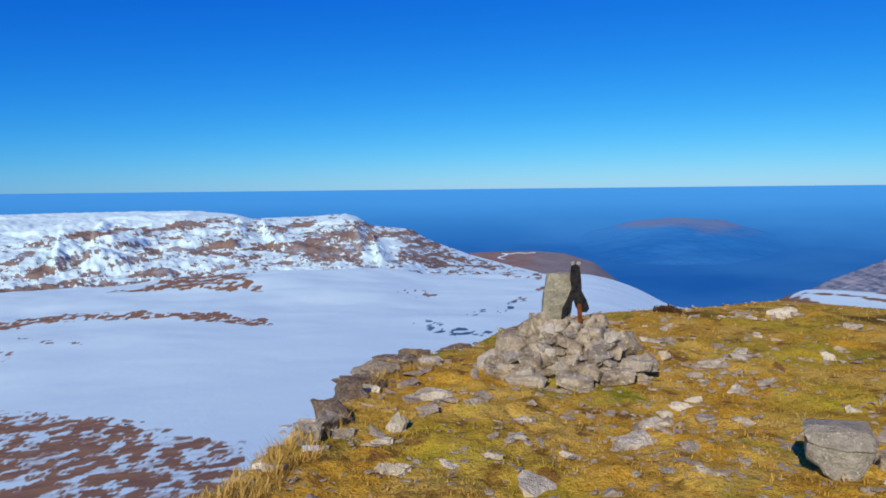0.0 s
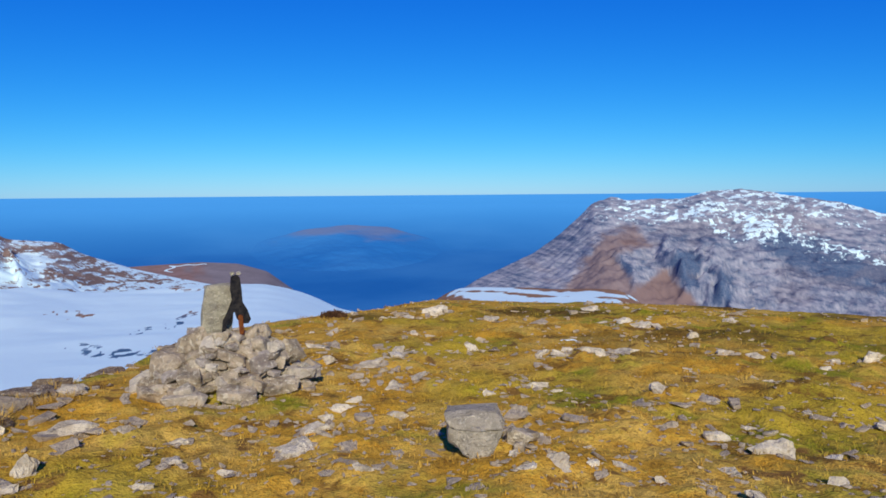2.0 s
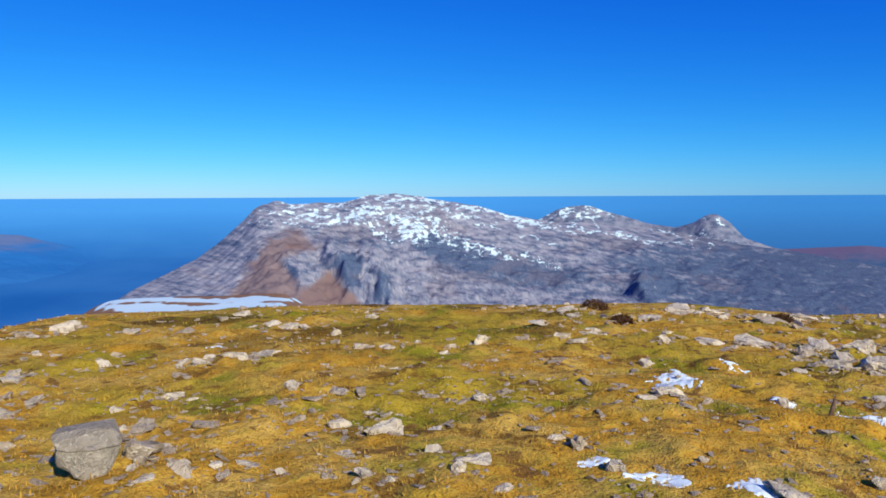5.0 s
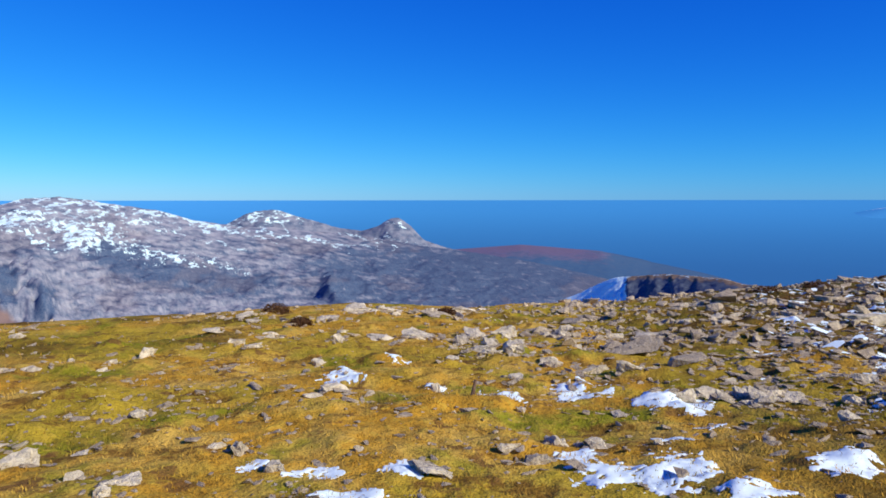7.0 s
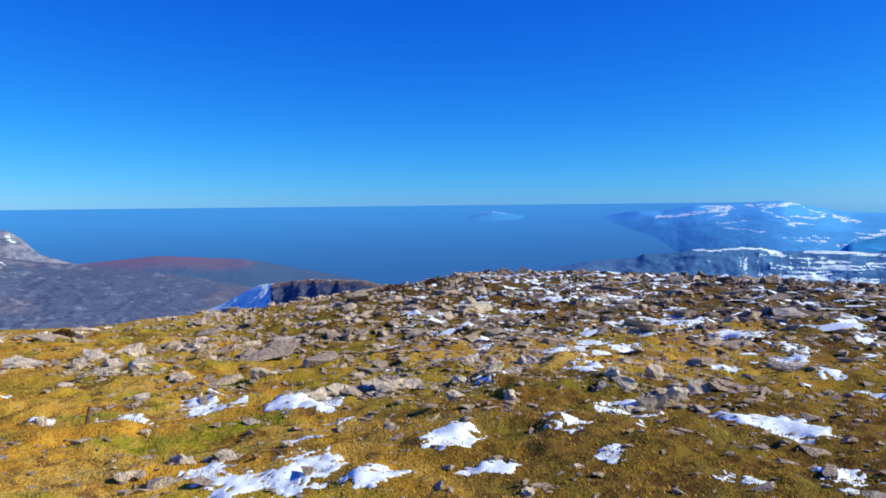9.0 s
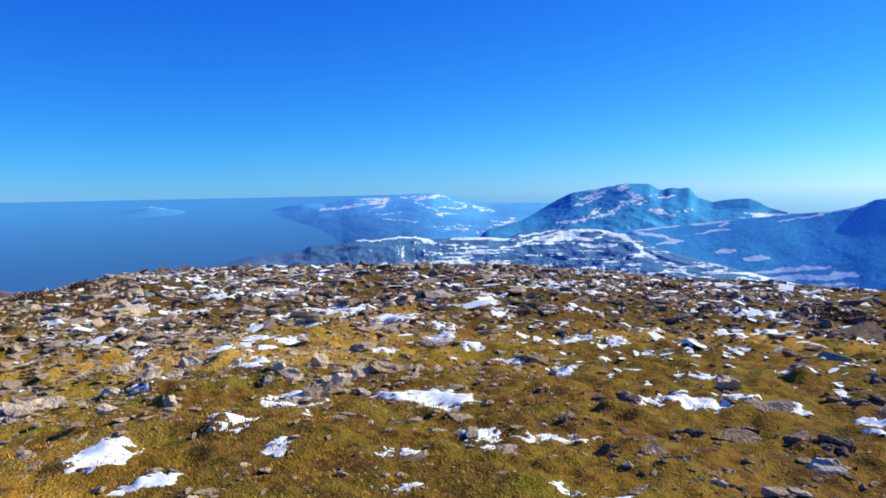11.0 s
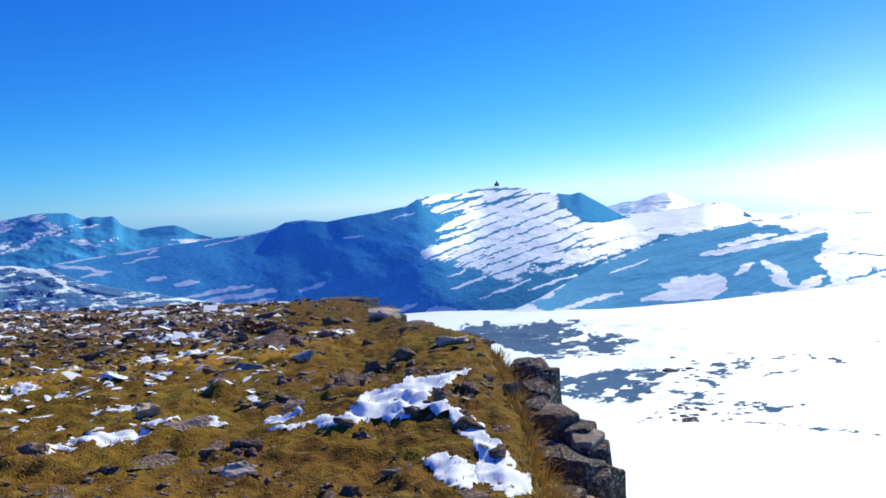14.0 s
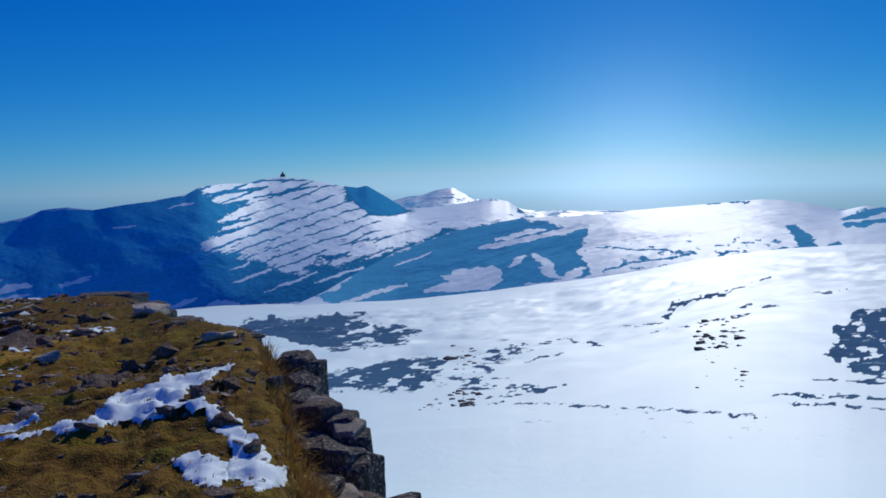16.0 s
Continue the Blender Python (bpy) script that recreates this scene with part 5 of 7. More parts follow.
ridge("hill", "smooth snow hills with woods and shade painted as dark patches",
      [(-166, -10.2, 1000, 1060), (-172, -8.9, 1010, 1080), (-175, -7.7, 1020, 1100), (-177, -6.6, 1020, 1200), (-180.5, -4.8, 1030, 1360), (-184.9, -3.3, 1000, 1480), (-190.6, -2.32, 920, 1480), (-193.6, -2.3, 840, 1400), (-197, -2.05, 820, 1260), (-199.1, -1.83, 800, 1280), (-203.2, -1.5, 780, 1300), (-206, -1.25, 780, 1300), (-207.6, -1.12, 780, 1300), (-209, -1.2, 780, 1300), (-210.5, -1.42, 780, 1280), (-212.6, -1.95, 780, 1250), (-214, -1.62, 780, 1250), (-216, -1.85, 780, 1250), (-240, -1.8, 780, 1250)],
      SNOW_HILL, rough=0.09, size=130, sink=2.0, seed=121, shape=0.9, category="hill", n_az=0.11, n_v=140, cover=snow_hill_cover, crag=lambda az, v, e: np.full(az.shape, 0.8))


# ---- helpers for things ----
def part(name, bm, material, parent=None, label=""):
    me = bpy.data.meshes.new(name)
    bm.to_mesh(me)
    bm.free()
    me.materials.append(material)
    ob = new(name, me)
    if parent is not None:
        ob.parent = parent
    if label:
        tagged(ob, label)
    return ob


def empty(name, m, label, category, group="", kind=""):
    ob = new(name)
    ob.matrix_world = m
    return tagged(ob, label, category, group, kind)


def stone_bmesh(seed, size=(1, 1, 1), points=15, boxy=0.6, cut=0.03):
    """An angular block: the hull of random points, its edges chipped and its faces uneven."""
    rnd = random.Random(seed)
    bm = bmesh.new()
    for k in range(points):
        v = Vector([rnd.uniform(-1, 1) for _ in range(3)])
        m = max(abs(c) for c in v)
        box, ball = v / m, v.normalized()
        v = box * boxy + ball * (1 - boxy)
        bm.verts.new((v.x * size[0] / 2, v.y * size[1] / 2, v.z * size[2] / 2))
    hull = bmesh.ops.convex_hull(bm, input=bm.verts)
    bmesh.ops.delete(bm, geom=list({g for g in hull["geom_interior"] + hull["geom_unused"] if isinstance(g, bmesh.types.BMVert)}), context="VERTS")
    if cut:
        bmesh.ops.triangulate(bm, faces=bm.faces[:])
        bmesh.ops.subdivide_edges(bm, edges=bm.edges[:], cuts=2, use_grid_fill=True)
        bmesh.ops.smooth_vert(bm, verts=bm.verts[:], factor=0.15, use_axis_x=True, use_axis_y=True, use_axis_z=True)
        big, low = max(size), min(size)
        for v in bm.verts:
            p = v.co / big
            n = noise.noise_vector(p * 2.6 + Vector((seed, 0, 0))) * 0.16 + noise.noise_vector(p * 7 + Vector((0, seed, 0))) * 0.08 * (1 + 20 * cut)
            v.co += Vector(n) * low * 0.75
    bmesh.ops.triangulate(bm, faces=bm.faces[:])
    return bm


def stone_mesh(seed, **keys):
    bm = stone_bmesh(seed, **keys)
    me = bpy.data.meshes.new("rock")
    bm.to_mesh(me)
    bm.free()
    me.materials.append(LIMESTONE)
    return me


ROCK_MESHES = [stone_mesh(200 + k, points=11 + k % 6, boxy=0.45 + 0.04 * (k % 5)) for k in range(18)]
DARK_MESHES = [stone_mesh(340 + k, points=12, boxy=0.6) for k in range(8)]
SLAB_MESHES = [stone_mesh(300 + k, points=10 + k % 5, boxy=0.75, cut=0.07) for k in range(14)]
for me in DARK_MESHES:
    me.materials[0] = DARK_STONE
rnd = random.Random(5)
taken, rocky = [], []


def rock(az, r, w, h, label="grey limestone rock half sunk in the turf", meshes=None):
    w, h = w * 0.85, h * 0.66
    x, y = spot(az, r)
    z = ground_z(x, y)
    flat = h < 0.62 * w
    # beyond -138 most rocks get the dark copy, backlit shade as colour
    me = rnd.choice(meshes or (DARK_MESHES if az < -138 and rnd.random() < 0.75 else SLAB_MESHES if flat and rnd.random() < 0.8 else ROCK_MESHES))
    ob = new("rock", me)
    hh = h * (1.2 if flat else 1.3)
    turn = az + rnd.gauss(0, 22) if flat else rnd.uniform(0, 360)
    ob.matrix_world = pose(x, y, z + h * 0.12, rnd.uniform(-4, 20), rnd.uniform(-16, 16), turn) @ Matrix.Diagonal((w * rnd.uniform(1.0, 1.35), w * rnd.uniform(0.5, 0.95), hh, 1))
    taken.append((x, y, w * 0.5))
    rocky.append((x, y, w))
    return tagged(ob, label, "rock", "scattered rocks")


# azimuth, distance, width, height (rocks) or length along the view (snow)
ROCKS_A = [(-5.7, 7.28, 0.25, 0.12), (-4.3, 8.03, 0.43, 0.11), (-9.6, 5.6, 0.34, 0.11), (-11.3, 6.1, 0.28, 0.07), (-15.8, 8.87, 0.47, 0.09), (-21.6, 14.02, 0.64, 0.21), (-25.8, 12.85, 0.34, 0.22), (-17.5, 6.48, 0.22, 0.12), (-14.2, 7.03, 0.16, 0.06), (-28.3, 7.75, 0.27, 0.11), (-35.8, 13.29, 0.3, 0.12), (-37.9, 12.85, 0.3, 0.14), (-40.4, 11.97, 0.23, 0.18), (-23.8, 10.05, 0.31, 0.14), (-36.9, 7.4, 0.23, 0.13), (-40.4, 7.27, 0.25, 0.08), (-40.6, 6.01, 0.23, 0.11), (-43.6, 5.74, 0.31, 0.2), (-47.8, 5.87, 0.14, 0.07), (-51.6, 7.07, 0.25, 0.09), (-53.5, 7.32, 0.17, 0.1), (-51.6, 10.61, 0.29, 0.23), (-49.4, 10.26, 0.2, 0.09), (-56.0, 12.87, 0.35, 0.14)]
ROCKS_B = [(-57.9, 11.05, 0.26, 0.14), (-28.5, 4.9, 0.21, 0.1), (-25.4, 5.03, 0.1, 0.05), (-35.8, 4.91, 0.1, 0.07), (-47.7, 5.19, 0.16, 0.09), (-40.8, 5.17, 0.2, 0.06), (-24.6, 7.32, 0.14, 0.09), (-12.8, 9.05, 0.21, 0.14), (-26.4, 6.23, 0.24, 0.15), (7.9, 5.85, 0.27, 0.24), (4.7, 6.64, 0.47, 0.17), (4.5, 8.14, 0.39, 0.19), (17.0, 4.96, 0.22, 0.11), (8.4, 4.92, 0.24, 0.17), (0.8, 5.12, 0.13, 0.08), (4.2, 5.03, 0.15, 0.07), (1.5, 6.33, 0.17, 0.1), (-1.1, 5.57, 0.23, 0.11), (-4.7, 5.29, 0.14, 0.06), (-2.0, 4.61, 0.42, 0.08), (12.3, 43.81, 2.09, 0.7), (9.6, 6.83, 0.25, 0.11), (-59.0, 5.46, 0.2, 0.2), (-61.8, 4.98, 0.18, 0.11)]
ROCKS_C = [(-68.1, 5.27, 0.09, 0.08), (-65.9, 7.0, 0.33, 0.13), (-64.2, 9.39, 0.22, 0.18), (-65.4, 11.55, 0.27, 0.2), (-73.7, 4.79, 0.27, 0.15), (-83.4, 5.69, 0.25, 0.22), (-86.3, 5.67, 0.27, 0.16), (-82.0, 5.15, 0.27, 0.11), (-79.8, 5.38, 0.17, 0.09), (-73.5, 7.35, 0.17, 0.13), (-79.6, 8.29, 0.23, 0.09), (-75.9, 12.28, 0.57, 0.33), (-78.1, 12.07, 0.56, 0.3), (-76.8, 10.03, 0.39, 0.22), (-79.2, 10.23, 0.4, 0.19), (-68.7, 11.68, 0.54, 0.18), (-71.7, 11.94, 0.56, 0.15), (-66.7, 17.94, 0.83, 0.28), (-68.7, 18.17, 0.84, 0.22), (-72.8, 16.56, 0.77, 0.26), (-74.9, 17.25, 0.67, 0.24), (-85.1, 8.91, 0.42, 0.18), (-88.2, 8.65, 0.34, 0.22), (-82.1, 9.11, 0.35, 0.17)]
ROCKS_D = [(-89.2, 12.86, 0.6, 0.18), (-49.6, 4.79, 0.14, 0.12), (-53.1, 4.54, 0.15, 0.07), (-93.9, 7.52, 0.41, 0.16), (-97.1, 7.72, 0.42, 0.18), (-99.6, 7.57, 0.29, 0.15), (-105.7, 7.73, 0.3, 0.21), (-107.2, 6.75, 0.26, 0.21), (-117.3, 6.83, 0.31, 0.26), (-117.4, 8.02, 0.37, 0.25), (-154.2, 6.14, 0.18, 0.13), (-157.0, 7.56, 0.28, 0.2), (-156.3, 9.28, 0.35, 0.2), (-161.0, 8.56, 0.45, 0.26), (-147.0, 8.11, 0.3, 0.24), (-149.7, 7.2, 0.43, 0.22), (-157.3, 10.76, 0.32, 0.16), (-154.8, 14.01, 1.06, 0.32), (-159.4, 15.06, 0.68, 0.25), (-138.3, 7.16, 0.21, 0.08), (-151.7, 5.1, 0.15, 0.1), (-153.5, 5.69, 0.26, 0.09), (-146.8, 4.93, 0.13, 0.07), (-126.0, 9.58, 0.43, 0.14)]
ROCKS_E = [(-118.9, 7.23, 0.27, 0.25), (-103.3, 13.76, 0.63, 0.31), (-111.8, 14.14, 0.54, 0.27), (-125.6, 15.4, 0.7, 0.29), (-118.3, 19.69, 0.75, 0.3), (-162.5, 9.84, 0.37, 0.21), (-167.9, 6.85, 0.3, 0.15), (-170.0, 6.15, 0.32, 0.2), (-171.8, 5.51, 0.2, 0.16), (-168.5, 10.45, 0.54, 0.29), (-163.3, 17.99, 0.81, 0.38), (-164.2, 5.41, 0.18, 0.08), (-161.3, 5.11, 0.19, 0.11), (-156.3, 14.28, 0.64, 0.27), (-169.9, 7.03, 0.21, 0.13), (-165.7, 8.06, 0.18, 0.11), (-161.9, 6.32, 0.19, 0.13), (-172.8, 7.3, 0.32, 0.21)]
SNOW_A = [(-66.0, 8.07, 0.44, 0.71), (-73.5, 7.48, 0.21, 0.33), (-78.6, 7.2, 0.34, 0.48), (-85.0, 7.51, 0.41, 0.57), (-91.7, 7.11, 0.5, 0.38), (-103.3, 5.44, 0.38, 0.41), (-111.8, 5.78, 0.27, 0.38), (-87.0, 4.97, 0.48, 0.4), (-85.1, 5.37, 0.26, 0.32), (-92.8, 5.07, 0.44, 0.7), (-98.1, 4.73, 0.37, 0.23), (-106.0, 4.87, 0.3, 0.17), (-116.0, 6.72, 0.41, 0.49), (-117.1, 6.25, 0.24, 0.34), (-104.9, 7.39, 0.2, 0.32), (-106.4, 7.73, 0.18, 0.28), (-109.4, 17.63, 1.48, 2.37), (-113.3, 17.49, 1.07, 1.71), (-98.8, 14.09, 0.43, 0.69), (-71.6, 4.88, 0.24, 0.34), (-94.4, 6.42, 0.2, 0.18), (-92.0, 5.91, 0.23, 0.15), (-109.6, 9.48, 0.36, 0.58), (-112.6, 8.27, 0.38, 0.43)]
SNOW_B = [(-59.8, 5.14, 0.25, 0.27), (-64.9, 4.89, 0.28, 0.16), (-67.0, 4.41, 0.4, 0.17), (-84.8, 7.86, 0.43, 0.62), (-125.4, 6.53, 0.69, 0.39), (-114.6, 6.36, 0.17, 0.27), (-135.8, 5.41, 0.41, 0.27), (-130.2, 5.39, 0.24, 0.35), (-144.4, 7.12, 0.48, 0.49), (-141.4, 6.96, 0.26, 0.38), (-150.9, 7.31, 0.33, 0.37), (-135.4, 8.3, 0.31, 0.37), (-124.6, 4.41, 0.24, 0.18), (-124.1, 5.08, 0.23, 0.16), (-114.6, 10.55, 0.48, 0.77), (-113.2, 18.6, 0.99, 1.58), (-122.4, 12.49, 1.13, 0.87), (-118.5, 14.12, 0.85, 1.37), (-129.4, 16.46, 0.75, 1.19), (-147.2, 12.63, 0.57, 0.91), (-141.9, 12.02, 0.54, 0.59), (-149.6, 15.29, 0.69, 1.07), (-136.5, 4.44, 0.13, 0.13), (-140.0, 4.45, 0.13, 0.1)]
SNOW_C = [(-115.2, 5.19, 0.14, 0.22), (-159.7, 15.61, 0.71, 1.13), (-103.2, 15.76, 0.72, 1.15), (-126.3, 10.27, 0.46, 0.56), (-130.9, 12.48, 0.47, 0.68), (-136.0, 14.54, 0.66, 0.97), (-166.1, 8.47, 0.82, 1.31), (-162.9, 7.97, 0.89, 1.06), (-167.9, 6.59, 0.29, 0.47), (-159.0, 7.4, 0.55, 0.46), (-156.0, 7.19, 0.32, 0.28), (-168.0, 5.44, 0.24, 0.38), (-172.3, 4.87, 0.32, 0.51), (-170.0, 5.81, 0.26, 0.41), (-147.8, 7.58, 0.28, 0.44), (-168.5, 9.59, 0.28, 0.45), (-171.1, 8.87, 0.26, 0.42), (14.0, 5.33, 0.12, 0.1)]
ROCKS = ROCKS_A + ROCKS_B + ROCKS_C + ROCKS_D + ROCKS_E
SNOW_SPOTS = SNOW_A + SNOW_B + SNOW_C

# ---- the marker cairn ----
def block_bmesh(seed, size, points=None, chip=0.012):
    """A fractured block with flat faces, sharp worn edges and slightly uneven sides."""
    rnd = random.Random(seed)
    bm = bmesh.new()
    if points is None:
        points = []
        for sx, sy, sz in ((a, b, c) for a in (-1, 1) for b in (-1, 1) for c in (-1, 1)):
            cut = rnd.choice((0.45, 0.7, 0.9, 1.0))
            points.append((sx * rnd.uniform(0.6, 1) * cut, sy * rnd.uniform(0.55, 1), sz * rnd.uniform(0.45, 1) * cut ** 0.5))
        points += [(rnd.uniform(-1, 1), rnd.uniform(-1, 1), rnd.choice((-1, 1)) * rnd.uniform(0.7, 1.05)) for _ in range(3)] + [(rnd.choice((-1, 1)), rnd.uniform(-0.5, 0.5), rnd.uniform(-0.5, 0.5)) for _ in range(2)]
        points = [(px * size[0] / 2, py * size[1] / 2, pz * size[2] / 2) for px, py, pz in points]
    for p in points:
        bm.verts.new(p)
    hull = bmesh.ops.convex_hull(bm, input=bm.verts)
    bmesh.ops.delete(bm, geom=list({g for g in hull["geom_interior"] + hull["geom_unused"] if isinstance(g, bmesh.types.BMVert)}), context="VERTS")
    bmesh.ops.dissolve_limit(bm, angle_limit=0.12, verts=bm.verts[:], edges=bm.edges[:])
    low = min(size)
    bmesh.ops.bevel(bm, geom=bm.edges[:], offset=0.05 * low, segments=1, affect="EDGES", clamp_overlap=True)
    bmesh.ops.triangulate(bm, faces=bm.faces[:])
    bmesh.ops.subdivide_edges(bm, edges=[e for e in bm.edges if e.calc_length() > 0.3 * low], cuts=2, use_grid_fill=True)
    for v in bm.verts:
        p = v.co / low
        v.co += (noise.noise_vector(p * 1.7 + Vector((seed, 0, 0))) + 0.6 * noise.noise_vector(p * 5 + Vector((0, seed, 0)))) * chip * 3 * low
    bmesh.ops.triangulate(bm, faces=bm.faces[:])
    return bm


# x, height, width, height of the stones on the cairn's near side
CAIRN_FACE = [(-0.52, 0.19, 0.42, 0.31), (-0.32, 0.42, 0.42, 0.27), (0.0, 0.42, 0.3, 0.12), (0.25, 0.48, 0.23, 0.13), (0.38, 0.46, 0.18, 0.11), (-0.23, 0.2, 0.24, 0.21), (-0.1, 0.31, 0.2, 0.14), (0.17, 0.34, 0.2, 0.14),
              (0.3, 0.4, 0.22, 0.1), (0.45, 0.31, 0.23, 0.18), (0.47, 0.16, 0.26, 0.2), (0.63, 0.24, 0.28, 0.34), (-0.06, 0.21, 0.17, 0.09), (0.1, 0.2, 0.18, 0.14), (0.25, 0.25, 0.14, 0.14), (-0.03, 0.07, 0.34, 0.18),
              (0.68, 0.03, 0.3, 0.18), (0.2, 0.02, 0.28, 0.22), (-0.25, -0.02, 0.4, 0.1), (-0.68, 0.02, 0.26, 0.16), (0.42, -0.02, 0.26, 0.12), (-0.25, 0.08, 0.13, 0.1), (0.33, 0.1, 0.16, 0.13), (-0.12, 0.12, 0.12, 0.1)]


def cairn():
    x, y = spot(-5.45, 8.0)
    z = ground_z(x, y)
    rng = random.Random(12)
    root = empty("cairn", pose(x, y, z, 0, 0, -5.45), "grey stone cairn with a standing slab and iron plate", "cairn")
    # local x to the right, y away from the path, z up
    seed = 500
    for px, pz, w, h in CAIRN_FACE:
        seed += 1
        rad = 0.78 - 0.95 * pz
        py = -math.sqrt(max(0.02, rad * rad - 0.75 * px * px)) * 0.9
        d = 0.5 * (w + h) * rng.uniform(0.9, 1.2)
        ob = part("stone", block_bmesh(seed, (w * 0.95, d, h * 0.92), chip=0.014), CAIRN_STONE, root)
        ob.matrix_local = pose(px * 0.96, py * 0.85 + d * 0.3, 0.1 + pz * 0.86, rng.uniform(-25, 12), rng.uniform(-24, 24), rng.uniform(-40, 40))
    # the heap behind them
    for zz, rad, count, size in ((0.0, 0.52, 15, 0.26), (0.13, 0.42, 12, 0.24), (0.26, 0.3, 9, 0.22), (0.37, 0.16, 6, 0.2)):
        for k in range(count):
            ang = 2 * math.pi * (k + rng.uniform(-0.3, 0.3)) / count
            rr = rad * rng.uniform(0.8, 1.0) * (0.8 if math.sin(ang) < 0 else 1.0)
            s = size * rng.uniform(0.75, 1.25)
            seed += 1
            ob = part("stone", block_bmesh(seed, (s * 1.25, s, s * 0.7)), CAIRN_STONE, root)
            ob.matrix_local = pose(rr * 1.05 * math.cos(ang), rr * math.sin(ang), zz + s * 0.15 + 0.04, rng.uniform(-25, 25), rng.uniform(-25, 25), rng.uniform(0, 360))
    for k in range(95):
        zz = 0.5 * rng.random() ** 1.2
        ang = rng.uniform(math.pi * 0.95, math.pi * 2.05)
        rad = (0.77 - 1.05 * zz) * rng.uniform(0.95, 1.05)
        w = rng.choice((0.09, 0.12, 0.15, 0.19, 0.24))
        seed += 1
        ob = part("stone", block_bmesh(seed, (w * rng.uniform(1.0, 1.5), w, w * rng.uniform(0.45, 0.8)), chip=0.014), rng.choice((CAIRN_STONE, CAIRN_STONE, RIM_STONE)), root)
        ob.matrix_local = pose(rad * 1.02 * math.cos(ang), 0.85 * rad * math.sin(ang), zz * 0.95 + 0.06, rng.uniform(-30, 20), rng.uniform(-30, 30), rng.uniform(0, 360))
    for px, py, w, tilt in ((-0.62, -0.45, 0.4, 12), (-0.4, -0.66, 0.5, -8), (0.1, -0.72, 0.42, 16), (0.48, -0.58, 0.42, -10), (0.7, -0.3, 0.3, 14)):
        seed += 1
        ob = part("stone", block_bmesh(seed, (w, w * 0.55, 0.15), chip=0.014), CAIRN_STONE, root)
        ob.matrix_local = pose(px, py, ground_z(x + px, y + py) - z + 0.05, rng.uniform(5, 18), tilt, rng.uniform(-25, 25))
    slab = block_bmesh(901, (0.3, 0.22, 0.5), [(-0.16, -0.1, -0.26), (0.12, -0.11, -0.26), (-0.16, 0.1, -0.26), (0.12, 0.1, -0.26), (-0.15, -0.11, 0.02), (0.13, -0.1, 0.05), (-0.13, -0.09, 0.2), (-0.1, -0.07, 0.245),
                                               (0.12, -0.08, 0.23), (0.145, -0.05, 0.18), (-0.12, 0.08, 0.22), (0.12, 0.09, 0.24), (-0.15, 0.1, 0.0), (0.14, 0.1, 0.0)], 0.02)
    ob = part("slab", slab, PALE_STONE, root, "pale weathered standing slab with lichen")
    ob.matrix_local = pose(-0.06, -0.02, 0.77, 0, 3, 6)
    # dark iron plate against the slab, open at its foot
    bm = bmesh.new()
    outline = [(-0.035, 0.46), (0.0, 0.47), (0.015, 0.56), (0.06, 0.64), (0.09, 0.69), (0.11, 0.62), (0.16, 0.57), (0.22, 0.57), (0.245, 0.61), (0.22, 0.69), (0.17, 0.78), (0.165, 0.9), (0.15, 1.02), (0.12, 1.05), (0.065, 1.03), (0.055, 0.9), (0.07, 0.8), (0.03, 0.7), (-0.02, 0.6)]
    bm.faces.new([bm.verts.new((px, 0, pz)) for px, pz in outline])
    ext = bmesh.ops.extrude_face_region(bm, geom=bm.faces[:])
    for v in ext["geom"]:
        if isinstance(v, bmesh.types.BMVert):
            v.co.y += 0.07
    bmesh.ops.recalc_face_normals(bm, faces=bm.faces[:])
    ob = part("plate", bm, DARK_IRON, root, "black corroded iron plate")
    ob.matrix_local = pose(0.0, -0.2, 0.06)
    bm = bmesh.new()
    bmesh.ops.create_cube(bm, size=1)
    bmesh.ops.scale(bm, vec=(0.045, 0.04, 0.2), verts=bm.verts)
    bmesh.ops.bevel(bm, geom=bm.edges[:], offset=0.01, segments=2, affect="EDGES")
    ob = part("foot", bm, RUST, root, "rust-orange iron foot")
    ob.matrix_local = pose(0.15, -0.21, 0.62, 4, -4, 0)
    for dx, zz in ((0.08, 1.06), (0.14, 1.06)):
        seed += 1
        ob = part("cap_stone", block_bmesh(seed, (0.05, 0.05, 0.045)), PALE_STONE, root)
        ob.matrix_local = pose(dx, -0.16, zz + 0.06)
    taken.append((x, y, 0.95))


cairn()


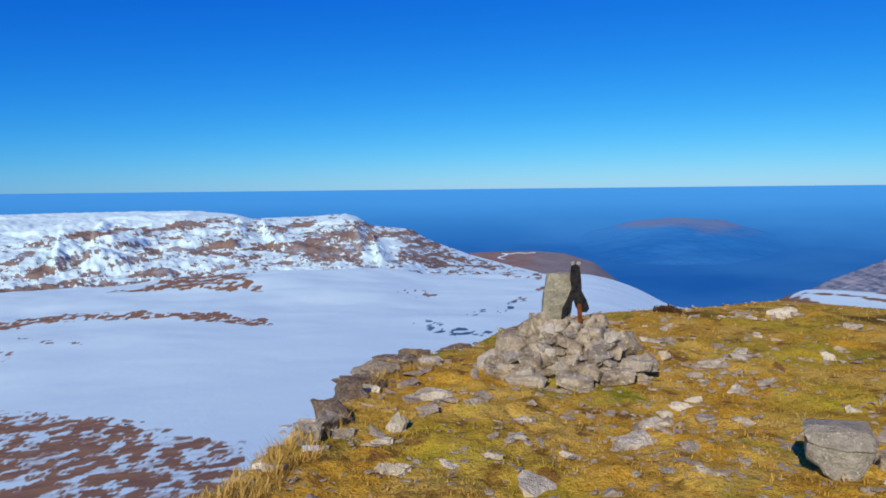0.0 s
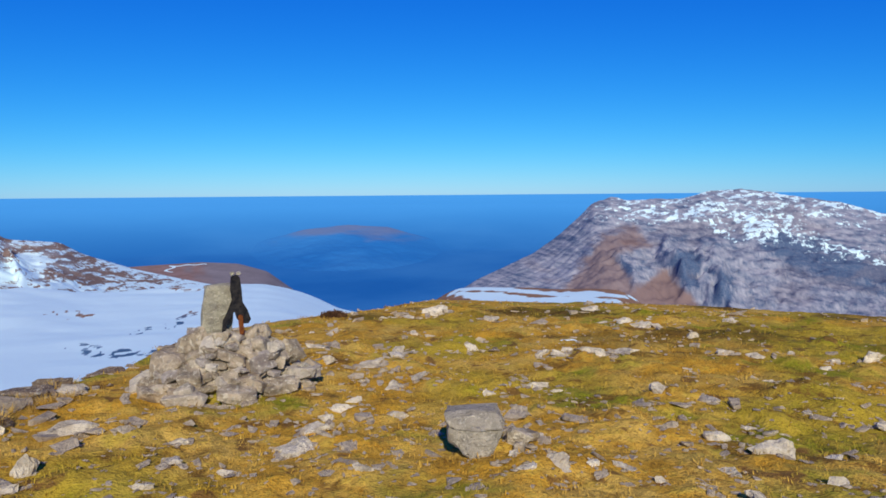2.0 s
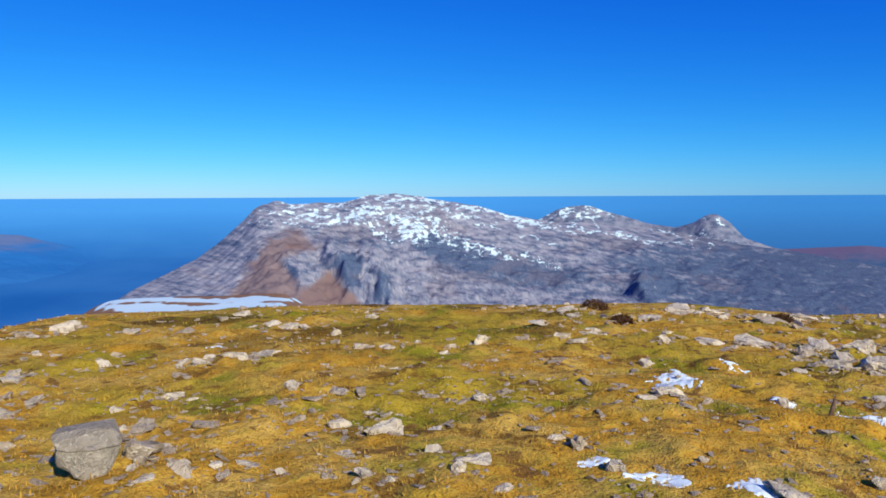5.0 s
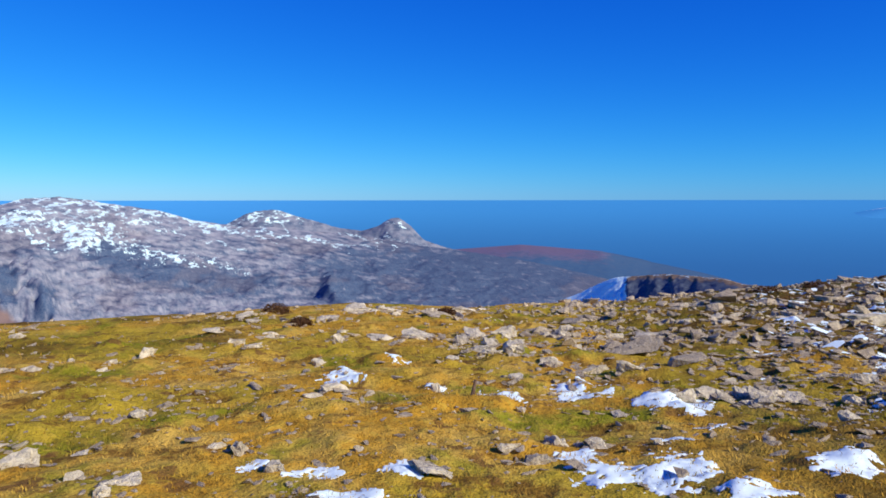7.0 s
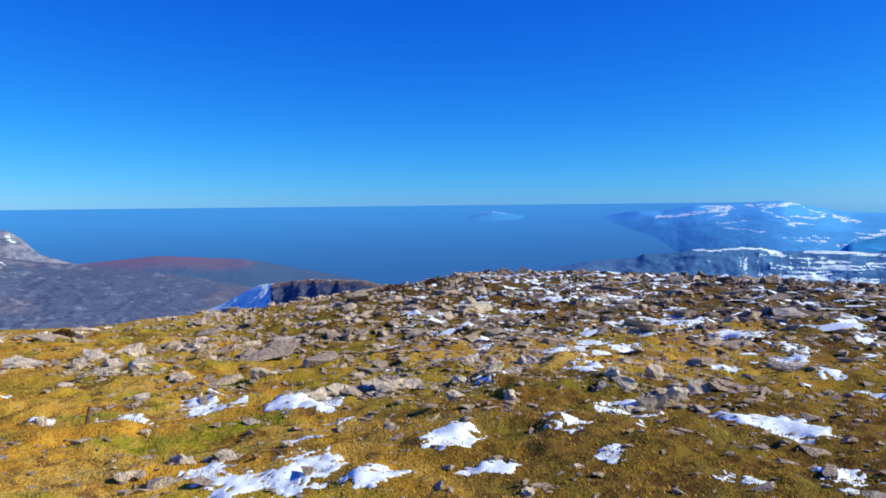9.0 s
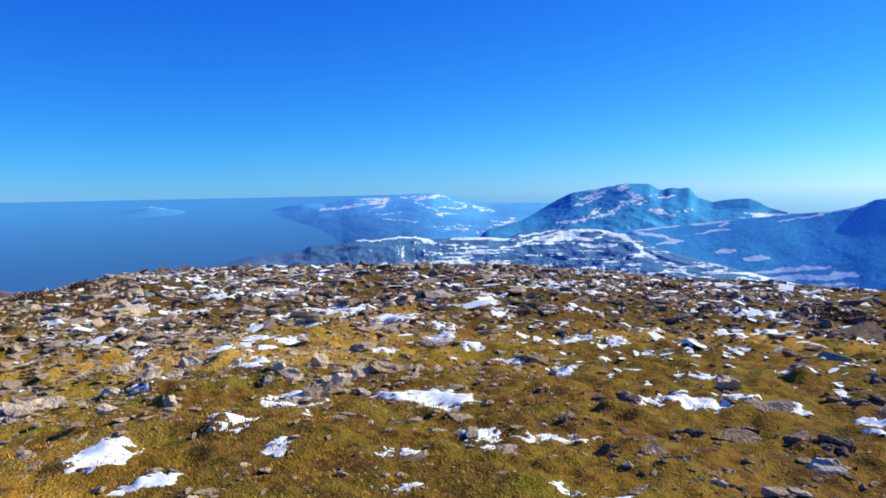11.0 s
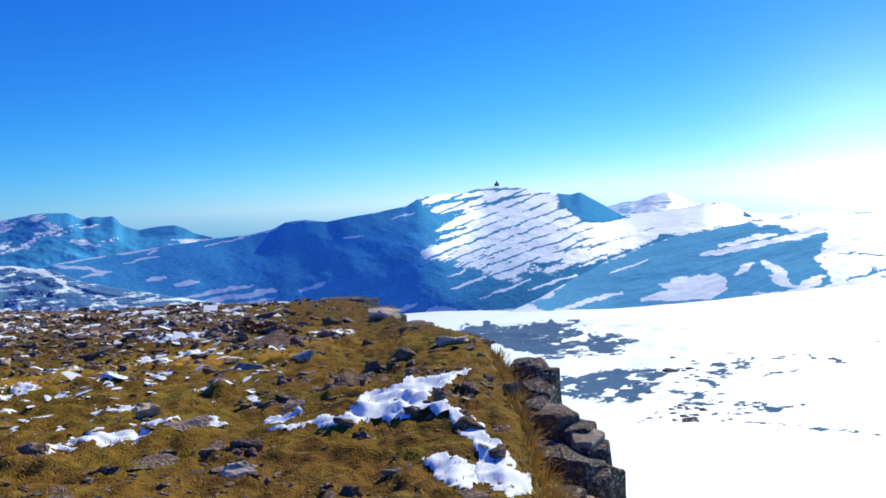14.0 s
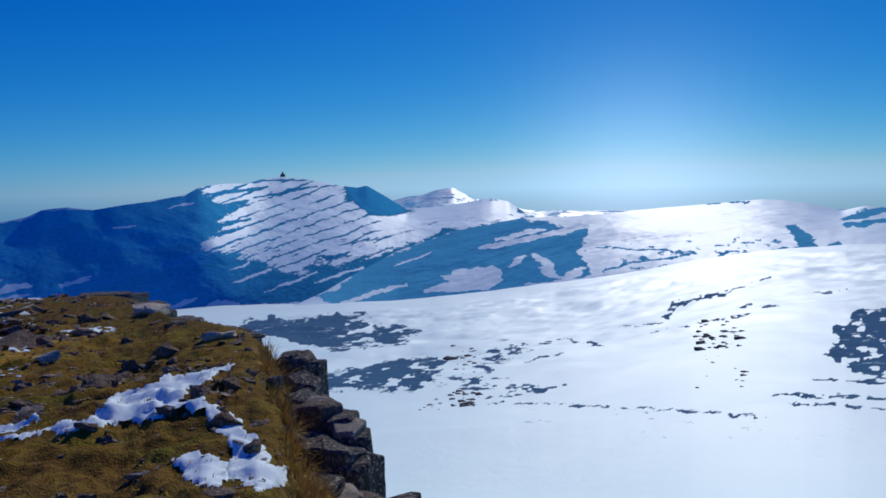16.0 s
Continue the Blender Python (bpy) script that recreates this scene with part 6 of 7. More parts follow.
def split_boulder():
    x, y = spot(-22.6, 5.35)
    z = ground_z(x, y)
    root = empty("boulder", pose(x, y, z - 0.03, 0, 0, -22.6) @ Matrix.Diagonal((0.92, 0.92, 0.8, 1)), "blocky grey limestone boulder with a horizontal crack", "boulder")
    low = block_bmesh(41, (0.4, 0.36, 0.36), [(-0.21, -0.14, 0.25), (0.21, -0.15, 0.23), (0.02, -0.2, 0.23), (-0.2, 0.16, 0.24), (0.2, 0.16, 0.23), (-0.21, -0.12, 0.13), (-0.15, 0.14, 0.02), (0.17, -0.14, 0.08), (0.1, -0.19, -0.09), (-0.09, -0.19, 0.04), (0.15, 0.14, 0.0), (0.09, -0.12, -0.14)], 0.02)
    part("body", low, BOULDER, root)
    top = block_bmesh(47, (0.4, 0.36, 0.14), [(-0.22, -0.14, 0.33), (-0.2, -0.16, 0.27), (0.2, -0.16, 0.25), (0.02, -0.21, 0.25), (0.22, -0.1, 0.29), (0.15, -0.08, 0.385), (-0.14, -0.05, 0.39), (-0.2, 0.15, 0.36), (0.17, 0.17, 0.38), (0.21, 0.16, 0.27), (-0.21, 0.16, 0.27), (-0.24, -0.06, 0.37)], 0.022)
    ob = part("cap", top, BOULDER, root)
    ob.matrix_local = pose(0.01, 0.0, -0.02)
    for k, (dx, dy, w, h, tilt) in enumerate(((0.33, 0.02, 0.2, 0.2, 28), (0.4, 0.16, 0.26, 0.1, 8), (0.3, 0.2, 0.2, 0.14, 0), (0.33, -0.12, 0.14, 0.1, 20))):
        ob = part("shard", block_bmesh(60 + k, (w, w * 0.7, h)), CAIRN_STONE, root)
        ob.matrix_local = pose(dx, dy, 0.06 + 0.02 * (k == 0), 10, tilt, 30 * k)
    taken.append((x, y, 0.4))


split_boulder()

# ---- rocks told apart one by one ----
for az, r, w, h in ROCKS:
    rock(az, r, w, h)
# ledges along the rim
for az, r, w, h in ((11.0, 6.65, 0.5, 0.22), (10.2, 7.0, 0.42, 0.2), (12.2, 6.0, 0.42, 0.24), (8.6, 7.5, 0.45, 0.18), (7.2, 8.0, 0.5, 0.18), (5.4, 8.5, 0.45, 0.16), (14.2, 5.6, 0.34, 0.2), (12.9, 5.75, 0.3, 0.22), (2.6, 9.2, 0.4, 0.14), (9.4, 7.2, 0.3, 0.2)):
    rock(az, r, w * 1.05, h * 1.15, "rough limestone ledge breaking through the grass at the rim", DARK_MESHES)


# pale outcrops: rocks crowded together (azimuth, distance, width, count)
OUTCROPS = ((-77.0, 11.3, 0.8, 16), (-70.5, 18.0, 1.6, 14), (-67.0, 17.5, 1.2, 8), (-95.5, 7.4, 0.7, 16), (-92.5, 18.3, 1.8, 16), (-83.5, 12.6, 1.0, 10), (-118.0, 7.4, 0.7, 12), (-96.5, 14.6, 1.4, 14), (-104.0, 8.6, 0.6, 8), (-79.5, 10.4, 0.7, 8))
rng = random.Random(63)
for az, r, wide, count in OUTCROPS:
    for k in range(count):
        w = rng.uniform(0.1, 0.34)
        rock(az + rng.gauss(0, 0.5) * math.degrees(wide / r), r + rng.gauss(0, 0.35) * wide, w, w * rng.uniform(0.4, 0.7), "pale limestone rock of an outcrop in the turf")


def free(x, y, gap):
    return all((x - a) ** 2 + (y - b) ** 2 > (c + gap) ** 2 for a, b, c in taken)


# ---- cliff blocks where the turf breaks off ----
def crag_block(az, r, top, w, d, h, seed, lean=0):
    """A column of the cliff, split by level joints into blocks that stand askew."""
    x, y = spot(az, r)
    rng = random.Random(seed)
    z, k = top, 0
    while top - z < h - 0.05:
        tall = min(rng.choice((0.6, 0.8, 1.1, 1.5)), h - (top - z))
        sides = [radians(q * 72 + rng.uniform(-20, 20)) for q in range(5)]
        points = [(0.6 * w * math.cos(q) * rng.uniform(0.88, 1.1), 0.6 * d * math.sin(q) * rng.uniform(0.88, 1.1), side * tall * rng.uniform(0.47, 0.55)) for q in sides for side in (-1, 1)]
        bm = block_bmesh(seed * 7 + k, (w * 1.1, d * 1.1, tall * 1.12), points, chip=0.008)
        ob = part("cliff_block", bm, CLIFF)
        ob.matrix_world = pose(x + rng.uniform(-0.1, 0.1) * w, y + rng.uniform(-0.1, 0.1) * w, z - tall / 2, lean + rng.uniform(-5, 5), rng.uniform(-5, 5), az + rng.uniform(-20, 20))
        tagged(ob, "dark fractured limestone block of the cliff edge", "rock", "cliff blocks")
        z, k = z - tall, k + 1
    taken.append((x, y, w * 0.5))


COLUMNS = [(-173.7, 8.7, -12.0, 0.34), (-174.6, 8.6, -12.25, 0.36), (-175.4, 8.5, -12.6, 0.32), (-174.6, 7.9, -13.6, 0.3), (-174.5, 7.4, -14.9, 0.32), (-175.4, 7.3, -15.3, 0.36), (-176.4, 7.2, -15.6, 0.38), (-177.4, 7.1, -16.4, 0.3), (-178.2, 6.9, -17.0, 0.26), (-179.0, 6.8, -17.7, 0.24),
           (-179.8, 6.6, -19.2, 0.2), (-175.0, 6.8, -17.4, 0.28), (-176.2, 6.7, -18.0, 0.34), (-177.5, 6.6, -18.6, 0.34), (-178.7, 6.5, -19.4, 0.28), (-176.6, 6.1, -20.6, 0.3), (-178.0, 6.0, -21.4, 0.3), (-179.5, 5.9, -22.0, 0.24), (-182.6, 5.6, -22.0, 0.24), (-183.6, 5.6, -22.6, 0.2)]
rng = random.Random(31)
for k, (az, r, el, w) in enumerate(COLUMNS):
    crag_block(az, r, EYE + r * math.tan(radians(el)), w * rng.uniform(0.9, 1.15), w * rng.uniform(1.0, 1.6), rng.uniform(1.7, 2.6), 700 + k, rng.uniform(-3, 3))
for k, (az, r, el, w, d, h) in enumerate(((-169.0, 11.2, -10.2, 0.7, 0.6, 1.2), (-168.4, 11.6, -10.0, 0.5, 0.5, 1.2), (-166.4, 13.4, -9.2, 0.6, 0.6, 0.8), (-165.4, 14.4, -9.0, 0.5, 0.6, 0.8), (-163.9, 20.0, -8.3, 0.8, 0.9, 1.0), (-163.2, 22.0, -7.9, 0.8, 0.9, 1.0),
                                          (-161.6, 31.0, -7.1, 1.2, 1.0, 1.6), (-160.6, 33.0, -6.95, 1.4, 1.2, 1.6), (-159.4, 34.0, -6.95, 1.3, 1.0, 1.4))):
    crag_block(az, r, EYE + r * math.tan(radians(el)), w, d, h, 760 + k)


# ---- snow lying in the hollows ----
def snow_patch(az, r, w, d, seed):
    """A thin ragged sheet that dips below the turf where it ends."""
    x0, y0 = spot(az, r)
    n = int(min(54, max(20, 62 * max(w, d) ** 0.5 * (6.0 / r) ** 0.8)))
    u, v = np.meshgrid(np.linspace(-1.35, 1.35, n), np.linspace(-1.35, 1.35, n), indexing="ij")
    a = radians(az + random.Random(seed).uniform(-14, 14))
    px, py = u * w / 2, v * d / 2
    gx, gy = x0 + px * math.cos(a) - py * math.sin(a), y0 + px * math.sin(a) + py * math.cos(a)
    dx, dy = gx - CX, gy - CY
    gz = height(np.degrees(np.arctan2(-dx, dy)), np.hypot(dx, dy))
    span = 0.45 * min(max(w, 0.15), 1.2)
    f = 0.85 - (u * u + v * v) + 1.7 * fbm(gx / span, gy / span, 3, 300 + seed) + 1.5 * fbm(gx / (0.3 * span), gy / (0.3 * span), 4, 340 + seed, 0.65)
    z0 = ground_z(x0, y0)
    gz = gz - z0 - 0.004 + (0.007 + 0.008 * min(w, 1.0)) * np.clip(f * 4, -0.8, 1) + 0.002 * vnoise(gx * 9, gy * 9, 4)
    i = np.arange(n * n).reshape(n, n)
    q = np.stack([i[:-1, :-1], i[1:, :-1], i[1:, 1:], i[:-1, 1:]], -1).reshape(-1, 4)
    q = q[(f.ravel()[q] > -0.25).all(1)]
    used, q = np.unique(q, return_inverse=True)
    co = np.stack([gx - x0, gy - y0, gz], -1).reshape(-1, 3)[used]
    me = bpy.data.meshes.new("snow_patch")
    me.from_pydata(co.tolist(), [], q.reshape(-1, 4).tolist())
    me.polygons.foreach_set("use_smooth", np.ones(len(me.polygons), bool))
    me.materials.append(PATCH_SNOW)
    ob = new("snow_patch", me)
    ob.location = (x0, y0, z0)
    return tagged(ob, "melting white snow patch lying between grass and rocks", "snow patch", "snow patches")


# the forked drift along the rim
DRIFT_BAND = [(-154.9, -15.63), (-156.1, -15.27), (-157.7, -15.46), (-159.3, -14.9), (-160.9, -14.98), (-161.9, -13.83), (-163.9, -13.12), (-166, -12.76), (-168.7, -12.42), (-170, -12.71), (-168.4, -13.31), (-167, -13.8), (-166.4, -14.55), (-168, -14.58), (-169.1, -15.03), (-168.3, -15.41), (-166.1, -15.45), (-164.9, -15.69), (-161.3, -15.69), (-159.3, -15.68), (-155.5, -15.74)]
DRIFT_TAIL = [(-168.2, -15.03), (-170.2, -15.46), (-171.3, -16.47), (-172.2, -17.32), (-172.8, -18.12), (-173, -18.93), (-174.2, -19.72), (-174.4, -20.75), (-172.7, -20.67), (-171.3, -20.16), (-170.2, -19.32), (-170.4, -18.07), (-169.6, -17.04), (-168.7, -15.99)]
DRIFT_SPOT = [(-166.3, -18.26), (-167.9, -17.75), (-169.2, -17.99), (-169.9, -18.66), (-170.4, -19.85), (-169.1, -20.09), (-168, -19.86), (-167.1, -18.95)]


def snow_drift(outline, seed):
    az, r = np.meshgrid(np.arange(-150, -182, -0.11), np.exp(np.arange(math.log(4.0), math.log(12.5), 0.009)), indexing="ij")
    z = height(az, r)
    e = sight(r, z)
    f = area(az, e, outline, 0.3, 0.8, seed)
    z = z - 0.012 + 0.022 * smooth(0.2, 0.7, f) + 0.006 * fbm(az * 0.5, r * 3, 3, 64) * f
    x0, y0 = spot(-165, 7)
    z0 = ground_z(x0, y0)
    i = np.arange(az.size).reshape(az.shape)
    q = np.stack([i[:-1, :-1], i[:-1, 1:], i[1:, 1:], i[1:, :-1]], -1).reshape(-1, 4)
    q = q[(f.ravel()[q] > 0.12).all(1)]
    piece = np.arange(az.size)
    for step in range(400):
        least = piece[q].min(1)
        np.minimum.at(piece, q.ravel(), np.repeat(least, 4))
    q = q[piece[q[:, 0]] == np.bincount(piece[q[:, 0]]).argmax()]
    used, q = np.unique(q, return_inverse=True)
    co = np.stack([CX - r * np.sin(np.radians(az)) - x0, CY + r * np.cos(np.radians(az)) - y0, z - z0], -1).reshape(-1, 3)[used]
    me = bpy.data.meshes.new("snow_drift")
    me.from_pydata(co.tolist(), [], q.reshape(-1, 4).tolist())
    me.polygons.foreach_set("use_smooth", np.ones(len(me.polygons), bool))
    me.materials.append(PATCH_SNOW)
    ob = new("snow_drift", me)
    ob.location = (x0, y0, z0)
    return tagged(ob, "forked drift of old snow along the turf edge", "snow patch", "snow patches")


for k, outline in enumerate((DRIFT_BAND, DRIFT_TAIL, DRIFT_SPOT)):
    snow_drift(outline, 61 + k)
for k, (az, r, w, d) in enumerate([q for q in SNOW_SPOTS if q[0] > -157.5 or q[1] > 9.8]):
    snow_patch(az, r, w * 1.2, d * 1.2, k)
rng = random.Random(77)
for k in range(140):
    az, r = rng.uniform(-154, -103), rng.uniform(8.5, 33)
    w = rng.uniform(0.25, 0.85) * r / 14
    snow_patch(az, r, w, w * rng.uniform(0.6, 1.4), 400 + k)
for k, (az, r, w, d) in enumerate(((-31, 11.0, 0.4, 0.2), (-70, 9.2, 0.35, 0.3))):
    snow_patch(az, r, w, d, 600 + k)


# ---- more rocks, thicker towards the rocky rim ----
def density(az, r):
    d = 0.06
    d += 0.9 * bump(-140, -122, -84, -68, az) * smooth(5.0, 8.5, r) + 0.9 * bump(-164, -150, -96, -84, az) * smooth(10, 15, r)
    d += 0.06 * bump(-185, -170, -140, -125, az)
    return min(float(d), 1.0)


def joined(obs, name, label, material):
    """Many small stones as one mesh."""
    cs, fs, off = [], [], 0
    for ob in obs:
        m = np.array(ob.matrix_world)
        p = np.array([v.co[:] for v in ob.data.vertices])
        cs.append(p @ m[:3, :3].T + m[:3, 3])
        fs += [[off + q for q in f.vertices] for f in ob.data.polygons]
        off += len(p)
        bpy.data.objects.remove(ob)
    me = bpy.data.meshes.new(name)
    me.from_pydata(np.concatenate(cs).tolist(), [], fs)
    me.materials.append(material)
    return tagged(new(name, me), label, "stones", kind="stuff")


dark_stones, slabs = [], []
rng = random.Random(131)
for k in range(70):
    az, r = rng.uniform(-172, -132), 4.6 + 13 * rng.random() ** 1.1
    if r < float(rim(np.array([az]))[0][0]) - 0.5 and free(*spot(az, r), 0.06):
        w = rng.choice((0.1, 0.14, 0.18, 0.26, 0.34)) * (0.7 + r / 24)
        dark_stones.append(rock(az, r, w, w * rng.uniform(0.45, 0.7), meshes=DARK_MESHES))
rng = random.Random(121)
for k in range(64):
    az, r = rng.uniform(-66, 14), 4.2 + 12 * rng.random() ** 1.1
    if r > float(rim(np.array([az]))[0][0]) - 0.4:
        continue
    w = rng.choice((0.12, 0.16, 0.2, 0.26, 0.34)) * (0.75 + r / 26)
    for q in range(rng.choice((1, 1, 2, 3))):
        a, b = az + rng.gauss(0, 1.1) * q, r + rng.gauss(0, 0.16) * q
        if free(*spot(a, b), 0.02):
            slabs.append(rock(a, b, w * (1 - 0.22 * q), w * rng.uniform(0.26, 0.42)))
bpy.context.view_layer.update()
joined(dark_stones, "dark_stones", "rough limestone stones with backlit shade in their dark colour", DARK_STONE)
joined(slabs, "slabs", "flat grey limestone slabs breaking through the turf", LIMESTONE)

rng = random.Random(21)
placed = 0
while placed < 62:
    az, r = rng.uniform(-178, 20), 3.6 + 10 * rng.random() ** 1.3
    x, y = spot(az, r)
    if r < float(rim(np.array([az]))[0][0]) - 0.15 and rng.random() < density(az, r) and free(x, y, 0.15):
        w = rng.choice((0.08, 0.1, 0.13, 0.16, 0.22))
        rock(az, r, w, w * rng.uniform(0.3, 0.6))
        placed += 1


def scatter(name, label, category, material, x, y, s, tall, rng, flat=0.18):
    """Small angular pieces of size s at x, y, joined into one mesh."""
    shapes = []
    for k in range(12):
        bm = stone_bmesh(820 + k, (1, 1, 1), 10, 0.55, 0)
        shapes.append((np.array([v.co[:] for v in bm.verts]), np.array([[v.index for v in f.verts] for f in bm.faces])))
        bm.free()
    z = height(np.degrees(np.arctan2(CX - x, y - CY)), np.hypot(x - CX, y - CY))
    cs, fs, off = [], [], 0
    for k in range(len(x)):
        v, f = shapes[rng.randint(12)]
        a = rng.uniform(0, 6.28)
        sz = s[k] * rng.uniform(0.22, 0.55) * tall[k]
        p = v * (s[k] * rng.uniform(0.9, 1.9), s[k] * rng.uniform(0.6, 1.1), sz)
        p = np.stack([p[:, 0] * math.cos(a) - p[:, 1] * math.sin(a), p[:, 0] * math.sin(a) + p[:, 1] * math.cos(a), p[:, 2] + 0.25 * flat / 0.18 * p[:, 0] * rng.uniform(-1, 1)], -1)
        cs.append(p + (x[k], y[k], z[k] + sz * flat))
        fs.append(f + off)
        off += len(v)
    me = bpy.data.meshes.new(name)
    me.from_pydata(np.concatenate(cs).tolist(), [], np.concatenate(fs).tolist())
    me.materials.append(material)
    return tagged(new(name, me), label, category, kind="stuff")


def rubble():
    rng = np.random.RandomState(9)
    # fragments broken from the larger rocks, chips round the cairn's foot
    broken = []
    for px, py, w in rocky:
        for k in range(rng.randint(5, 13)):
            a, d = rng.uniform(0, 6.28), w * rng.uniform(0.35, 1.3)
            broken.append((px + d * math.cos(a), py + d * math.sin(a), w * rng.uniform(0.1, 0.42)))
    px, py = spot(-5.45, 8.0)
    for k in range(160):
        a, d = rng.uniform(0, 6.28), 0.95 * rng.rand() ** 0.4
        broken.append((px + d * math.cos(a), py + d * math.sin(a), rng.uniform(0.04, 0.12)))
    # larger rocks along the stony rim
    for k in range(150):
        az, r = rng.uniform(-158, -102), rng.uniform(12, 33)
        broken.append((*spot(az, r), rng.uniform(0.1, 0.3) * (0.5 + r / 30)))
    broken = np.array(broken)
    n = 150000
    az, r = rng.uniform(-182, 26, n), np.exp(rng.uniform(math.log(3.4), math.log(37), n))
    x, y = CX - r * np.sin(np.radians(az)), CY + r * np.cos(np.radians(az))
    d = 0.06 + 0.09 * smooth(-75, -60, az) + 0.9 * bump(-140, -122, -84, -68, az) * smooth(5.0, 8.5, r) + 0.9 * bump(-164, -150, -96, -84, az) * smooth(10, 15, r) + 0.06 * bump(-185, -170, -140, -125, az)
    clump = fbm(x / 1.6, y / 1.6, 3, 55)
    keep = (r < rim(az)[0] * 1.02) & (rng.rand(n) < np.minimum(d, 1) * (0.25 + 1.8 * np.maximum(0, clump + 0.15)))
    az, r, x, y = [q[keep][:16000] for q in (az, r, x, y)]
    s = rng.lognormal(math.log(0.036), 0.55, len(r)) * (0.7 + r / 18) * (1 + 0.5 * smooth(7, 12, r) * bump(-166, -150, -88, -74, az))
    tall = 1 + 0.5 * smooth(9, 14, r)
    x, y, s = [np.concatenate([broken[:, k], q]) for k, q in enumerate((x, y, np.minimum(s, 0.6)))]
    tall = np.concatenate([np.ones(len(broken)), tall])
    az, r = turn_az(np.degrees(np.arctan2(CX - x, y - CY))), np.hypot(x - CX, y - CY)
    # towards the sun the rubble takes dark stone: backlit shade put into colour
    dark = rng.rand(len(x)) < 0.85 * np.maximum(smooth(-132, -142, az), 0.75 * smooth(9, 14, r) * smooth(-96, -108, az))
    for which, name, label, material in ((~dark, "rubble", "small pale limestone rubble strewn through the turf", RUBBLE), (dark, "dark_rubble", "small stones, backlit shade in their dark colour, among snow and heather", DARK_STONE)):
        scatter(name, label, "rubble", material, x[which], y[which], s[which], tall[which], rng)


def snow_flecks():
    """Remnants of snow, too small and many to count, between the stones of the rim."""
    rng = np.random.RandomState(29)
    n = 7000
    az, r = rng.uniform(-156, -96, n), np.exp(rng.uniform(math.log(8), math.log(35), n))
    x, y = CX - r * np.sin(np.radians(az)), CY + r * np.cos(np.radians(az))
    keep = (r < rim(az)[0]) & (rng.rand(n) < 0.12 + 0.9 * smooth(0.0, 0.4, fbm(x / 2.0, y / 2.0, 4, 88))) & (rng.rand(n) < smooth(7, 15, r))
    r, x, y = r[keep], x[keep], y[keep]
    s = rng.lognormal(math.log(0.13), 0.5, len(r)) * r / 16
    scatter("snow_flecks", "small remnants of snow lying between the stones", "snow", PATCH_SNOW, x, y, s, np.full(len(r), 0.15), rng, 0.3)


snow_flecks()
rubble()


def snowfield_stones():
    rng = np.random.RandomState(19)
    bm = stone_bmesh(850, (1, 1, 1), 10, 0.5, 0)
    bm.verts.ensure_lookup_table()
    v = np.array([q.co[:] for q in bm.verts])
    f = np.array([[q.index for q in g.verts] for g in bm.faces])
    bm.free()
    cs, fs, off = [], [], 0
    for a0, a1, r0, r1, count, s0 in ((-214, -182, 75, 140, 170, 0.35), (-196, -183, 80, 96, 160, 0.5), (-208, -198, 120, 200, 120, 0.9), (-7, 5, 48, 105, 200, 0.3), (-16, -6, 60, 130, 90, 0.4), (18, 33, 26, 60, 240, 0.2), (-200, -184, 130, 230, 160, 0.9)):
        for k in range(count):
            az, r = rng.uniform(a0, a1), math.exp(rng.uniform(math.log(r0), math.log(r1)))
            x, y = spot(az, r)
            if float(fbm(np.array([x / (0.16 * r)]), np.array([y / (0.16 * r)]), 3, 14)[0]) < 0.08:
                continue
            s = s0 * rng.lognormal(0, 0.45)
            p = v * (s * rng.uniform(1, 2.2), s, s * rng.uniform(0.3, 0.7))
            a = radians(az) + rng.uniform(-0.6, 0.6)
            p = np.stack([p[:, 0] * math.cos(a) - p[:, 1] * math.sin(a), p[:, 0] * math.sin(a) + p[:, 1] * math.cos(a), p[:, 2]], -1)
            cs.append(p + (x, y, ground_z(x, y) + 0.1 * s))
            fs.append(f + off)
            off += len(v)
    me = bpy.data.meshes.new("snowfield_stones")
    me.from_pydata(np.concatenate(cs).tolist(), [], np.concatenate(fs).tolist())
    me.materials.append(SNOW_STONE)
    return tagged(new("snowfield_stones", me), "dark stones poking through the snowfields", "stones", kind="stuff")


snowfield_stones()


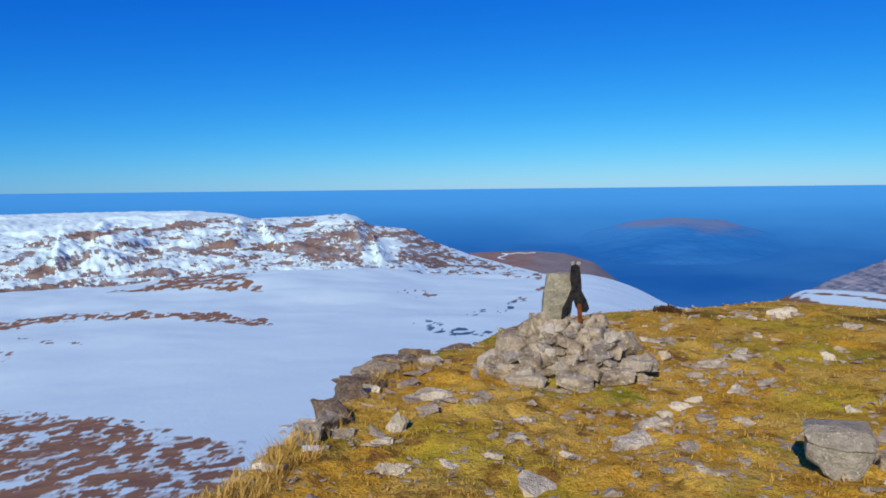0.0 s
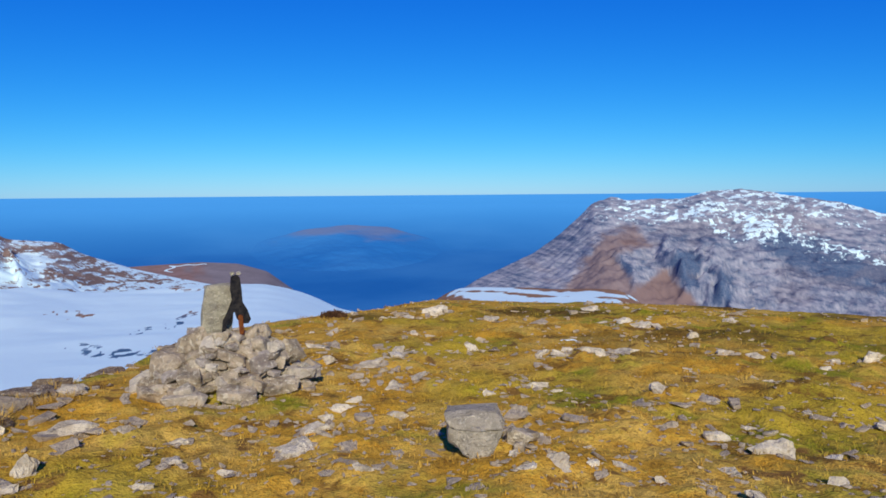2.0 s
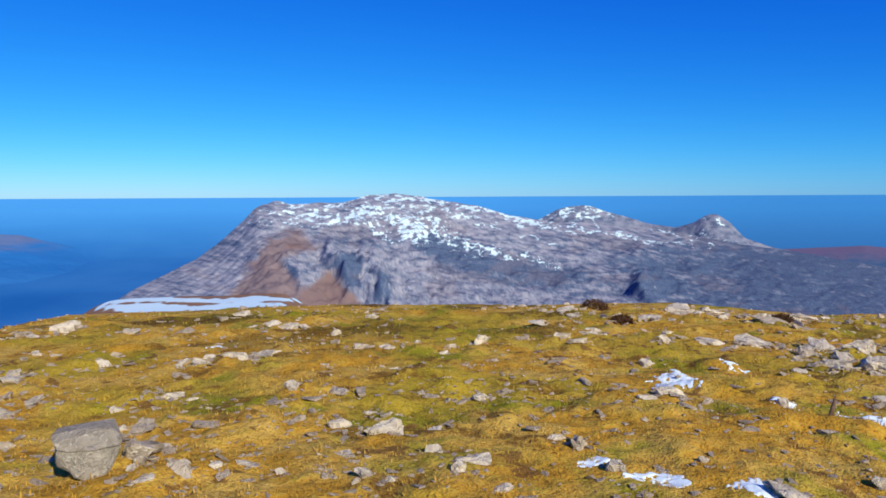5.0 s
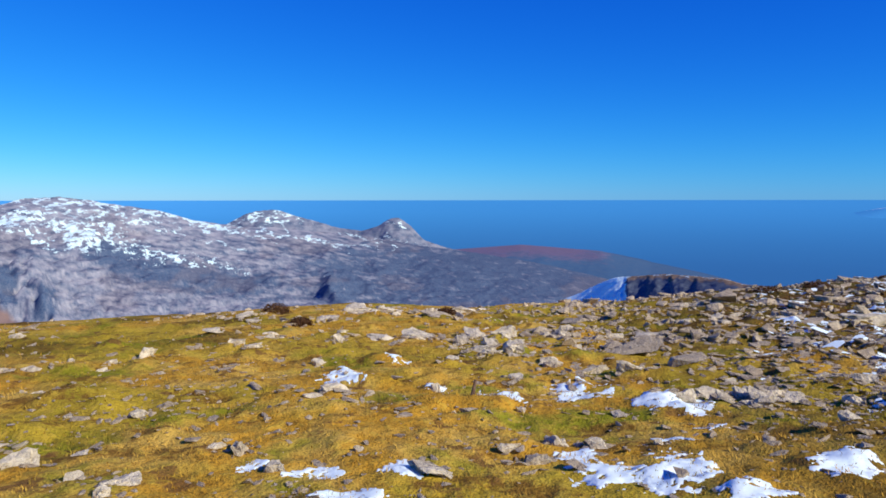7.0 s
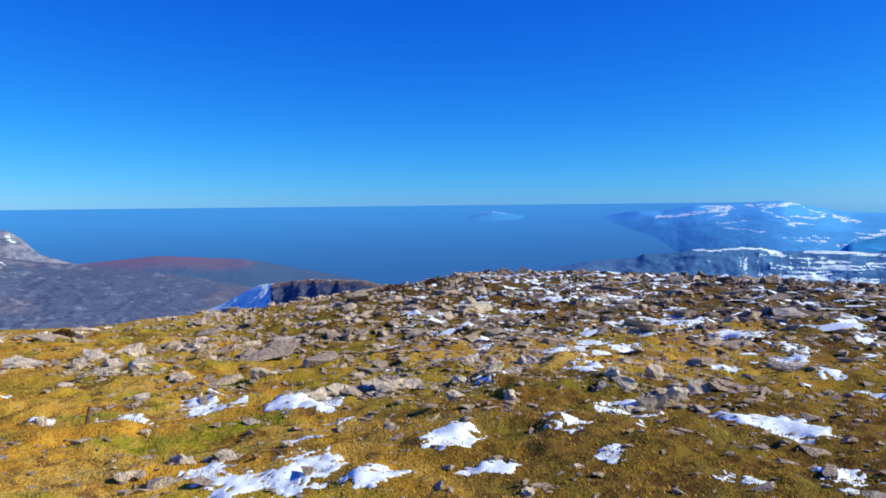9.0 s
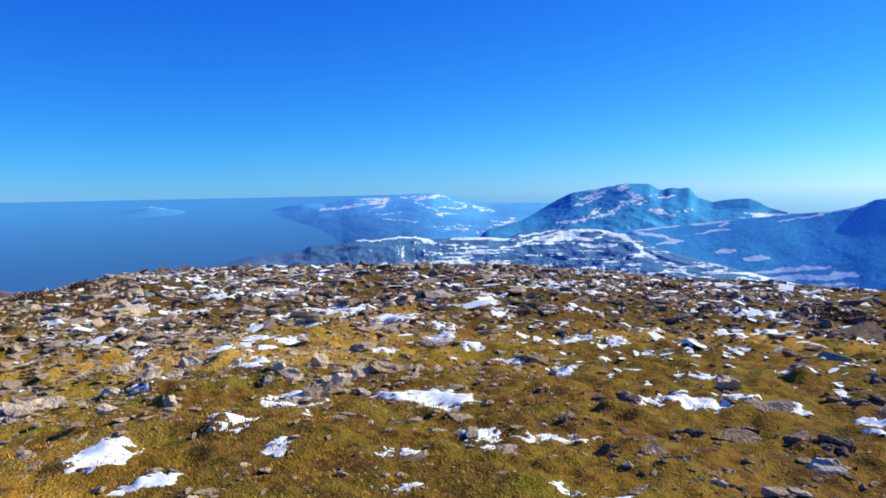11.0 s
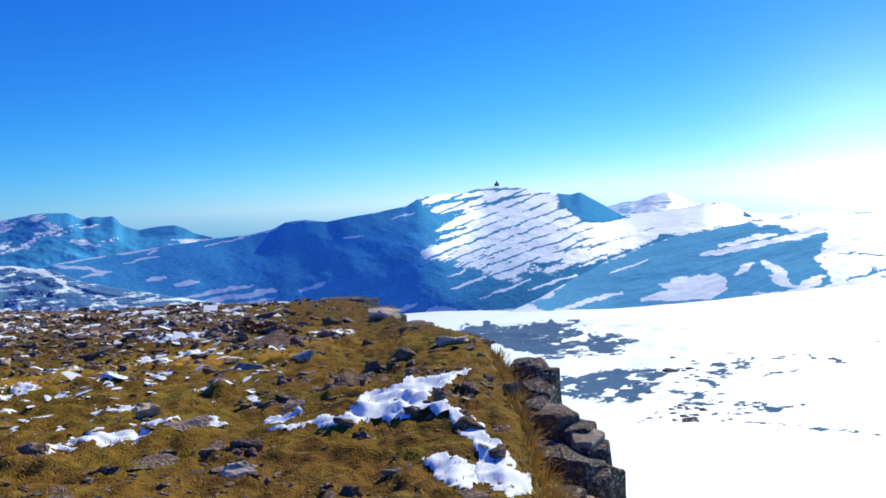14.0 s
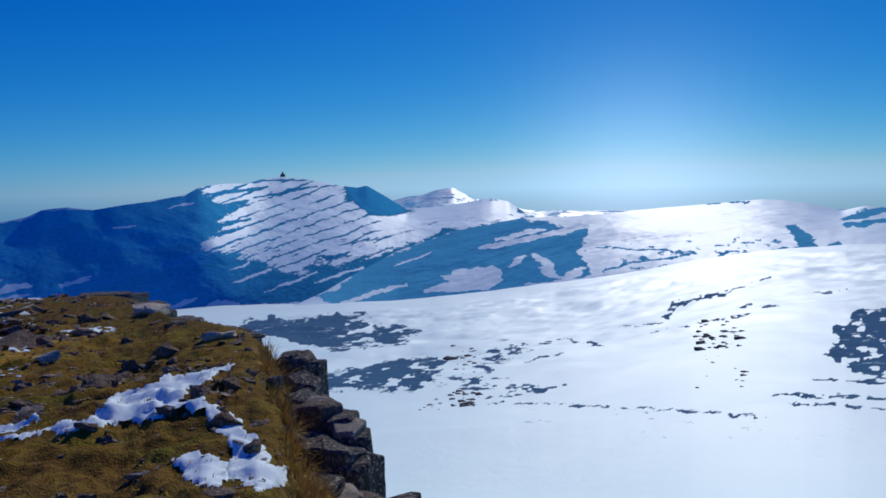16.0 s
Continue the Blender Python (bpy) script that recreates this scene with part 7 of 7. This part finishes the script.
# ---- grass ----
def blades(name, spots, per, tall, wide, spread, material, label, seed, droop=0.9):
    """spots: x, y, z, scale. Each tuft is a spray of bent blades of two triangles."""
    rng = np.random.RandomState(seed)
    spots = np.asarray(spots)
    n = len(spots)
    base_p = np.repeat(spots[:, :3], per, 0)
    sc = np.repeat(spots[:, 3], per) * rng.uniform(0.6, 1.25, n * per)
    a = rng.uniform(0, 2 * math.pi, n * per)
    tilt = rng.uniform(0.2, droop, n * per)
    out = np.stack([np.cos(a), np.sin(a), 0 * a], -1)
    side = np.stack([-np.sin(a), np.cos(a), 0 * a], -1)
    root = base_p + out * (spread * sc * rng.uniform(0, 1, n * per))[:, None]
    h = tall * sc
    mid = root + out * (h * 0.45 * np.sin(tilt))[:, None] + np.array([0, 0, 1]) * (h * 0.6 * np.cos(tilt))[:, None]
    tip = mid + out * (h * 0.55 * np.sin(tilt * 1.5))[:, None] + np.array([0, 0, 1]) * (h * 0.5 * np.cos(tilt * 1.5))[:, None]
    ww = (wide * sc)[:, None] * side
    co = np.stack([root - ww, root + ww, mid + ww * 0.7, mid - ww * 0.7, tip], 1).reshape(-1, 3)
    k = np.arange(n * per)[:, None] * 5
    quads, tris = np.concatenate([k, k + 1, k + 2, k + 3], 1), np.concatenate([k + 3, k + 2, k + 4], 1)
    me = bpy.data.meshes.new(name)
    me.vertices.add(len(co))
    me.vertices.foreach_set("co", co.astype(np.float32).ravel())
    idx = np.concatenate([quads, tris], 1).ravel()
    me.loops.add(len(idx))
    me.loops.foreach_set("vertex_index", idx.astype(np.int32))
    me.polygons.add(2 * n * per)
    starts = (np.arange(n * per)[:, None] * 7 + np.array([0, 4])).ravel()
    me.polygons.foreach_set("loop_start", starts.astype(np.int32))
    me.update(calc_edges=True)
    me.materials.append(material)
    return tagged(new(name, me), label, "grass", kind="stuff")


def turf_spots(count, r0, r1, seed):
    rng = np.random.RandomState(seed)
    az = rng.uniform(-190, 40, count)
    r = np.exp(rng.uniform(math.log(r0), math.log(r1), count))
    re, _ = rim(az)
    keep = r < re + 0.6
    az, r = az[keep], r[keep]
    x, y = CX - r * np.sin(np.radians(az)), CY + r * np.cos(np.radians(az))
    keep = (fbm(x / 0.5, y / 0.5, 3, 66) > -0.35) & (rng.rand(len(x)) > 0.75 * smooth(-128, -150, az))
    az, r, x, y = az[keep], r[keep], x[keep], y[keep]
    return np.stack([x, y, height(az, r) - 0.006, 0.7 + 0.06 * r], -1)


blades("grass", turf_spots(48000, 2.6, 18, 3), 5, 0.03, 0.0035, 0.07, BLADES, "short golden and green mountain grass", 3, 1.5)


def tussocks():
    rng = np.random.RandomState(8)
    pts = []
    for k in range(420):
        az = rng.uniform(-184, -171.5)
        re, _ = rim(np.array([az]))
        r = float(re[0]) * rng.uniform(0.8, 1.0) + 0.1
        if rng.rand() < 0.55:
            x, y = spot(az, r)
            pts.append((x, y, ground_z(x, y) - 0.01, rng.uniform(0.6, 1.2)))
    for k in range(160):
        az = rng.uniform(4, 26)
        re, _ = rim(np.array([az]))
        r = float(re[0]) * rng.uniform(0.9, 1.03)
        x, y = spot(az, r)
        pts.append((x, y, ground_z(x, y) - 0.01, rng.uniform(0.4, 0.8)))
    blades("tussock_grass", pts, 26, 0.15, 0.004, 0.09, TUSSOCK, "long golden tussock grass hanging over the rim", 4, 1.1)


tussocks()


def shrub(az, r, w, h, seed):
    x, y = spot(az, r)
    rng = np.random.RandomState(seed)
    n = 1500
    p = rng.normal(size=(n, 3))
    p /= np.linalg.norm(p, axis=1)[:, None]
    p *= rng.uniform(0.55, 1.0, n)[:, None] * (w / 2, w / 2, h)
    p[:, 2] = np.abs(p[:, 2])
    s = 0.016 + 0.012 * rng.rand(n)
    d1, d2 = rng.normal(size=(n, 3)), rng.normal(size=(n, 3))
    co = np.stack([p, p + d1 * s[:, None], p + d2 * s[:, None]], 1).reshape(-1, 3)
    me = bpy.data.meshes.new("shrub")
    me.from_pydata(co.tolist(), [], np.arange(3 * n).reshape(-1, 3).tolist())
    me.materials.append(HEATHER)
    ob = new("shrub", me)
    ob.location = (x, y, ground_z(x, y) - 0.02)
    return tagged(ob, "low dark brown heather bush on the plateau rim", "shrub", "heather bushes")


for k, (az, r, w, h) in enumerate(((-60.4, 17.8, 0.75, 0.24), (-62.4, 14.6, 0.5, 0.16), (-13.9, 14.2, 0.55, 0.14), (-73.5, 17.0, 0.5, 0.14), (-97, 24, 1.2, 0.2), (-100, 26, 1.0, 0.2), (-122, 26, 1.4, 0.22), (-134, 24, 1.2, 0.2), (-142, 22, 1.3, 0.2), (-154, 16, 1.2, 0.18))):
    shrub(az, r, w, h, k)


def stake():
    x, y = spot(-76.6, 6.95)
    bm = bmesh.new()
    bmesh.ops.create_cone(bm, cap_ends=True, segments=8, radius1=0.022, radius2=0.014, depth=0.16)
    for v in bm.verts:
        v.co.x += 0.02 * math.sin(v.co.z * 20)
    ob = part("stake", bm, WOOD)
    ob.matrix_world = pose(x, y, ground_z(x, y) + 0.06, 6, 10, 0)
    return tagged(ob, "short weathered wooden stake stuck in the turf", "stake")


stake()


def summit_tower():
    az, r = -172.1, 3148.0
    x, y = spot(az, r)
    z = EYE + r * math.tan(radians(1.1))
    root = empty("summit_hut", pose(x, y, z - 2, 0, 0, az), "small dark hut on the mountain's summit", "hut")
    for name, w, h, dz in (("wall", 22, 15, 7), ("roof", 11, 10, 19)):
        bm = bmesh.new()
        bmesh.ops.create_cone(bm, cap_ends=True, segments=8, radius1=w / 2, radius2=w / 2 * (0.85 if name == "wall" else 0.4), depth=h)
        ob = part(name, bm, CLIFF, root)
        ob.matrix_local = pose(0, 0, dz)


summit_tower()
